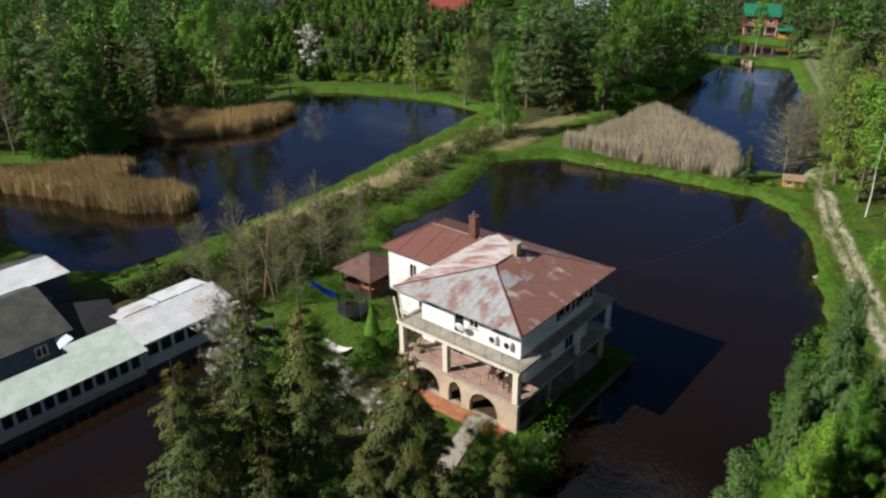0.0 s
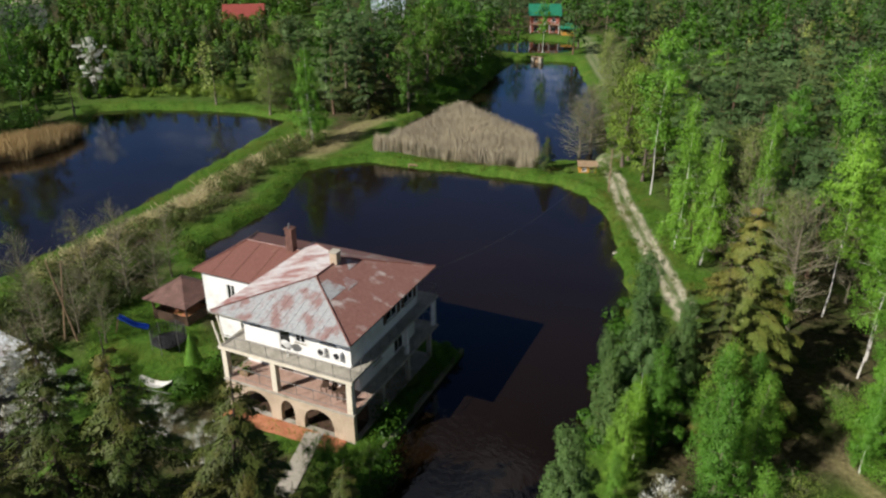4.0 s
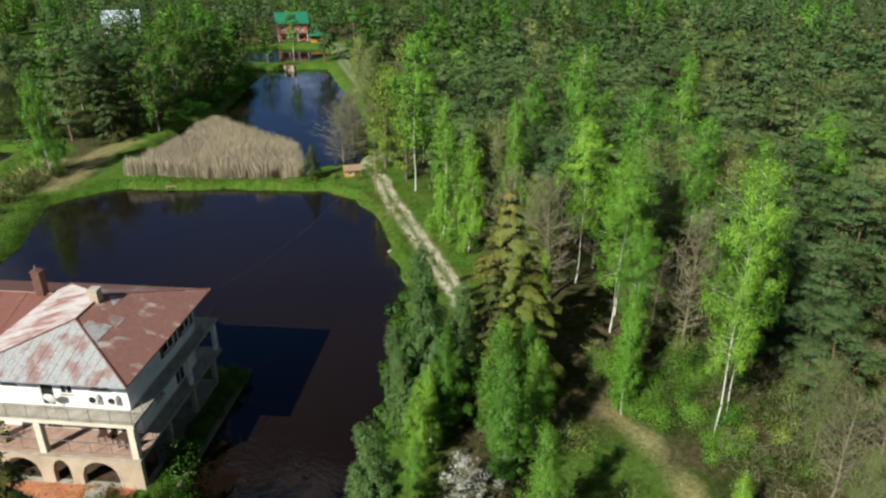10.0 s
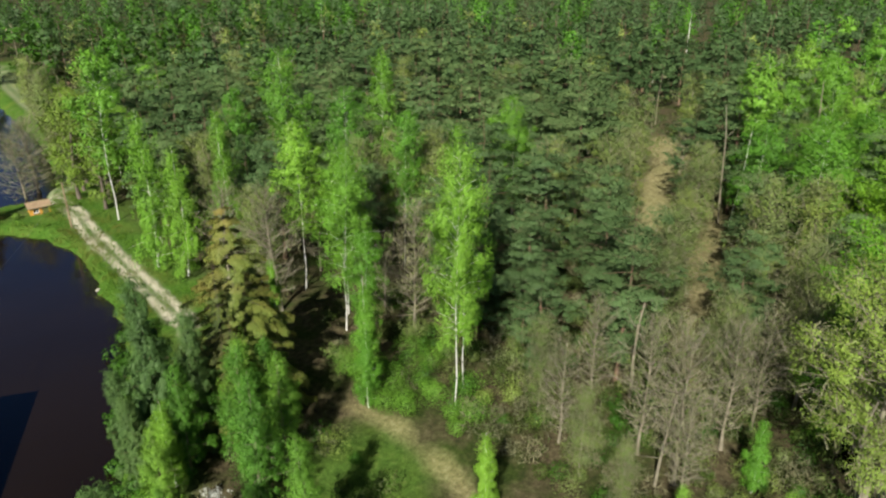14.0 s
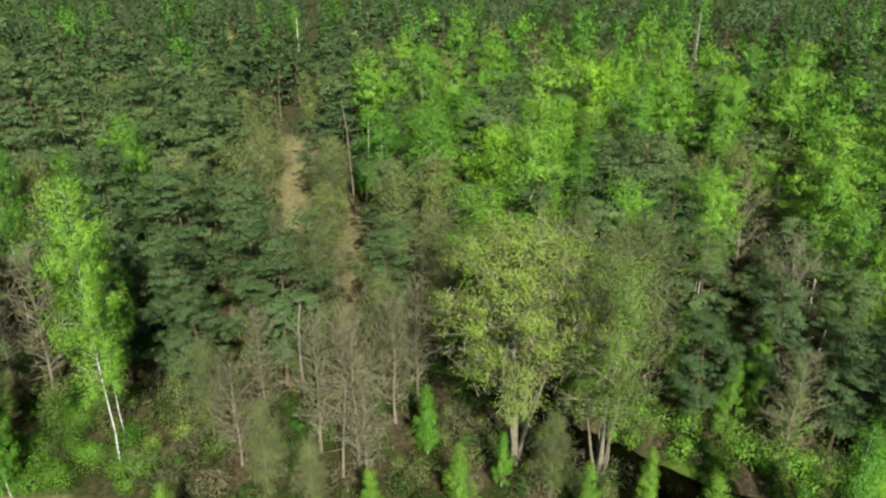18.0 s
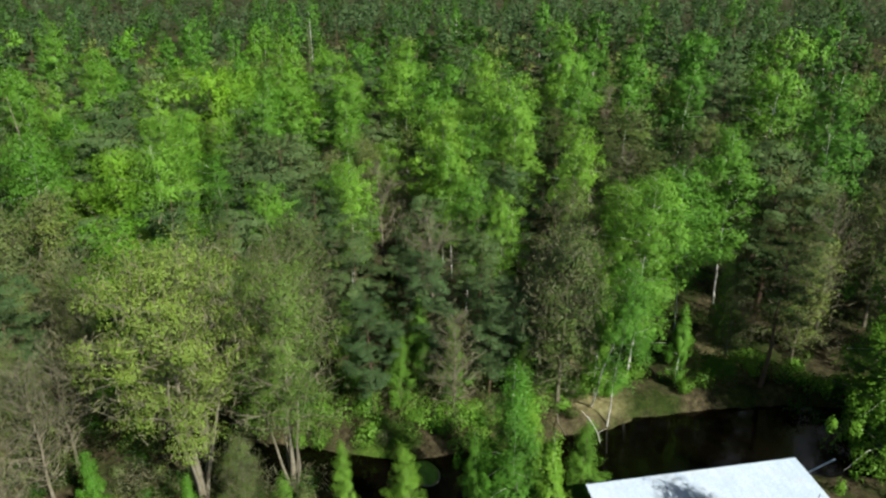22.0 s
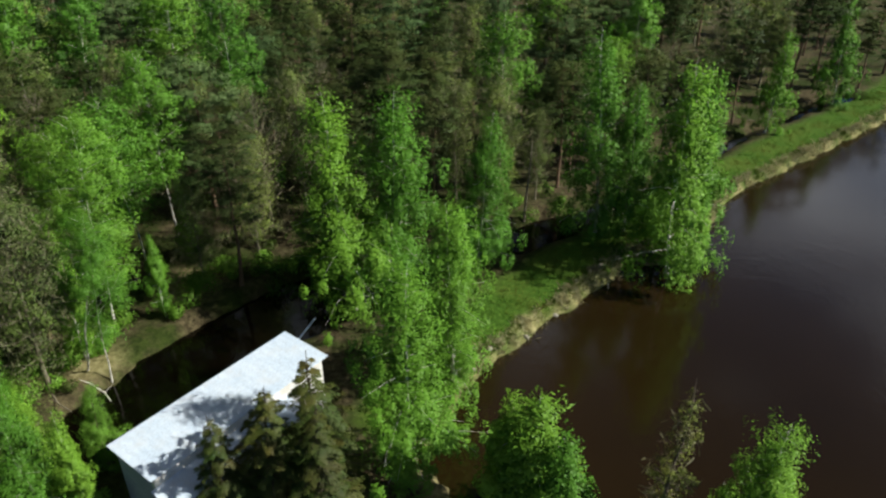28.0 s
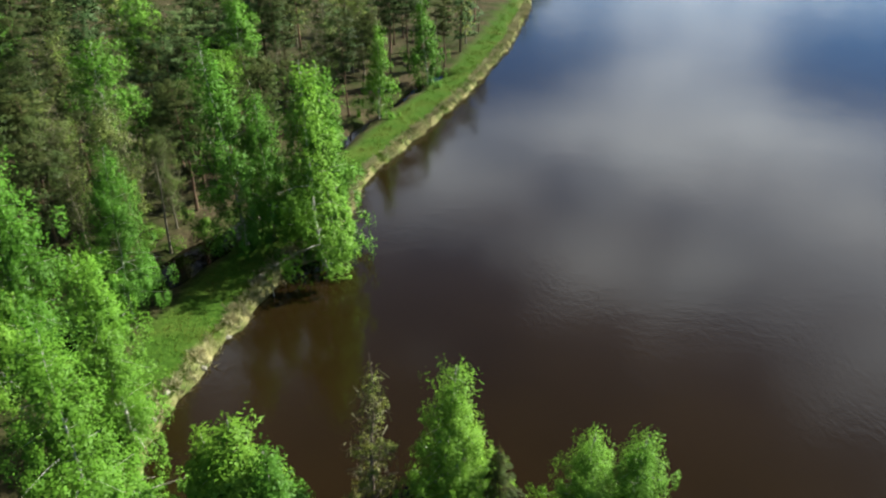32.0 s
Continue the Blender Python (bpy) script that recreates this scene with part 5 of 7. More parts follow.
# ---- long waterside sheds west of the villa; same bearing ----
def gable_house(name, m, wx, wy, eave, ridge, wmat, rmat, label, category="house", over=0.3, windows=()):
    """A plain gabled house: ridge along local x; windows: (side, along, sill, width, height) with side one of -y, +y, -x, +x."""
    h = thing(name, 0, 0, 0, 0, label, category)
    h.matrix_basis = m
    t = 0.25
    holes = {"-y": [], "+y": [], "-x": [], "+x": []}
    for side, s, sill, ww, wh in windows:
        holes[side].append((s - ww / 2, s + ww / 2, sill, sill + wh))
    part("wall", wall(bmesh.new(), 0, 0, wx, 0, 0, eave, t, holes["-y"]), wmat, h)
    part("wall", wall(bmesh.new(), wx, wy, 0, wy, 0, eave, t, holes["+y"]), wmat, h)
    for x0, y0, y1, side in ((wx, t, wy - t, "+x"), (0, wy - t, t, "-x")):
        bm = wall(bmesh.new(), x0, y0, x0, y1, 0, eave, t, holes[side])
        a, b = (x0 - t, x0) if side == "+x" else (x0, x0 + t)
        v = [bm.verts.new(c) for c in ((a, t, eave), (a, wy - t, eave), (a, wy / 2, ridge - 0.05), (b, t, eave), (b, wy - t, eave), (b, wy / 2, ridge - 0.05))]
        for f in ((0, 1, 2), (5, 4, 3), (0, 2, 5, 3), (1, 4, 5, 2)):
            bm.faces.new([v[i] for i in f])
        part("gable_wall", bm, wmat, h)
    drop = (ridge - eave) * over / (wy / 2)
    for y_e, s in ((-over, 1), (wy + over, -1)):
        pts = [(-over, y_e, eave - drop + 0.06), (wx + over, y_e, eave - drop + 0.06), (wx + over, wy / 2, ridge + 0.06), (-over, wy / 2, ridge + 0.06)]
        rf = part("roof", slab(bmesh.new(), pts if s > 0 else pts[::-1], 0.08), rmat, h)
        bm = bmesh.new()
        for k in range(1, int(wx / 0.6)):
            p = Vector((k * 0.6, y_e, eave - drop + 0.065))
            rod(bm, p, Vector((k * 0.6, wy / 2, ridge + 0.065)), 0.018, sides=4)
        part("seam", bm, rmat, rf)
    for side, s, sill, ww, wh in windows:
        at = {"-y": (s, 0.05, 0), "+y": (wx - s, wy - 0.05, 180), "+x": (wx - 0.05, t + s, 90), "-x": (0.05, wy - t - s, -90)}[side]
        window(h, at[0], at[1], sill, ww, wh, at[2])
    return h


SHED = Matrix.Translation((-18.1, 49.0, 0.3)) @ pose(0, 0, 0, 0, 0, 44)
# the glazed front shed with its greenish corrugated roof
shed = thing("boat_shed", 0, 0, 0, 0, "long waterside shed with a strip of windows and greenish corrugated roof", "shed")
shed.matrix_basis = SHED
part("plinth", boxes((-16, 0.0, -0.1, 3.0, -1.4, 0.12)), M_CONC, shed)
bays = 17
step = 15.6 / bays
part("wall", wall(bmesh.new(), -16, -0.05, 0, -0.05, 0.12, 1.8, 0.2, [(0.2 + k * step + 0.08, 0.2 + (k + 1) * step - 0.02, 0.42, 1.7) for k in range(bays)]), M_PALEWALL, shed, "pale blue boarded wall")
for k in range(bays):
    x = -16 + 0.2 + (k + 0.5) * step + 0.03
    window(shed, x, 0.0, 0.43, step - 0.12, 1.26, 0, M_PALEWALL, False, 0)
part("end_wall", wall(bmesh.new(), 0, 0.15, 0, 2.5, 0.12, 1.8, 0.2), M_PALEWALL, shed)
part("back_wall", wall(bmesh.new(), 0, 2.7, -16, 2.7, 0.12, 2.35, 0.2), M_PALEWALL, shed)


def corrugated(parent, x0, x1, y0, y1, z0, z1, mat, pitch=0.22, deep=0.03, label=""):
    """A sloping corrugated sheet, waves running down the slope."""
    n = int((x1 - x0) / pitch * 4)
    xs = np.linspace(x0, x1, n + 1)
    wv = deep * np.sin((xs - x0) / pitch * math.tau)
    rows = []
    for y, z in ((y0, z0), (y1, z1)):
        for dz in (0, -0.03):
            rows.append(np.stack([xs, np.full_like(xs, y), z + wv + dz], -1))
    v = np.concatenate([rows[0], rows[2], rows[3], rows[1]])
    k = np.arange(n)
    m = n + 1
    q = np.concatenate([np.stack([k + a * m, k + 1 + a * m, k + 1 + b * m, k + b * m], -1) for a, b in ((0, 1), (1, 2), (2, 3), (3, 0))])
    o = new("roof", array_mesh("roof", v, q, mat))
    o.parent = parent
    if label:
        o["label"] = label
    return o


corrugated(shed, -16.3, -4.2, -0.55, 2.6, 1.85, 2.55, M_SHEETG, 0.13, 0.02)
corrugated(shed, -4.19, 0.25, -0.55, 3.5, 1.86, 2.75, M_SHEETG, 0.13, 0.02)
# the lower shed on the same line, silver sheet roof, open lean-to behind
low = thing("silver_roof_shed", 0, 0, 0, 0, "low shed with a patched silver sheet roof beside the dyke", "shed")
low.matrix_basis = SHED @ pose(0.25, 0.35, 0)
part("wall", wall(bmesh.new(), 0, 0, 8.4, 0, -1.2, 2.1, 0.2, [(0.3 + 1.15 * k, 1.33 + 1.15 * k, 0.6, 1.75) for k in range(7)]), M_PALEWALL, low)
part("wall", wall(bmesh.new(), 8.4, 0.2, 8.4, 5.2, -0.4, 2.2, 0.2), M_PALEWALL, low)
part("wall", wall(bmesh.new(), 8.4, 5.4, 2, 5.4, -0.4, 2.2, 0.2), M_PALEWALL, low)
for k in range(7):
    window(low, 0.815 + 1.15 * k, 0.05, 0.61, 1.03, 1.13, 0, M_PALEWALL, False, 0)
corrugated(low, -0.1, 8.6, -0.55, 3.35, 2.2, 2.85, M_SHEETD, 0.3, 0.005, "pale sheet roof")
corrugated(low, 0.2, 3.9, 3.5, 5.9, 2.75, 2.4, M_SHEETD, 0.3, 0.005, "pale sheet roof")
corrugated(low, 3.95, 8.3, 3.5, 6.0, 2.8, 2.45, M_SHEETD, 0.3, 0.005, "pale sheet roof")
bm = bmesh.new()
for k in range(3):
    rod(bm, (0.6 + 2.6 * k, 3.43, 2.84), (3.0 + 2.4 * k, 3.43, 2.86), 0.05, sides=6)
part("ridge_strip", bm, M_ROOF_W, low)
# grey gabled store and slate-blue block behind
gable_house("grey_store", SHED @ pose(-12.5, 5.4, 0.3), 9.4, 10.0, 2.8, 4.5, M_BLUEWALL, M_GREYROOF, "store with a grey felt gable roof", "shed", 0.5, [("-y", 7.5, 1.2, 0.9, 0.9), ("+x", 3.8, 1.2, 0.9, 0.9)])
blue = thing("slate_blue_building", 0, 0, 0, 0, "flat slate-blue building with a white sheet roof", "building")
blue.matrix_basis = SHED @ pose(-8.4, 13.2, 0.2)
part("wall", wall(bmesh.new(), 0, 0, 9.3, 0, 0, 3.55, 0.25, [(6.4, 7.6, 0.9, 2.0)]), M_BLUEWALL, blue)
part("wall", wall(bmesh.new(), 9.3, 0.25, 9.3, 5.75, 0, 3.5, 0.25), M_BLUEWALL, blue)
part("wall", wall(bmesh.new(), 9.3, 6.0, 0, 6.0, 0, 3.5, 0.25), M_BLUEWALL, blue)
window(blue, 7.0, 0.05, 0.92, 1.2, 1.08, 0)
corrugated(blue, -0.3, 9.5, -0.35, 4.2, 3.75, 3.95, M_SHEETD, 0.3, 0.005, "white sheet roof")
corrugated(blue, -0.3, 9.5, 4.22, 6.3, 3.96, 3.6, M_GREYROOF, 0.3, 0.012)
lean = thing("tarpaulin_lean_to", 0, 0, 0, 0, "dark tarpaulin lean-to with a pale folded sheet", "lean-to")
lean.matrix_basis = SHED @ pose(-3.4, 4.6, 0.2)
part("sheet", slab(bmesh.new(), [(0, 0, 2.2), (4.2, -0.6, 2.0), (5.0, 3.0, 2.7), (0.4, 5.8, 3.0)], 0.06), M_BLACK, lean)
part("folded_sheet", slab(bmesh.new(), [(-0.9, -0.9, 2.3), (0.3, -0.7, 2.6), (0.1, 1.0, 2.75), (-0.5, 0.9, 2.4)], 0.05), M_SHEET, lean)
for px, py, pz in ((0.1, 0.1, 2.1), (4.1, -0.4, 1.9), (4.8, 2.8, 2.58), (0.5, 5.5, 2.9), (-0.4, 0.0, 2.36)):
    part("post", boxes((px - 0.05, px + 0.05, py - 0.05, py + 0.05, -0.4, pz)), M_WOOD, lean)

# ---- white-roofed building among the trees on the far side ----
wb = thing("white_roof_hall", 0, 0, 0, 0, "long low hall with a white sheet roof among spruces", "hall")
wb.matrix_basis = Matrix.Translation((25.0, -24.6, 0.6)) @ pose(0, 0, 0, 0, 0, -110.5)
part("wall", wall(bmesh.new(), 0.3, -3.7, 12.0, -3.7, -0.6, 3.95, 0.25, [(2.0, 3.2, 1.2, 2.4), (6.0, 7.2, 1.2, 2.4), (9.5, 10.7, 1.2, 2.4)]), M_WHITE, wb)
part("wall", wall(bmesh.new(), 12.0, -3.45, 12.0, -0.55, -0.6, 3.95, 0.25), M_PALEWALL, wb)
part("wall", wall(bmesh.new(), 12.0, -0.55, 0.3, -0.55, -0.9, 4.1, 0.25), M_PALEWALL, wb)
part("wall", wall(bmesh.new(), 0.3, -0.8, 0.3, -3.45, -0.6, 3.95, 0.25), M_PALEWALL, wb)
for s in (2.6, 6.6, 10.1):
    window(wb, 0.3 + s, -3.65, 1.22, 1.2, 1.18, 0)
corrugated(wb, 0.0, 12.3, -4.0, -0.3, 4.15, 4.4, M_SHEET, 0.5, 0.004, "white sheet roof")
part("fascia", boxes((0.0, 12.3, -0.295, -0.25, 4.05, 4.4)), M_BLUEWALL, wb, "slate-blue fascia board")
part("porch_roof", slab(bmesh.new(), [(0.0, -5.6, 2.9), (9.0, -5.6, 2.9), (9.0, -3.72, 3.3), (0.0, -3.72, 3.3)], 0.08), M_SHEET, wb)
for k in range(4):
    part("porch_post", boxes((0.2 + k * 2.8, 0.32 + k * 2.8, -5.5, -5.38, -0.4, 2.83)), M_WOOD, wb)
part("roof_strap", rod(bmesh.new(), (12.0, -0.9, 3.4), (14.6, -0.6, 4.2), 0.05), M_SHEET, wb, "pale pole leaning on the roof")

# ---- houses at the far end ----
red = gable_house("lake_house", Matrix.Translation((101.5, 192.5, 0.8)) @ pose(0, 0, 0, 0, 0, -27), 8.2, 7.0, 5.6, 8.0, M_REDWALL, M_GREENROOF, "red-brown lake house with a green sheet roof and balcony", "house", 0.6,
                  [("-y", 1.6, 0.7, 1.2, 1.3), ("-y", 4.1, 0.2, 1.1, 2.0), ("-y", 6.6, 0.7, 1.2, 1.3), ("-y", 1.6, 3.4, 1.2, 1.3), ("-y", 4.1, 3.0, 1.1, 2.0), ("-y", 6.6, 3.4, 1.2, 1.3)])
part("balcony", boxes((0, 8.2, -1.3, -0.01, 2.75, 2.9)), M_WOOD, red)
railing("railing", red, [(0, -1.25), (8.2, -1.25)], 2.9, 0.95, 1.2, M_WHITE)
for k in range(4):
    part("post", boxes((0.05 + 2.65 * k, 0.2 + 2.65 * k, -1.3, -1.15, 0, 2.749)), M_WHITE, red)


def kiosk(name, x, y, turn, wid, high, rise, wmat, rmat, label, category, over=0.5, posts=True):
    """A small square pavilion with a pyramid roof."""
    g = thing(name, x, y, stand(x, y), turn, label, category)
    w = wid / 2
    pts = [(-w - over, -w - over, high), (w + over, -w - over, high), (w + over, w + over, high), (-w - over, w + over, high)]
    for k in range(4):
        part("roof_plane", slab(bmesh.new(), [pts[k], pts[(k + 1) % 4], (0, 0, high + rise)], 0.07), rmat, g)
    part("finial", rod(bmesh.new(), (0, 0, high + rise - 0.05), (0, 0, high + rise + 0.3), 0.06, 0.02), rmat, g)
    for sx in (-1, 1):
        for sy in (-1, 1):
            part("post", boxes((sx * w - 0.07, sx * w + 0.07, sy * w - 0.07, sy * w + 0.07, -0.1, high - 0.02)), M_WOOD if wmat is not M_DARKWOOD_AND_SHADE else M_DARKWOOD_AND_SHADE, g)
    for k, (x0, x1, y0, y1) in enumerate(((-w + 0.08, w - 0.08, -w - 0.04, -w + 0.02), (w - 0.02, w + 0.04, -w + 0.08, w - 0.08), (-w + 0.08, w - 0.08, w - 0.02, w + 0.04), (-w - 0.04, -w + 0.02, -w + 0.08, w - 0.08))):
        if k == 0:
            part("side_panel", boxes((x0, x1, y0, y1, 0.0, 0.9)), wmat, g)
        else:
            part("side_panel", boxes((x0, x1, y0, y1, 0.0, 0.9 if posts else high - 0.1)), wmat, g)
    part("floor_deck", boxes((-w, w, -w, w, -0.2, 0.05)), M_TERRA if wmat is M_DARKWOOD_AND_SHADE else M_WOOD, g)
    return g


kiosk("lake_pavilion", 110.5, 186.0, -27, 4.4, 2.0, 1.5, M_OCHRE, M_GREENROOF, "ochre pavilion with a green pyramid roof by the lake", "pavilion")
kiosk("garden_gazebo", -0.6, 59.6, 44, 3.6, 2.1, 1.3, M_DARKWOOD_AND_SHADE, M_DARKTILE, "open garden gazebo with a brown pyramid roof", "gazebo", 0.6)
hut = gable_house("bank_hut", Matrix.Translation((50.3, 79.6, 0.55)) @ pose(0, 0, 0, 0, 0, -27), 2.2, 1.8, 1.25, 1.65, M_OCHRE, M_WOOD, "small ochre plank hut with a weathered roof on the bank", "hut", 0.2, [("-y", 0.7, 0.5, 0.6, 0.5)])
part("door", boxes((1.35, 2.0, -0.06, -0.004, 0.05, 1.2)), M_DARKWOOD_AND_SHADE, hut)
sl = thing("sluice_gate", 84.9, 156.6, 0.2, -60, "small concrete sluice with a timber gate on the dam", "sluice")
part("block", boxes((-1.4, -0.7, -0.6, 0.6, -0.8, 1.0), (0.7, 1.4, -0.6, 0.6, -0.8, 1.0), bevel=0.03), M_CONC, sl)
part("gate", boxes((-0.69, 0.69, -0.1, 0.1, -0.8, 0.8)), M_WOOD, sl)
part("walkway", boxes((-1.5, 1.5, -0.5, 0.5, 1.002, 1.1)), M_WOOD, sl)
gable_house("red_roof_house", Matrix.Translation((20, 226, 1.0)) @ pose(0, 0, 0, 0, 0, -12), 11, 9, 4.0, 7.8, M_WHITE, M_REDROOF, "white house with a red tiled roof beyond the trees", "house", 0.5, [("-y", 2.5, 1, 1.3, 1.4), ("-y", 5.5, 1, 1.3, 1.4), ("-y", 8.5, 1, 1.3, 1.4)])
gable_house("distant_white_house", Matrix.Translation((66, 232, 1.0)) @ pose(0, 0, 0, 0, 0, -20), 10, 8, 4.5, 7.5, M_WHITE, M_SHEET, "white house half hidden by far trees", "house", 0.4, [("-y", 2.5, 1, 1.3, 1.4), ("-y", 6.5, 1, 1.3, 1.4)])
gable_house("distant_house", Matrix.Translation((-40, 250, 1.0)) @ pose(0, 0, 0, 0, 0, 8), 12, 8, 4.5, 7.5, M_WHITE, M_GREYROOF, "pale house half hidden by far trees", "house", 0.4, [("-y", 2.5, 1, 1.3, 1.4), ("-y", 8.5, 1, 1.3, 1.4)])

# ---- garden things ----
tr = thing("trampoline", -2.2, 54.2, stand(-2.2, 54.2), 0, "round trampoline with black safety netting on the lawn", "trampoline")
bm = bmesh.new()
ring_r, sides = 1.25, 28
for k in range(sides):
    a, b = k * math.tau / sides, (k + 1) * math.tau / sides
    rod(bm, (ring_r * math.cos(a), ring_r * math.sin(a), 0.62), (ring_r * math.cos(b), ring_r * math.sin(b), 0.62), 0.05, sides=6)
part("rim", bm, M_BLACK, tr, "black padded rim")
part("mat", rod(bmesh.new(), (0, 0, 0.60), (0, 0, 0.615), ring_r - 0.05, sides=28), M_BLACK, tr)
bm = bmesh.new()
for k in range(sides):
    a = k * math.tau / sides
    rod(bm, (ring_r * math.cos(a), ring_r * math.sin(a), 0.66), (ring_r * math.cos(a), ring_r * math.sin(a), 1.65), 0.022, sides=4)
for z in np.linspace(0.75, 1.65, 7):
    for k in range(sides):
        a, b = k * math.tau / sides, (k + 1) * math.tau / sides
        rod(bm, (ring_r * math.cos(a), ring_r * math.sin(a), z), (ring_r * math.cos(b), ring_r * math.sin(b), z), 0.022, sides=4)
part("netting", bm, M_BLACK, tr)
for k in range(6):
    a = k * math.tau / 6
    part("pole", rod(bmesh.new(), (1.32 * math.cos(a), 1.32 * math.sin(a), 0), (1.32 * math.cos(a), 1.32 * math.sin(a), 1.75), 0.025), M_STEEL, tr)
sd = thing("garden_slide", -5.9, 58.3, stand(-5.5, 58.2), -12, "blue plastic children's slide on the lawn", "slide")
bm = bmesh.new()
prev = None
for k in range(9):
    t = k / 8
    x, z = 2.2 * t, 1.25 * (1 - t) ** 1.4 + 0.12 + 0.05 * math.sin(t * 9)
    row = [bm.verts.new((x, y, z + dz)) for y, dz in ((-0.28, 0.16), (-0.25, 0.0), (0.25, 0.0), (0.28, 0.16), (0.28, 0.1), (0.24, -0.06), (-0.24, -0.06), (-0.28, 0.1))]
    if prev:
        for i in range(8):
            bm.faces.new((prev[i], prev[(i + 1) % 8], row[(i + 1) % 8], row[i]))
    else:
        bm.faces.new(row)
    prev = row
bm.faces.new(prev[::-1])
part("chute", bm, M_BLUE, sd)
for y in (-0.25, 0.25):
    part("leg", rod(bmesh.new(), (-0.35, y, 0), (0.02, y, 1.5), 0.03), M_WOOD, sd)
part("rungs", boxes(*[(-0.3 + 0.07 * k, -0.24 + 0.07 * k, -0.25, 0.25, 0.25 + 0.3 * k, 0.3 + 0.3 * k) for k in range(4)]), M_WOOD, sd)
hm = thing("hammock", -3.3, 48.3, stand(-3.3, 48.3), -37, "off-white canvas hammock on a frame", "hammock")
bm = bmesh.new()
prev = None
for k in range(13):
    t = k / 12 * 2 - 1
    z, w = 0.55 + 0.55 * t * t, 0.42 * (1 - 0.75 * t * t)
    row = [bm.verts.new((1.35 * t, y, z + dz)) for y, dz in ((-w, 0.12), (0, 0.0), (w, 0.12), (w, 0.09), (0, -0.03), (-w, 0.09))]
    if prev:
        for i in range(6):
            bm.faces.new((prev[i], prev[(i + 1) % 6], row[(i + 1) % 6], row[i]))
    prev = row
part("sling", bm, M_CLOTH, hm)
for s in (-1, 1):
    part("stand_leg", rod(bmesh.new(), (1.6 * s, 0, 0), (1.33 * s, 0, 1.15), 0.035), M_STEEL, hm)
part("stand_foot", rod(bmesh.new(), (-1.6, 0, 0.04), (1.6, 0, 0.04), 0.04), M_STEEL, hm)
bn = thing("garden_bench", -22.0, 66.2, stand(-22.0, 66.2), 40, "dark wooden bench on the dyke", "bench")
part("seat", boxes((-0.8, 0.8, -0.2, 0.2, 0.42, 0.47), bevel=0.01), M_DARKWOOD_AND_SHADE, bn)
part("backrest", boxes((-0.8, 0.8, 0.2, 0.25, 0.5, 0.9), bevel=0.01), M_DARKWOOD_AND_SHADE, bn)
for s in (-0.7, 0.7):
    part("leg", boxes((s - 0.04, s + 0.04, -0.2, 0.2, 0, 0.419)), M_DARKWOOD_AND_SHADE, bn)
wk = thing("garden_walk", 0, 0, 0, 0, "pale concrete walk to the arcade", "walk", kind="structure")
for k in range(9):
    a = Vector((6.1, 39.2, 0)).lerp(Vector((2.8, 33.6, 0)), k / 9)
    o = part("walk_slab", boxes((-0.62, 0.62, -0.35, 0.35, -0.05, 0.05), bevel=0.015), M_CONC, wk)
    o.matrix_basis = Matrix.Translation((a.x, a.y, stand(a.x, a.y) + 0.03)) @ pose(0, 0, 0, 0, 0, -30.5)
for k, (dx, dy) in enumerate(((-0.9, 0.3), (0.7, -0.2))):
    pl = thing("leaning_pole", -9.6, 58.3, stand(-9.6, 58.3), 0, "tall weathered wooden pole standing in the garden", "pole")
    part("shaft", rod(bmesh.new(), (dx * 0.6, dy, 0), (-dx * 0.7, -dy, 7.2), 0.09, 0.05), M_WOOD, pl)
cb = thing("cable", 0, 0, 0, 0, "thin sagging cable from the villa across the pond", "cable")
bm = bmesh.new()
A, B = villa.matrix_basis @ Vector((11.7, -0.2, ZE - 0.2)), Vector((50.0, 72.0, 6.0))
last = A
for k in range(1, 21):
    t = k / 20
    p = A.lerp(B, t) - Vector((0, 0, 3.0 * 4 * t * (1 - t) * 0.6))
    rod(bm, last, p, 0.011, sides=4)
    last = p
part("wire", bm, M_STEEL, cb)
pole = thing("cable_pole", 50.0, 72.0, stand(50, 72), 0, "slender wooden pole that holds the cable", "pole")
part("shaft", rod(bmesh.new(), (0, 0, 0), (0, 0, 5.4), 0.09, 0.06), M_WOOD, pole)

# ---- trees that stand out, place by place: (x, y, height) ----
for x, y, h in ((-6.2, 29.4, 16.6), (-3.7, 28.7, 16.2), (0.5, 27.0, 14.9), (-7.9, 25.9, 14.9), (4.6, 25.6, 9.6), (-1.4, 25.4, 10.5), (-5.0, 25.0, 11), (2.4, 24.4, 9.5)):
    plant("spruce", x, y, h, wide=1.5)
for x, y, h in ((5.6, 31.3, 6.2), (8.4, 33.6, 4.2), (-4.8, 44.5, 5.5)):
    plant("broadleaf", x, y, h)
plant("birch_full", 20.5, 107.4, 14.5, share=1.0, wide=1.25)
# alders at (21.5, 17) and (23.6, 19) are added to shade the ground eastward
for x, y, h in ((27.6, 26.6, 9.4), (25.6, 24.0, 9.4), (29.4, 25.0, 8.4), (31.0, 27.4, 8.0), (21.5, 17.0, 8.0), (23.6, 19.0, 8.4), (19.5, 14.5, 7.5)):
    plant("alder", x, y, h)
for x, y, h in ((-5.2, 63.4, 9.5), (-12.5, 62.0, 8.3), (-9.1, 59.3, 6.6), (-15.5, 60.5, 7), (-1.5, 67.5, 7), (-8.4, 66.0, 8.0), (-11.2, 57.0, 6.5), (-2.8, 62.8, 6.0), (-17.5, 63.5, 5.5), (-7.0, 56.8, 5.5), (-12.0, 52.6, 6.5)):
    plant("bare_tree", x, y, h)
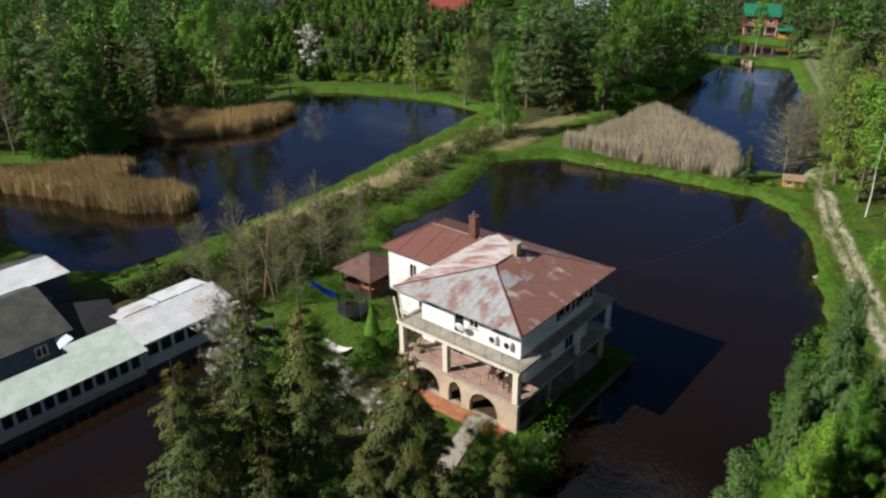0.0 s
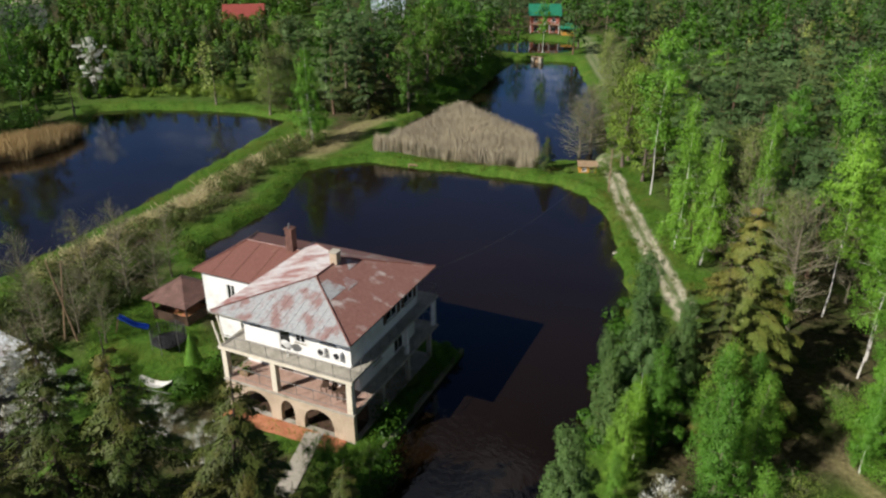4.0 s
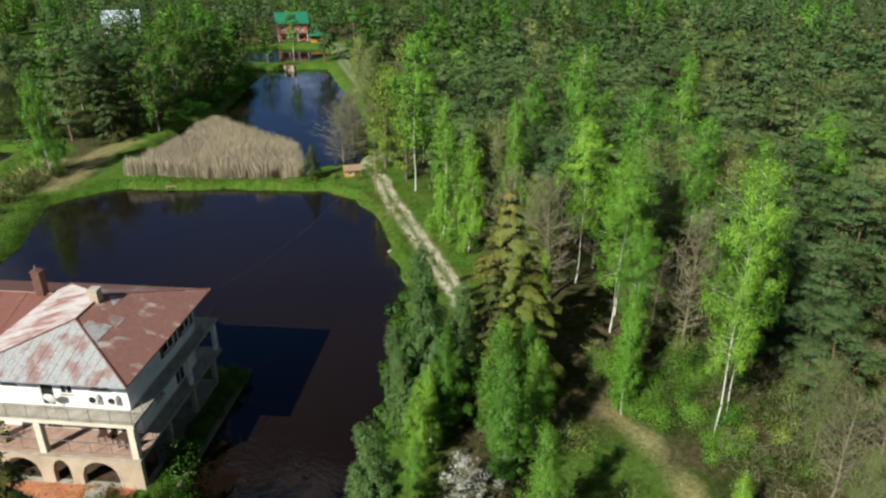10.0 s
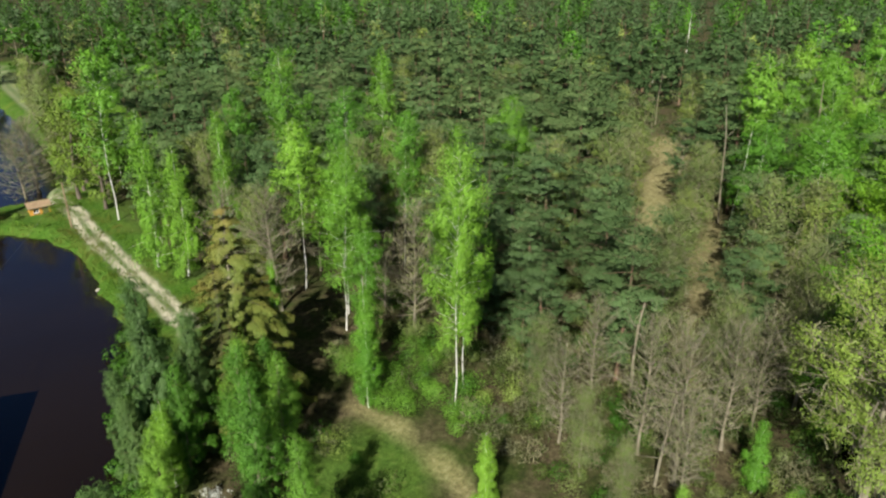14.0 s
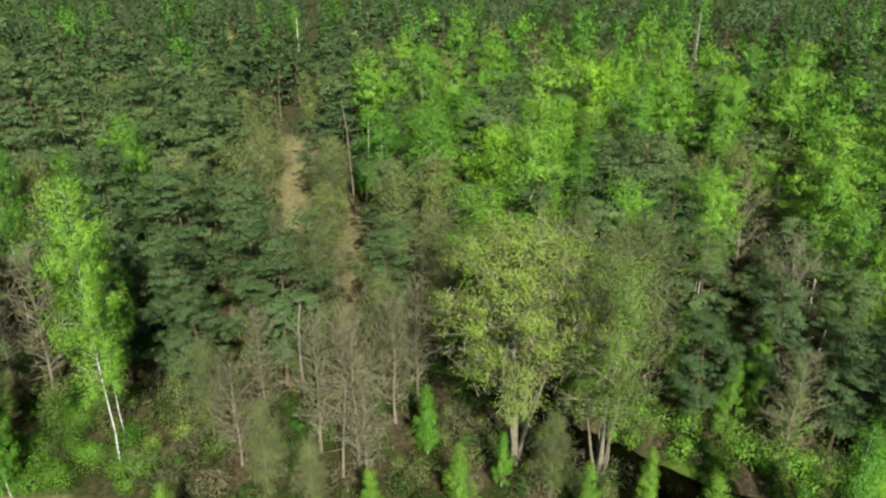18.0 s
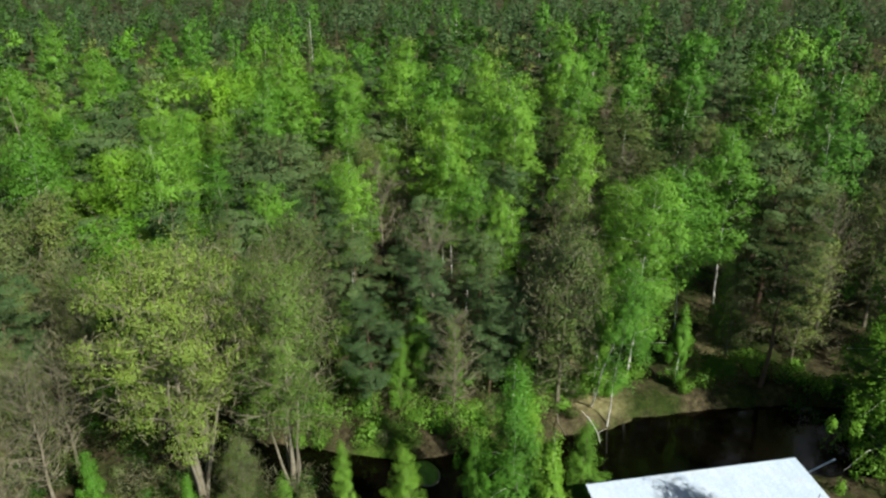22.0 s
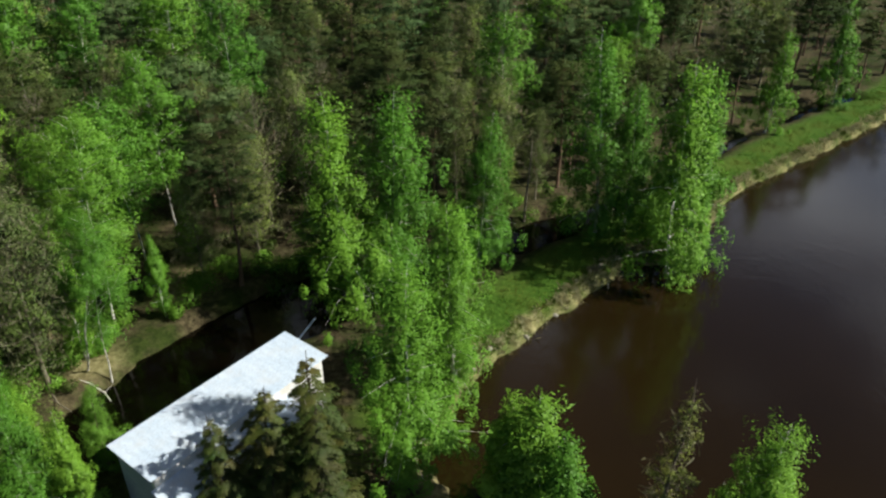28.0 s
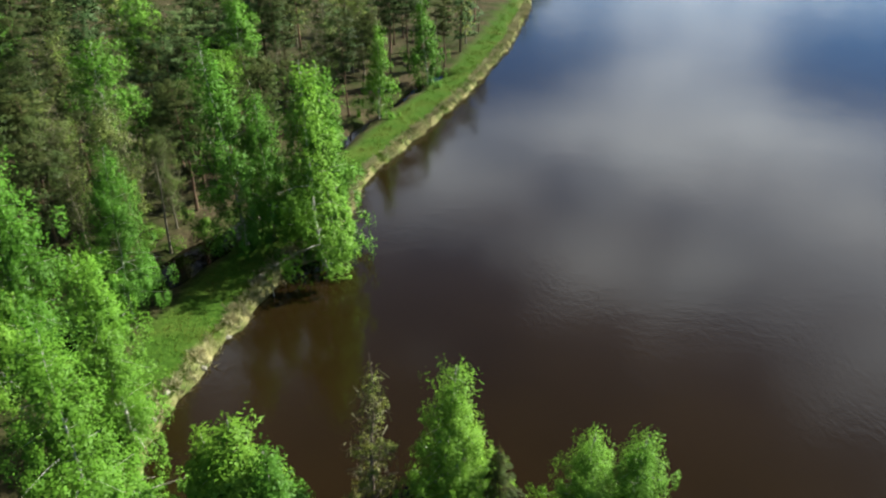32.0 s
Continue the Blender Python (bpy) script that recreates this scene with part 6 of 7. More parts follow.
for x, y, h in ((55.2, 87.6, 9.5), (57.8, 88.5, 10.5), (60.5, 93.0, 10)):
    plant("bare_tree", x, y, h, share=1.1, wide=1.7)
for x, y, h in ((-11.5, 47.5, 6.5), (-9.5, 45.5, 5.8), (-2.9, 40.5, 4.4), (-0.6, 38.0, 3.6), (20.4, 21.8, 5.6), (-11, 152.5, 10)):
    plant("blossom_tree", x, y, h)
for x, y, h in ((-39.8, 109.5, 14.6), (-51.2, 114.1, 13.6), (-46, 106, 11), (-58, 110, 13), (-33, 133, 12), (-63, 114, 14)):
    plant("broadleaf", x, y, h)
for x, y, h in ((-26.7, 132.9, 17.3), (-21.7, 136.5, 15.8), (-34, 147, 14)):
    plant("birch", x, y, h)
for x, y, h in ((27.5, 123, 17.5), (33, 126.5, 15), (37, 129, 16), (24, 132, 16)):
    plant("pine", x, y, h)
for x, y, h in ((47, 129, 16.5), (40, 119.5, 12), (52, 134, 14), (58, 142, 14)):
    plant("broadleaf", x, y, h)
for x, y, h in ((17.4, 128.5, 12), (42, 126, 11), (21.5, 130, 11)):
    plant("budding_tree", x, y, h, wide=1.3)
for x, y, h in ((24.4, 33.0, 7.4), (23.6, 31.4, 6.4), (28.4, 31.2, 10.0)):
    plant("pine_bank", x, y, h)
for x, y, h in ((22.4, 28.4, 6.5), (25.9, 29.9, 8.0), (29.4, 28.2, 8.6), (20.6, 26.2, 4.5)):
    plant("alder", x, y, h)
plant("spruce", 31.2, 31.0, 11.5, wide=1.3)
plant("pine_bank", 26.3, 32.4, 12.4)
plant("pine_bank", 15.6, 23.2, 10.0, wide=1.2)
plant("pine_bank", 27.6, 33.8, 9.0)
plant("birch_small", 24.4, 29.6, 6.5)
plant("spruce_gold", 33.0, 32.2, 15.6, wide=1.5, variants=1)
plant("spruce", 30.2, 29.0, 9.5, wide=1.1)
plant("spruce", 34.6, 34.6, 11.5, wide=1.1)
plant("pine_bank", 37.5, 33.5, 7.5)
for x, y, h in ((57.0, 79.5, 12.8), (56.0, 73.5, 10.5), (62, 84.5, 12), (67, 92, 11)):
    plant("willow", x, y, h)
for x, y, h, wide in ((54.4, 69.5, 19.4, 0.9), (58.6, 46.8, 20.2, 0.85), (49.7, 38.8, 15.4, 0.95), (58.1, 39.2, 17.2, 0.85), (44.9, 31.0, 16, 0.9), (47.5, 32.5, 14.5, 0.8),
                      (57.6, 32.6, 16, 0.75), (77.3, 46.4, 17.5, 0.7), (39.1, 17.9, 19.3, 0.66), (41.6, 18.4, 16.5, 0.66), (42.0, 27.0, 11, 0.8), (62, 56, 15, 0.7)):
    plant("birch", x, y, h, wide=wide)
for x, y, h, wide in ((46.8, 55.0, 16.2, 1.0), (46.9, 51.0, 13.3, 1.05), (52.6, 50.1, 15.6, 0.85)):
    plant("birch_full", x, y, h, wide=wide)
for x, y, h in ((39.4, 25.6, 8.6), (31.3, 12.0, 5.6), (36.6, 23.5, 6.5), (41.5, 35.5, 7)):
    plant("birch_small", x, y, h)
for x, y, h in ((49.6, 16.8, 12.4), (47.9, 8.7, 14.0), (45.3, 13.9, 10.0), (65.1, 20.9, 13.4), (77.4, 21.9, 17), (48.5, 20.5, 12.5), (53.5, 12.0, 13), (58.0, 18.0, 14.4), (73.5, 20.1, 17.0), (52, 26, 12.5), (56.5, 23.5, 13)):
    plant("pine", x, y, h)
for x, y, h in ((40.2, 5.3, 9.9), (43.3, 0.5, 9.5), (43.3, 4.0, 8.9), (37.0, 2.0, 7.4), (44.0, 9.5, 8.5), (46.5, -1.0, 9), (39.1, 10.2, 7.6)):
    plant("bare_tree", x, y, h)
for x, y, h in ((36.5, 8.0, 6.5), (47.5, 1.5, 9), (34.6, 5.0, 5), (41.5, 12.5, 7.5), (50.0, -3.5, 11), (46.5, -14.5, 11.5), (54, -3, 11), (35.5, -9.0, 6)):
    plant("budding_tree", x, y, h)
for x, y, h in ((84.4, 5.3, 18.5), (99.4, -3.6, 16.5), (104, -3.2, 15), (121, -7, 20), (71.1, -60.6, 21), (62.8, -62.4, 19.6), (93, 2, 15), (110, 2, 17)):
    plant("birch_tall", x, y, h)
for x, y, h in ((97.5, -49.8, 13.3), (75.5, -20, 14.3), (62.5, -45.8, 18), (58.9, -43.7, 18.2), (48.9, -43.5, 15.6)):
    plant("birch", x, y, h)
for x, y, h in ((50.9, -72.4, 22), (39.6, -64.3, 19.6), (32.6, -33.6, 12.6), (47.2, -34.3, 12), (64.9, -74.1, 20)):
    plant("birch", x, y, h)
for x, y, h in ((19.9, -46.2, 17.8), (18.3, -48.5, 17.8), (10.9, -31.2, 14.0), (9.9, -38.8, 13.4)):
    plant("birch_full", x, y, h, wide=1.6)
for x, y, h in ((11.9, -53.0, 13.6), (3.2, -62.6, 18.2), (0.8, -63.6, 14.0), (-3.3, -58.2, 19.2), (-4.4, -60.2, 17.5), (-14.2, -94.0, 12.2), (-24.2, -109, 14.5)):
    plant("birch_full", x, y, h, wide=1.3)
for x, y, h in ((36.6, -6.2, 4.2), (39.9, -1.7, 5.5), (33.0, -40.6, 6.8), (36.2, -49.2, 7.4), (35.2, -34.6, 9.8), (25.6, -23.2, 7.5), (29.5, -20.5, 6), ):
    plant("birch_small", x, y, h)
for x, y, h in ((3.4, -29.4, 10.2), (4.9, -30.4, 9.0), (2.2, -28.6, 8.4)):
    plant("birch_small", x, y, h, wide=1.5)
for x, y, h in ((87.5, -21.4, 16.6), (88.6, -32.2, 16.0), (77.3, -33.7, 14.0), (64, -8.0, 14.4), (82, -27, 14.5), (70, -14, 12.5), (95, -26, 15)):
    plant("maple", x, y, h)
plant("oak", 38.6, -7.2, 16.0, variants=2)
plant("oak", 43.5, -8.5, 14.5, variants=2)
plant("oak", 37.4, -12.4, 15.0, variants=2, wide=0.9)
plant("maple", 47.6, -6.4, 15.5)
for x, y, h in ((49.6, -22.1, 12), (52.5, -29.8, 11.6), (39.4, -28.2, 9.9), (80.9, 1.0, 12), (38.5, -29.4, 9.6), (39.5, -36.0, 10.8), (43.5, -25, 11), (41.8, -19.9, 9.5), (45, -31, 10.5), (23.5, -49.5, 9)):
    plant("pine", x, y, h)
for x, y, h, wide in ((16.6, -26.2, 9.0, 1.7), (14.6, -27.6, 10.2, 1.7), (18.6, -24.6, 7.8, 1.4), (13.4, -25.2, 8.5, 1.6), (-9.4, -28.2, 7.2, 1.3), (-1.6, -26.0, 6.2, 1.3)):
    plant("spruce", x, y, h, wide=wide)
plant("birch_full", 27.4, -22.2, 11.0, wide=1.3)
plant("birch_full", 29.4, -24.4, 8.0, wide=1.5)
plant("alder", 27.2, -26.6, 6.0, wide=1.2)
plant("alder", 31.2, -17.0, 5.5, wide=1.2)
for x, y, h in ((-48, 118, 13), (-42, 124, 15), (-55, 120, 14), (-36, 131, 14), (-60, 124, 15), (-30, 142, 15), (-44, 134, 16)):
    plant("spruce", x, y, h, wide=1.2)
for x, y, h in ((-4, 152, 4), (2, 149, 3.6), (8, 145.5, 4), (13, 141, 3.6), (17, 138, 4), (-9, 152, 4.4), (6, 152, 4.6), (-14, 152, 5), (20, 146, 5)):
    plant("willow", x, y, h)
mr_ = random.Random(12)
for k in range(70):
    y = mr_.uniform(158, 232)
    x = mr_.uniform(-26, 30 + (y - 158) * 0.27)
    kind = mr_.choice(("spruce", "pine", "pine", "bare_tree", "broadleaf", "spruce", "budding_tree"))
    plant(kind, x, y, mr_.uniform(4.5, 8) * (0.85 if y > 205 else 1.0), wide=1.3)
for x, y, h in ((66.5, 95, 10), (70, 101, 10.5), (74.5, 108.5, 11), (79, 117, 11), (63.5, 91.0, 9), (84, 126, 10), (72.5, 104.5, 9)):
    plant("budding_tree", x, y, h, wide=1.25)
for x, y, h in ((59.6, 82.0, 11), (58.6, 76.0, 9)):
    plant("willow", x, y, h)
for x, y, h in ((-6.7, -29.8, 11.3), (-7.6, -28.8, 9.6), (-11.8, -24.6, 9.2), (-14.1, -24.4, 9.4)):
    plant("birch_full", x, y, h, wide=1.5)
plant("snag", -2.5, -29.6, 12.3, variants=1, wide=1.15)
for x, y, h in ((53.8, -65.5, 11), (57, -68, 10), (47, -58, 9), (33.5, -53, 9.5), (27, -57, 9)):
    plant("bare_tree", x, y, h)

# ---- the mixed forest round the ponds ----
fr = random.Random(21)
taken = [(o.matrix_basis.translation.x, o.matrix_basis.translation.y) for o in scene.objects if o.parent is None and o.get("category", "").endswith("tree")]
# low scrub and open ground beyond the west pond, and the view to the far houses
MEADOW = [(-32, 138), (12, 138), (24, 133), (34, 158), (52, 230), (72, 330), (-30, 360), (-26, 240), (-34, 175)]
STRIP = [(33.5, -16), (30, -25), (27.5, -32), (24, -40), (19, -47.5), (13.8, -54), (7.8, -59), (3, -66), (-13, -94), (-31, -114), (-40, -120), (-10, -60), (9, -36), (9, -22), (25, -14)]
HALLS = [(47, 84, 7), (50, 94, 9), (52, 104, 6), (-14, 52, 16), (9, 45, 12), (20, -30, 7), (104, 190, 9), (110, 186, 5), (51, 78, 4)]


def in_view(x, y, lo=-36, hi=236):
    """Whether a bearing (clockwise from ahead) is ever looked at."""
    b = math.degrees(math.atan2(x, y)) % 360
    return (b - lo) % 360 < (hi - lo)


def open_ground(px, py, edge=1.2):
    """Where no tree may stand: water, tracks, dykes, lawn, buildings."""
    px, py = np.asarray(px, float), np.asarray(py, float)
    bad = (pond_depth(px, py) > -edge) | (along(px, py, TRACK) < 3.2) | (along(px, py, TRACK_FAR) < 3.5) | (along(px, py, CLEARING) < 2.2)
    bad |= (along(px, py, DYKE_TOP) < 5) | (along(px, py, DYKE_SOUTH) < 3.5) | (inside(px, py, LAWN) > -1.5)
    bad |= (px < 47) & (px > -40) & (py > 15) & (py < 106) & (px < 22 + 0.0 * py + np.where(py > 55, 25, 0))
    bad |= (inside(px, py, STRIP) > 0) | ((along(px, py, TRACK) < 6.5) & (py > 33)) | ((px > 22) & (px < 44) & (py > 32) & (py < 56))
    bad |= ((np.abs(py - 0.073 * px) < 2.2) & (px > 50) & (px < 88)) | ((np.abs(py - 0.165 * px) < 2.2) & (px > 74) & (px < 118))
    bad |= (inside(px, py, MEADOW) > 0) | ((px > 12) & (px < 40) & (py > 94) & (py < 120)) | (inside(px, py, POND_FAR) > -3.0)
    for a, b, c in HALLS:
        bad |= (px - a) ** 2 + (py - b) ** 2 < c * c
    return bad


def mixture(x, y):
    """Which kinds grow where."""
    if y < -46 and x < 62:
        return fr.choices(("pine_tall", "bare_tree", "birch", "budding_tree", "pine"), (54, 12, 3, 17, 14))[0]
    if abs(y - 0.165 * x) < 6 and 46 < x < 128:
        return fr.choices(("bare_tree", "budding_tree", "pine"), (45, 50, 5))[0]
    if 32 < x < 52 and 24 < y < 50:
        return fr.choices(("bare_tree", "budding_tree"), (70, 30))[0]
    if x > 60 and -60 < y < 5:
        return fr.choices(("birch", "birch_tall", "maple", "pine", "bare_tree", "budding_tree"), (18, 12, 7, 38, 8, 17))[0]
    if x > 45 and 5 <= y < 100:
        return fr.choices(("pine", "birch", "bare_tree", "budding_tree"), (76, 3, 5, 16))[0]
    if x > 30 and -50 < y < 5:
        return fr.choices(("pine", "bare_tree", "birch", "birch_small", "budding_tree"), (70, 5, 8, 4, 9))[0]
    return fr.choices(("broadleaf", "birch", "pine", "spruce", "bare_tree", "willow", "budding_tree", "alder"), (30, 6, 16, 8, 16, 8, 12, 4))[0]


grid = {}
for x, y in taken:
    grid.setdefault((int(x // 7), int(y // 7)), []).append((x, y))
placed = 0
nr = np.random.RandomState(77)
cand = np.stack([nr.uniform(-80, 170, 30000), nr.uniform(-150, 175, 30000)], -1)
cand = cand[~open_ground(cand[:, 0], cand[:, 1])]
forest = []
for x, y in cand.tolist():
    d = math.hypot(x, y)
    if d < 40 or d > 205 or not in_view(x, y) or placed >= 2600:
        continue
    cell = (int(x // 7), int(y // 7))
    near = [p for i in (-1, 0, 1) for j in (-1, 0, 1) for p in grid.get((cell[0] + i, cell[1] + j), ())]
    if 24 < x < 47 and -5 < y < 34:
        continue
    lane = abs(y - 0.165 * x) < 6 and 46 < x < 128
    gap = (3.2 if d < 85 else 3.8 if d < 120 else 4.8 if d < 165 else 5.8) + (0.4 if y < -46 else 0) + (0.9 if lane else 0)
    if any((x - a) ** 2 + (y - b) ** 2 < gap * gap for a, b in near):
        continue
    kind = mixture(x, y)
    if kind == "pine" and any((x - a) ** 2 + (y - b) ** 2 < 17 for a, b in near):
        continue
    lo, hi = {"budding_tree": (8, 13.5), "pine": (10, 16.5), "pine_tall": (11, 16), "birch": (12, 17), "birch_tall": (13, 18), "bare_tree": (7, 12), "maple": (9, 14), "broadleaf": (8, 13), "birch_small": (6, 9),
              "willow": (8, 11), "alder": (8, 13), "spruce": (9, 14)}[kind]
    forest.append((d, kind, x, y, fr.uniform(lo, hi) * (0.9 if lane else 1.0), fr.uniform(0.95, 1.3) * (1.2 if x < 48 and y > 100 else 1.0)))
    grid.setdefault(cell, []).append((x, y))
    taken.append((x, y))
    placed += 1

# the nearer ones are trees of their own, those behind them woods of one kind each
singles, beyond = {}, {}
for d, kind, x, y, h, wide in sorted(forest):
    sort = {"pine_tall": "pine", "birch_small": "birch", "birch_tall": "birch", "broadleaf": "budding_tree"}.get(kind, kind)
    singles[sort] = singles.get(sort, 0) + 1
    if d < 122 and singles[sort] <= (235 if sort == "pine" else 190):
        plant(kind, x, y, h, wide=wide)
    else:
        beyond.setdefault(kind, []).append((x, y, h, wide))


def far_trees(name, kind, spots, label):
    """Many trees of one kind behind the near ones, as one body."""
    r = np.random.RandomState(len(spots))
    stems, vs, qs, ns, at = [], [], [], [], 0
    made = {}
    for x, y, h, wide in spots:
        d = math.hypot(x, y)
        key = (r.randint(4), 0.10 if d < 150 else 0.06 if d < 210 else 0.04)
        if key not in made:
            made[key] = grow_tree(kind, key[0] * 7 + 3, key[1], raw=True)
        (tv, tq), v, q, nn = made[key]
        a = r.uniform(0, math.tau)
        spin = np.array([[math.cos(a), -math.sin(a), 0], [math.sin(a), math.cos(a), 0], [0, 0, 1]])
        size = np.array([wide, wide, 1.0]) * h / KINDS[kind]["h"]
        foot = np.array([x, y, stand(x, y) - 0.1])
        stems.append(((tv * size) @ spin.T + foot, tq))
        vs.append((v * size) @ spin.T + foot)
        qs.append(q + at)
        ns.append(nn @ spin.T)
        at += len(v)
    leaf = M_TWIG if kind == "bare_tree" else LEAFS[KINDS[kind]["leaf"]]
    o = tagged(new(name, array_mesh(name, np.concatenate(vs), np.concatenate(qs), leaf, normals=np.concatenate(ns))), label, "forest", kind="stuff")
    tv, tq = join(stems)
    new("stems", array_mesh("stems", tv, tq, BARKS[KINDS[kind]["bark"]], smooth=True)).parent = o
    return o


for kind, name, label in (("pine", "pine_forest", "dense dark pine forest with layered crowns"), ("pine_tall", "tall_pine_forest", "old pines with bare trunks, standing close"),
                          ("birch", "birch_forest", "fresh green birches scattered through the forest"), ("birch_tall", "tall_birch_forest", "tall birches with bare white trunks, far off"), ("maple", "maple_woods", "bright green leafy crowns among the pines"),
                          ("budding_tree", "budding_woods", "olive-green trees just coming into leaf"), ("bare_tree", "bare_forest", "leafless grey-brown woodland"),
                          ("broadleaf", "leafy_forest", "leafy deciduous woodland in spring green"), ("spruce", "spruce_forest", "dark pointed spruces among leafy trees"), ("alder", "alder_woods", "upright alders in mid-green leaf")):
    if beyond.get(kind):
        far_trees(name, kind, beyond[kind], label)


# ---- far woods, one body for each kind ----
def woods(name, spots, colour, cone, label, size, count, bark, low=0.5):
    r = np.random.RandomState(len(name))
    s = np.asarray(spots)
    n = len(s)
    d = np.hypot(s[:, 0], s[:, 1])
    z = ground_height(s[:, 0], s[:, 1])
    per = np.clip(count * (130 / d) ** 1.1, 50, count).astype(int)
    tree = np.repeat(np.arange(n), per)
    m = len(tree)
    a = r.normal(size=(m, 3))
    a /= np.linalg.norm(a, axis=1)[:, None]
    rad = r.uniform(0.25, 1, m) ** 0.4
    h = s[tree, 2]
    lump = 1 + 0.35 * np.sin(np.arctan2(a[:, 1], a[:, 0]) * 3 + tree * 1.7) * np.cos(a[:, 2] * 4 + tree)
    w = h * (0.24 if not cone else 0.2)
    up = a[:, 2] * rad * (1.0 - low) * (0.95 if cone else 0.88)
    taper = np.clip(1.15 - (up + 0.3) * (0.9 if cone else 0.5), 0.12, 1.2)
    c = np.stack([s[tree, 0] + a[:, 0] * rad * w * lump * taper, s[tree, 1] + a[:, 1] * rad * w * lump * taper, z[tree] + h * (low + up)], -1)
    grow_far = (d[tree] / 130) ** 0.55
    v, q, nn = leaves(r, c, 1.0, 1.5, 0.15, 0.2, a, 0.6, 0.2)
    v = (v.reshape(-1, 3, 3) - c[:, None]) * (size * grow_far)[:, None, None] + c[:, None]
    o = tagged(new(name, array_mesh(name, v.reshape(-1, 3), q, colour, normals=nn)), label, "forest", kind="stuff")
    stems = []
    for (x, y, hh), zz in zip(s[d < 215], z[d < 215]):
        stems.append(tube([(x, y, zz - 0.1), (x + r.normal() * 0.2, y + r.normal() * 0.2, zz + hh * 0.85)], [0.16, 0.04], 4))
    if stems:
        sv, sq = join(stems)
        st = new("stems", array_mesh("stems", sv, sq, bark))
        st.parent = o
    return o


sets = {"pine": [], "birch": [], "broad": []}
for ring0, ring1, gap, tot in ((200, 290, 6.2, 1300), (290, 520, 11, 1700)):
    cells = {}
    dd, bb = np.sqrt(nr.uniform(ring0 ** 2, ring1 ** 2, tot * 12)), np.radians(nr.uniform(-38, 238, tot * 12))
    cx, cy = dd * np.sin(bb), dd * np.cos(bb)
    ok = ~open_ground(cx, cy, 2.0)
    for x, y, d in zip(cx[ok].tolist(), cy[ok].tolist(), dd[ok].tolist()):
        key = (int(x // gap), int(y // gap))
        if key in cells or len(cells) >= tot:
            continue
        cells[key] = 1
        grp = fr.choices(("pine", "birch", "broad"), (70, 12, 18) if x > 0 and y < 120 else (45, 10, 45))[0]
        sets[grp].append((x, y, fr.uniform(9, 15) * (1.1 if grp == "birch" else 1)))
woods("distant_pine_forest", sets["pine"], L_PINE, False, "dense dark pine forest stretching into the distance", 0.30, 560, M_BARKP, 0.6)
woods("distant_birches", sets["birch"], L_BIRCH, True, "fresh green birches far off in the forest", 0.30, 560, M_BIRCH)
woods("distant_woodland", sets["broad"], L_BROAD, False, "leafy deciduous woodland far off", 0.33, 480, M_BARK)


# low mixed scrub beyond the west pond, up to the far houses
scrub = {"scrub_pines": [], "scrub_woods": []}
for k in range(900):
    y = fr.uniform(150, 350)
    x = fr.uniform(-30, 16 + (y - 140) * 0.30)
    if inside(np.array([x]), np.array([y]), MEADOW)[0] < 1 or math.hypot(x - 25, y - 231) < 9 or math.hypot(x - 70, y - 236) < 8 or 300 < y < 316:
        continue
    low = (y - 140) / 14 if y < 190 else 5.5
    scrub["scrub_pines" if fr.random() < 0.4 else "scrub_woods"].append((x, y, min(8.0, 3.0 + low * fr.uniform(0.5, 1.1))))
woods("scrub_pines", scrub["scrub_pines"], L_SPRUCE, True, "young dark conifers in the scrub beyond the pond", 0.3, 420, M_BARKP, 0.5)
woods("scrub_woods", scrub["scrub_woods"], L_BROAD, False, "low leafy scrub beyond the pond", 0.32, 420, M_BARK, 0.5)


# ---- undergrowth, reeds and grass ----
def tufts(name, spots, high, wide, per, mat, label, category, lean=0.25, seed=1, wet_ok=False):
    """Blades standing in clumps at the spots (x, y)."""
    r = np.random.RandomState(seed)
    s = np.asarray(spots)
    if wet_ok is False:
        s = s[ground_height(s[:, 0], s[:, 1]) > 0.05]
    base = np.repeat(s, per, 0)
    m = len(base)
    off = r.normal(size=(m, 2)) * wide
    x, y = base[:, 0] + off[:, 0], base[:, 1] + off[:, 1]
    z = np.maximum(ground_height(x, y), -0.15)
    h = high * r.uniform(0.55, 1.15, m)
    dx, dy = r.normal(size=m) * lean * h, r.normal(size=m) * lean * h
    an = r.uniform(0, math.tau, m)
    hw = np.maximum(0.016, h * 0.012)
    ax, ay = np.cos(an) * hw, np.sin(an) * hw
    v = np.stack([np.stack([x - ax, y - ay, z - 0.05], -1), np.stack([x + ax, y + ay, z - 0.05], -1),
                  np.stack([x + dx * 0.5 + ax, y + dy * 0.5 + ay, z + h * 0.65], -1), np.stack([x + dx, y + dy, z + h], -1)], 1)
    return tagged(new(name, array_mesh(name, v.reshape(-1, 3), np.arange(4 * m).reshape(m, 4), mat)), label, category, kind="stuff")


def fill(poly, count, seed):
    r = np.random.RandomState(seed)
    p = np.asarray(poly, float)
    lo, hi = p.min(0), p.max(0)
    q = lo + r.uniform(size=(count * 6, 2)) * (hi - lo)
    d = inside(q[:, 0], q[:, 1], poly) + 0.9 * wave(q[:, 0], q[:, 1], 4, 31)
    return q[d > 0][:count]


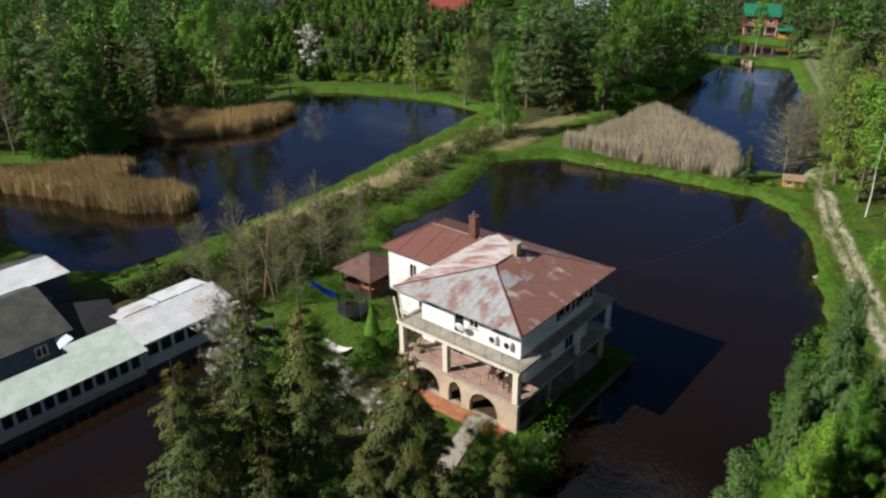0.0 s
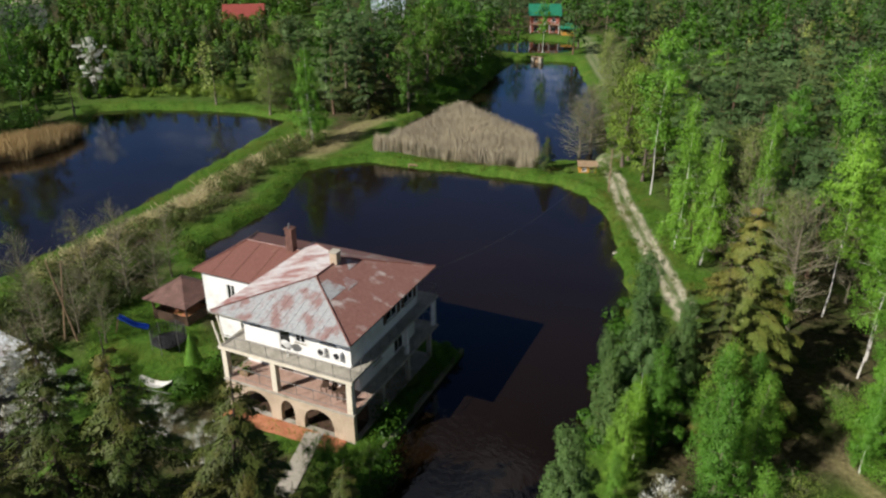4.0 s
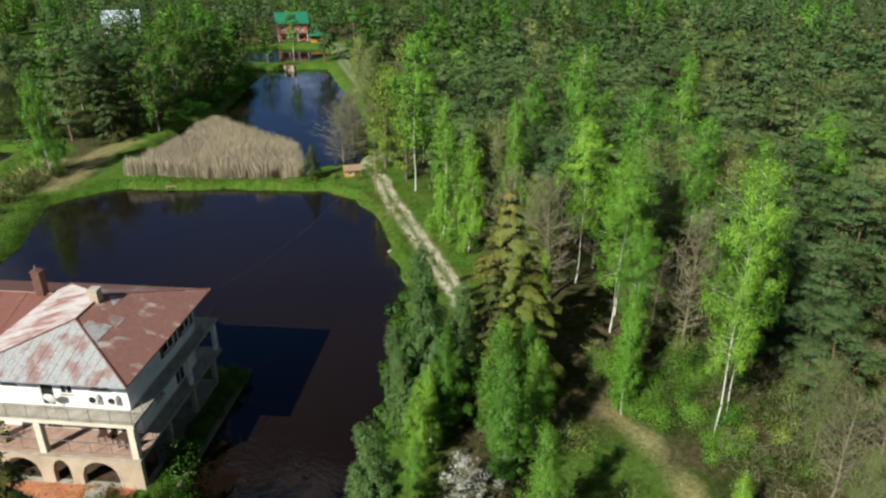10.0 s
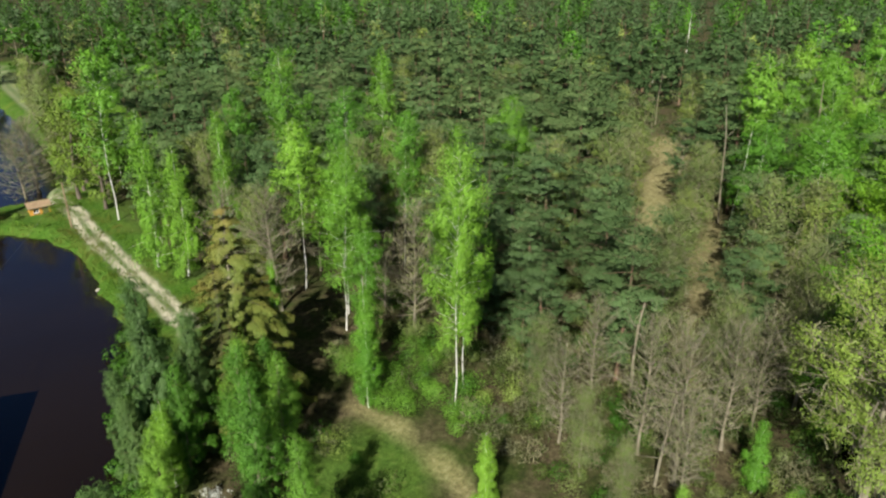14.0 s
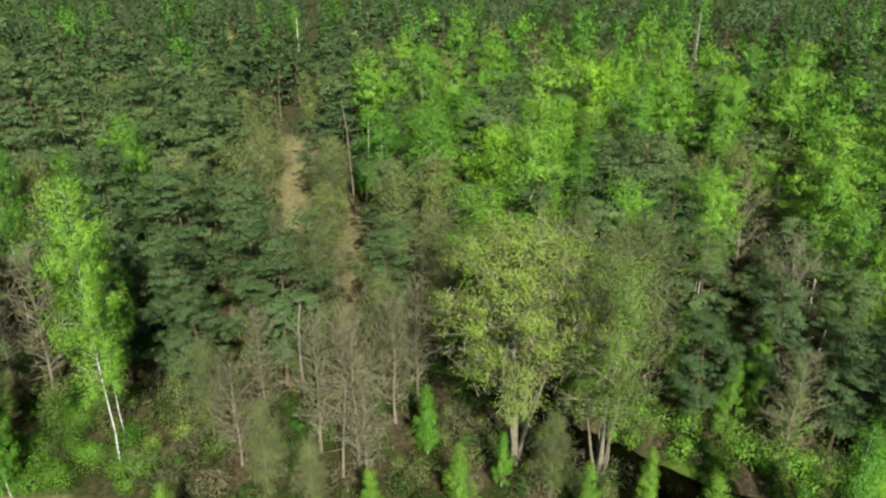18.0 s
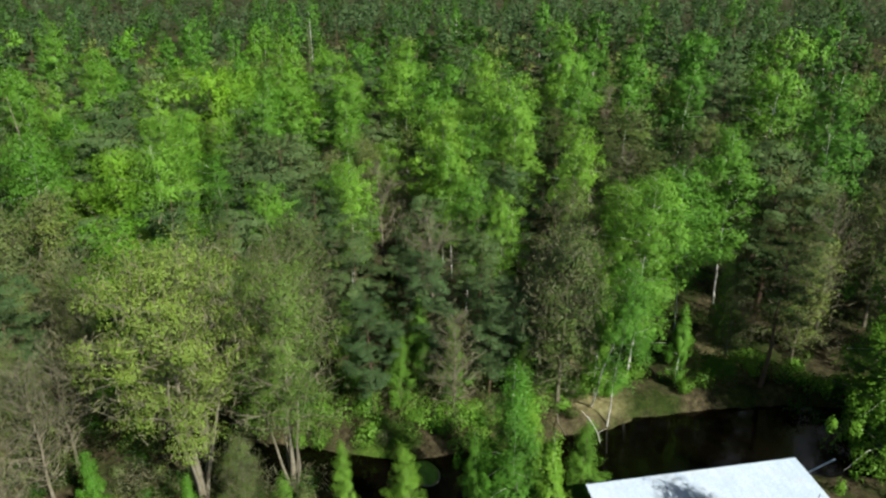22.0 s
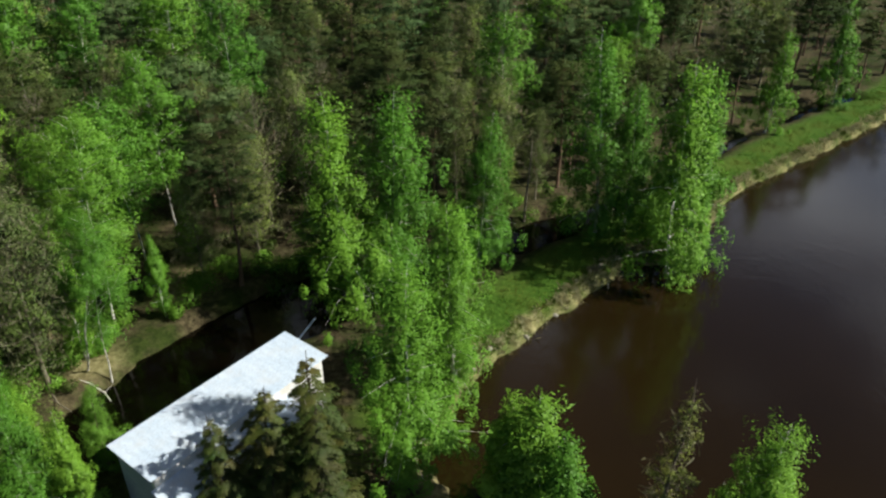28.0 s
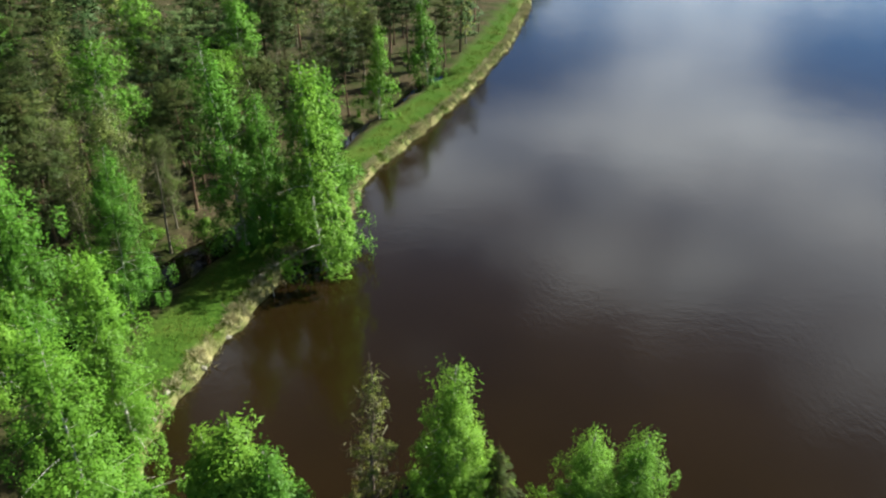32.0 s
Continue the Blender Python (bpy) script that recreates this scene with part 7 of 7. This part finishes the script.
REED_MAIN = [(28.2, 99.8), (35.8, 94), (41.9, 88), (46.2, 85.0), (49.8, 90), (51.6, 97.5), (51.2, 104), (50.6, 111), (49.6, 119), (46.4, 117), (40, 110.4), (34, 105)]
REED_A = [(-37, 119), (-31.5, 115.6), (-22.8, 116), (-16.1, 120), (-12.8, 128), (-15, 130), (-24, 126), (-34, 124)]
REED_B = [(-60, 96), (-48, 93.5), (-39.8, 90.4), (-35.6, 87.8), (-27.5, 83.2), (-23.5, 82.4), (-21.7, 85.8), (-25, 89), (-32, 92), (-33, 99), (-37, 101), (-46, 97.5), (-60, 100)]
tufts("reed_bed", fill(REED_MAIN, 6400, 1), 2.35, 0.3, 14, L_REED, "dense bed of dry straw-coloured reed", "reeds", 0.10, 2, True)
tufts("reed_bed", fill(REED_A, 2600, 2), 2.4, 0.4, 12, L_REEDG, "strip of dry straw-coloured reed in the pond", "reeds", 0.10, 3, True)
tufts("reed_bed", fill(REED_B, 3600, 3), 2.4, 0.4, 12, L_REEDG, "tongue of dry straw-coloured reed in the pond", "reeds", 0.10, 4, True)


def beside(line, count, width, seed, lo=0.0):
    """Random spots along a line, off it by up to width."""
    r = np.random.RandomState(seed)
    seg = [Vector(b) - Vector(a) for a, b in zip(line, line[1:])]
    tot = sum(s.length for s in seg)
    out = []
    for _ in range(count):
        u = r.uniform(0, tot)
        for a, s in zip(line, seg):
            if u <= s.length:
                break
            u -= s.length
        nrm = Vector((-s.y, s.x)).normalized()
        p = Vector(a) + s.normalized() * min(u, s.length) + nrm * (r.uniform(lo, width) if lo else r.uniform(-width, width))
        out.append((p.x, p.y))
    return np.array(out)


tufts("dry_grass", beside(spine, 500, 1.6, 5), 0.8, 0.4, 12, L_STRAW, "strip of dry straw-coloured grass along the dyke", "grass", 0.4, 5)
edge = [(10.2, -36), (8.9, -42.2), (6.8, -46.3), (4.2, -51.4), (1.6, -56.0), (0.2, -59.6), (-5.6, -64.5), (-9.6, -76.5), (-17.3, -87), (-29.8, -105), (-44.6, -131), (-61.6, -166)]
tufts("bank_straw", beside(edge, 900, 0.9, 6), 0.5, 0.2, 22, L_STRAW, "pale dry grass hanging over the eroded bank", "grass", 0.6, 6)
tufts("edge_grass", beside(edge, 1100, 0.8, 66), 0.38, 0.28, 12, L_GRASS, "fresh grass tufts along the broken bank", "grass", 0.5, 16)
tufts("dyke_grass", np.concatenate([beside(DYKE_TOP, 1100, 3.4, 7), beside(DYKE_SOUTH, 1300, 2.2, 8), fill(LAWN, 700, 9)]), 0.28, 0.35, 9, L_GRASS, "short fresh spring grass", "grass", 0.45, 7)
ring = POND_HOUSE[:13]
tufts("bank_grass", np.concatenate([beside(ring, 1200, 2.4, 10), beside(POND_HOUSE[26:] + POND_HOUSE[:1], 500, 2.6, 11), beside(TRACK[:7], 600, 3.0, 12), beside(POND_WEST[17:] + POND_WEST[:1], 500, 2.5, 13)]), 0.35, 0.35, 9, L_GRASS, "fresh grass on the pond banks", "grass", 0.45, 8)


def shrubs(name, spots, lo, hi, per, mat, label, size=0.22, seed=1, tall=0.8, thin=1.6):
    r = np.random.RandomState(seed)
    s = np.asarray(spots)
    z = ground_height(s[:, 0], s[:, 1])
    big = r.uniform(lo, hi, len(s))
    k = np.repeat(np.arange(len(s)), per)
    a = r.normal(size=(len(k), 3))
    a /= np.linalg.norm(a, axis=1)[:, None]
    rad = r.uniform(0.2, 1, len(k)) ** 0.5
    c = np.stack([s[k, 0] + a[:, 0] * rad * big[k] * 0.6, s[k, 1] + a[:, 1] * rad * big[k] * 0.6, z[k] + big[k] * tall * (0.5 + 0.5 * a[:, 2] * rad)], -1)
    v, q, nn = leaves(r, c, size, thin, -0.4 if thin > 3 else 0.0, 0.2, None if thin > 3 else a)
    return tagged(new(name, array_mesh(name, v, q, mat, normals=nn)), label, "shrubs", kind="stuff")


ur = np.random.RandomState(44)


def forest_spots(count, x0, x1, y0, y1):
    c = np.stack([ur.uniform(x0, x1, count * 3), ur.uniform(y0, y1, count * 3)], -1)
    return c[~open_ground(c[:, 0], c[:, 1], 0.6)][:count]


shrubs("forest_undergrowth", forest_spots(700, 14, 95, -68, 75), 0.8, 2.6, 240, L_BUSH, "tangled olive and brown forest undergrowth", 0.095, 2)
shrubs("bare_undergrowth", forest_spots(200, 24, 85, -75, 60), 0.9, 2.2, 120, M_TWIG, "leafless brown brushwood on the forest floor", 0.045, 3, 1.0, 12)
shrubs("clearing_brushwood", forest_spots(60, 30, 52, -16, 26), 1.0, 2.2, 110, M_TWIG, "grey-beige brushwood at the forest edge", 0.045, 12, 1.1, 12)
shrubs("green_bushes", forest_spots(150, 29, 58, -30, 30), 0.8, 2.4, 420, L_BROAD, "fresh green bushes at the forest edge", 0.075, 23, 1.0)
shrubs("clearing_bushes", forest_spots(190, 30, 58, -30, 30), 0.9, 2.4, 520, L_BUD, "olive bushes coming into leaf at the forest edge", 0.065, 13, 1.0)
east_bank = [(47, -11), (43, -15), (39.5, -18.5), (37.2, -22.5), (36, -26.5), (35.5, -30), (36.5, -36.5), (33, -42), (30, -48.5), (21.5, -56.5), (14, -62.5), (7.5, -68.5)]
shrubs("ditch_bushes", beside(east_bank, 150, 1.9, 41), 0.8, 2.4, 320, L_ALDER, "fresh green bushes along the ditch", 0.10, 31, 1.0)
for x, y, h in ((43.2, -15.2, 6.5), (40.8, -21.6, 6.0), (44.5, -19.5, 7.5), (39.6, -25.2, 6.8), (42.8, -24.2, 7.5), (37.5, -29.8, 5.5), (33.8, -14.2, 5.0), (32.6, -10.5, 5.0), (34.2, -3.4, 5.5), (33.0, 1.5, 4.6)):
    plant("alder", x, y, h)
shrubs("yellow_green_bushes", np.concatenate([beside([(36.8, 20.5), (38.4, 23.5), (41, 28)], 22, 1.5, 51), beside([(38, 15), (41, 20), (44, 24)], 20, 2.2, 52)]), 1.2, 2.6, 950, L_ALDER, "yellow-green bushes coming into leaf beside the track", 0.05, 33, 1.0)
shrubs("dyke_bushes", np.concatenate([beside([(20, 107), (10, 95), (2, 84.5), (-6, 76), (-14, 68)], 70, 2.6, 15), beside([(-20, 62), (-8, 68), (0, 74)], 30, 2.0, 16)]), 1.2, 2.8, 260, L_BUSH, "olive-brown bushes along the dyke", 0.13, 4, 0.9)
shrubs("dyke_scrub", np.concatenate([beside([(-24, 60.5), (-18, 62.5), (-11, 66), (-3, 72.5)], 75, 1.9, 71), beside([(-15, 57.5), (-10, 61), (-4, 66.5)], 45, 2.2, 72)]), 0.8, 2.0, 300, L_BUSH, "dark olive scrub at the foot of the dyke", 0.10, 34, 0.9)
shrubs("villa_bank_bushes", beside([(11.5, 38.9), (15, 42.3), (18.6, 45.8)], 16, 0.45, 73), 0.6, 1.5, 300, L_BROAD, "dark leafy bushes on the villa's bank", 0.09, 35, 0.9)
shrubs("hut_bushes", [(51.4, 77.6), (52.6, 77.4), (53.4, 78.4), (49.0, 80.2), (54.2, 79.6), (54.6, 77.6)], 0.8, 1.7, 420, L_WILLOW, "yellow-green bushes round the bank hut", 0.07, 36, 0.9)
shrubs("bank_bushes", np.concatenate([beside([(22, 31), (27, 36), (33, 43), (37, 48)], 26, 1.8, 17), beside([(12, -55), (20, -52), (30, -46)], 14, 1.5, 18), beside([(8, 32), (10, 37), (14, 41.5)], 10, 0.5, 19)]), 0.8, 2.2, 260, L_BROAD, "leafy green bushes on the bank", 0.13, 5, 0.9)
shrubs("garden_shrubs", [(-1.3, 47.3), (-0.6, 46.6), (-6.5, 47.0), (-8.0, 50.5), (0.6, 49.4), (1.2, 50.0), (0.2, 48.6), (1.5, 36.5), (3.6, 33.0), (7.0, 35.6)], 1.2, 2.0, 260, L_BROAD, "clipped green garden shrubs", 0.12, 6, 0.9)
far_edge = [(-62, 112), (-40, 106.5), (-38, 121), (-27, 128), (-15, 133)]
shrubs("far_bank_bushes", np.concatenate([beside(far_edge, 65, 3.0, 20), beside([(42, 123), (50, 129), (62, 142), (72, 155)], 70, 3.0, 21)]), 2.0, 4.5, 420, L_BROAD, "tall leafy bushes along the far shores", 0.17, 9, 0.9)
shrubs("junction_bushes", np.concatenate([beside([(17, 137), (22, 131), (26, 127), (31, 123.4), (36, 122), (41, 124)], 85, 1.8, 25), beside([(20, 138), (27, 131), (34, 126.5), (42, 128)], 60, 2.4, 26)]), 1.4, 3.4, 300, L_BUSH, "olive bushes at the wood's edge behind the sandy bank", 0.13, 38, 0.9)
shrubs("meadow_bushes", beside([(-8, 153), (4, 149), (14, 142.5), (21, 136)], 60, 2.6, 24), 0.9, 2.6, 300, L_WILLOW, "low yellow-green bushes behind the far bank", 0.14, 37, 0.9)
cy = thing("clipped_cypress", -0.6, 50.9, stand(-0.6, 50.9), 0, "small conical bright green garden conifer", "conifer")
rr = np.random.RandomState(8)
hh = rr.uniform(0, 1, 4200) ** 1.3
an = rr.uniform(0, math.tau, 4200)
rad = 0.72 * (1 - hh) ** 0.85 * rr.uniform(0.8, 1.04, 4200)
out_w = np.stack([np.cos(an), np.sin(an), np.full(4200, 0.45)], -1)
cv, cq, cn = leaves(rr, np.stack([rad * np.cos(an), rad * np.sin(an), 0.12 + 2.7 * hh], -1), 0.085, 1.6, -0.4, 0.0, out_w)
o = new("crown", array_mesh("crown", cv, cq, L_ALDER, normals=cn))
o.parent = cy
ball = thing("clipped_bush", -1.2, 48.0, stand(-1.2, 48.0), 0, "large round clipped green garden bush", "bush")
bw = rr.normal(size=(6500, 3))
bw /= np.linalg.norm(bw, axis=1)[:, None]
bw[:, 2] = np.abs(bw[:, 2])
lump = rr.uniform(0.84, 1.04, 6500) * (1 + 0.06 * np.sin(bw[:, 0] * 7 + 1) * np.cos(bw[:, 1] * 6))
cv, cq, cn = leaves(rr, bw * lump[:, None] * np.array([1.35, 1.35, 1.7]), 0.085, 1.5, 0.0, 0.1, bw)
o = new("crown", array_mesh("crown", cv, cq, L_BROAD, normals=cn))
o.parent = ball
part("trunk", rod(bmesh.new(), (0, 0, -0.1), (0, 0, 1.1), 0.08, 0.04), M_BARK, ball)
part("trunk", rod(bmesh.new(), (0, 0, -0.1), (0, 0, 1.6), 0.06, 0.02), M_BARK, cy)

# ---- fallen and broken wood, stones and other small things ----
def log(name, pts, r0, r1, mat, label, category="dead wood", forks=()):
    """A bare trunk along a bent line, with stubs."""
    o = thing(name, pts[0][0], pts[0][1], 0, 0, label, category)
    base = Vector((pts[0][0], pts[0][1], 0))
    rel = [Vector(p) - base for p in pts]
    v, q = tube([tuple(p) for p in rel], np.linspace(r0, r1, len(rel)), 8)
    t = new("trunk", array_mesh("trunk", v, q, mat, smooth=True))
    t.parent = o
    for (i, way, length) in forks:
        a = rel[i]
        b = a + Vector(way).normalized() * length
        part("branch", rod(bmesh.new(), a, b, r1 * 0.8, r1 * 0.25, 5), mat, o)
    return o


log("leaning_birch_trunk", [(34.4, -33.6, 0.6), (33.6, -33.2, 2.2), (33.0, -33.0, 4.6), (32.4, -33.4, 7.2)], 0.075, 0.04, M_BIRCH, "white birch trunk leaning from the ditch bank", "tree trunk")
log("fallen_birch_trunk", [(34.6, -33.0, 0.75), (33.4, -32.6, 0.7), (32.2, -32.4, 0.35), (31.6, -32.1, 0.05)], 0.06, 0.035, M_BIRCH, "fallen white birch trunk reaching into the ditch", "fallen trunk", ((1, (0.2, 0.6, 0.8), 1.0), (2, (-0.5, -0.4, 0.6), 0.8)))
log("fallen_bough", [(35.0, -31.0, 0.8), (33.8, -30.2, 0.9), (32.6, -29.9, 0.8)], 0.06, 0.03, M_BARKG, "pale fallen bough on the ditch bank", "fallen branch", ((1, (0, 0.4, 1), 0.7),))
log("broken_pine", [(46.2, 7.2, 0.8), (46.3, 7.3, 4.0), (46.2, 7.2, 7.0), (46.6, 7.0, 8.6)], 0.13, 0.07, M_BARKG, "snapped pine trunk with raw orange wood", "broken tree", ((2, (-0.9, -0.5, 0.1), 2.4), (3, (0.8, -0.7, -0.1), 2.0), (3, (-0.2, -0.9, 0.4), 1.4)))
plant("bare_tree", 38.4, 2.6, 10.5)
log("dead_tree", [(37.6, 3.6, 0.8), (37.75, 3.5, 3.0), (37.4, 3.3, 5.2), (37.9, 3.1, 7.6)], 0.11, 0.03, M_BARKG, "grey dead tree with bare crooked boughs", "dead tree", ((1, (0.8, -0.4, 0.5), 2.6), (1, (-0.7, 0.6, 0.4), 2.4), (2, (0.9, 0.3, 0.6), 2.2), (2, (-0.8, -0.5, 0.5), 2.4), (2, (0.1, 0.9, 0.5), 1.8)))
for k, (x, y, h, lx, ly) in enumerate(((96, -2, 15, 0.3, 0.2), (84.6, 6.5, 14, -0.6, 0.3), (56.2, -66.5, 10, 0.2, -0.3), (55.0, -64.0, 9, -0.2, 0.2), (58.2, -67.2, 9.5, 0.4, 0.2), (2.0, -66.5, 11, 0.3, 0.1), (10.0, -64.0, 9, -0.2, 0.3))):
    z = stand(x, y)
    log("dead_tree", [(x, y, z), (x + lx, y + ly, z + h * 0.4), (x + lx * 2.2, y + ly * 1.5, z + h * 0.75), (x + lx * 2.6, y + ly * 3, z + h)], 0.13, 0.03, M_BARKG, "pale bare trunk standing among the trees", "dead tree",
        ((1, (0.7, 0.5, 0.7), 1.6), (2, (-0.7, 0.3, 0.8), 1.8), (2, (0.4, -0.7, 0.8), 1.6), (2, (-0.3, -0.8, 0.9), 1.3)))
# round grassy islet in the ditch with a pale rim
isl = thing("grass_islet", 35.0, -20.2, 0.0, 0, "round grassy islet with a pale rim in the ditch", "islet")
bm = bmesh.new()
prof = [(0.0, 0.62), (0.5, 0.58), (0.9, 0.42), (1.12, 0.2), (1.2, -0.2)]
rings = []
for rr_, zz_ in prof[1:]:
    rings.append([bm.verts.new((rr_ * (1 + 0.06 * math.sin(3 * a)) * math.cos(a), 0.8 * rr_ * math.sin(a), zz_)) for a in (k * math.tau / 22 for k in range(22))])
top_v = bm.verts.new((0, 0, prof[0][1]))
for k in range(22):
    j = (k + 1) % 22
    bm.faces.new((top_v, rings[0][k], rings[0][j]))
    for a, b in zip(rings, rings[1:]):
        bm.faces.new((a[k], b[k], b[j], a[j]))
part("turf", bm, surface("islet_turf", (0.09, 0.22, 0.03), (0.15, 0.30, 0.05), 0.95, 3, 14, 0.5), isl)
bm = bmesh.new()
for k in range(22):
    a, b = k * math.tau / 22, (k + 1) * math.tau / 22
    rod(bm, (1.2 * math.cos(a), 0.96 * math.sin(a), 0.05), (1.2 * math.cos(b), 0.96 * math.sin(b), 0.04), 0.04, sides=6)
part("rim", bm, M_CONC, isl, "pale concrete rim")
# pale stones on the dyke and at the water's edge
sr = random.Random(5)
for x, y in ((2.2, -56.5), (3.0, -55.4), (-6.2, -71.0), (-5.8, -72.4), (6.6, -46.0), (8.8, -43.2), (9.4, -41.0), (5.0, -49.6), (43.9, 63.4), (43.2, 62.0), (42.7, 60.4), (42.2, 58.9), (41.6, 57.6), (44.6, 64.8)):
    st = thing("stone", x, y, stand(x, y) - 0.05, sr.uniform(0, 360), "pale fieldstone in the bank grass", "stone", "bank stones")
    bm = bmesh.new()
    bmesh.ops.create_icosphere(bm, subdivisions=2, radius=1.0)
    sx, sy, sz = sr.uniform(0.2, 0.42), sr.uniform(0.16, 0.3), sr.uniform(0.12, 0.22)
    for v in bm.verts:
        d = 1 + 0.22 * noise.noise(v.co * 1.7 + Vector((x, y, 0)))
        v.co = Vector((v.co.x * sx * d, v.co.y * sy * d, v.co.z * sz * d + sz * 0.5))
    part("boulder", bm, M_CONC, st)
# white marker stick at the corner of the dyke
mk = thing("marker_stick", 1.3, -54.6, stand(1.3, -54.6) - 0.2, 0, "short white marker stick on the bank edge", "stick")
part("shaft", rod(bmesh.new(), (0, 0, 0), (0.1, 0.05, 1.0), 0.05, 0.04), M_CREAM, mk)
# low timber jetty edge by the reeds
jt = thing("bank_jetty", 31.6, 92.6, 0.0, -36, "small grey timber fishing stage on the bank", "jetty")
for k in range(6):
    part("plank", boxes((-0.7, 0.7, -0.6 + 0.2 * k, -0.42 + 0.2 * k, 0.38, 0.43)), M_WOOD, jt)
for px in (-0.6, 0.6):
    for py in (-0.5, 0.5):
        part("post", rod(bmesh.new(), (px, py, -0.8), (px, py, 0.379), 0.05), M_WOOD, jt)
# steel rail in the near corner of the shed pond
rl = thing("pond_rail", -15.6, 26.2, 0.0, 12, "thin pale steel handrail by the shed pond", "handrail")
part("rail", rod(bmesh.new(), (-2.6, 0.3, 1.5), (2.6, -0.3, 1.5), 0.035), M_SHEET, rl)
for k in range(4):
    part("post", rod(bmesh.new(), (-2.4 + 1.6 * k, 0.28 - 0.19 * k, -0.8), (-2.4 + 1.6 * k, 0.28 - 0.19 * k, 1.5), 0.03), M_SHEET, rl)
# small spruce by the hut
plant("spruce", 46.9, 82.4, 5.0, share=1.2, wide=1.6)
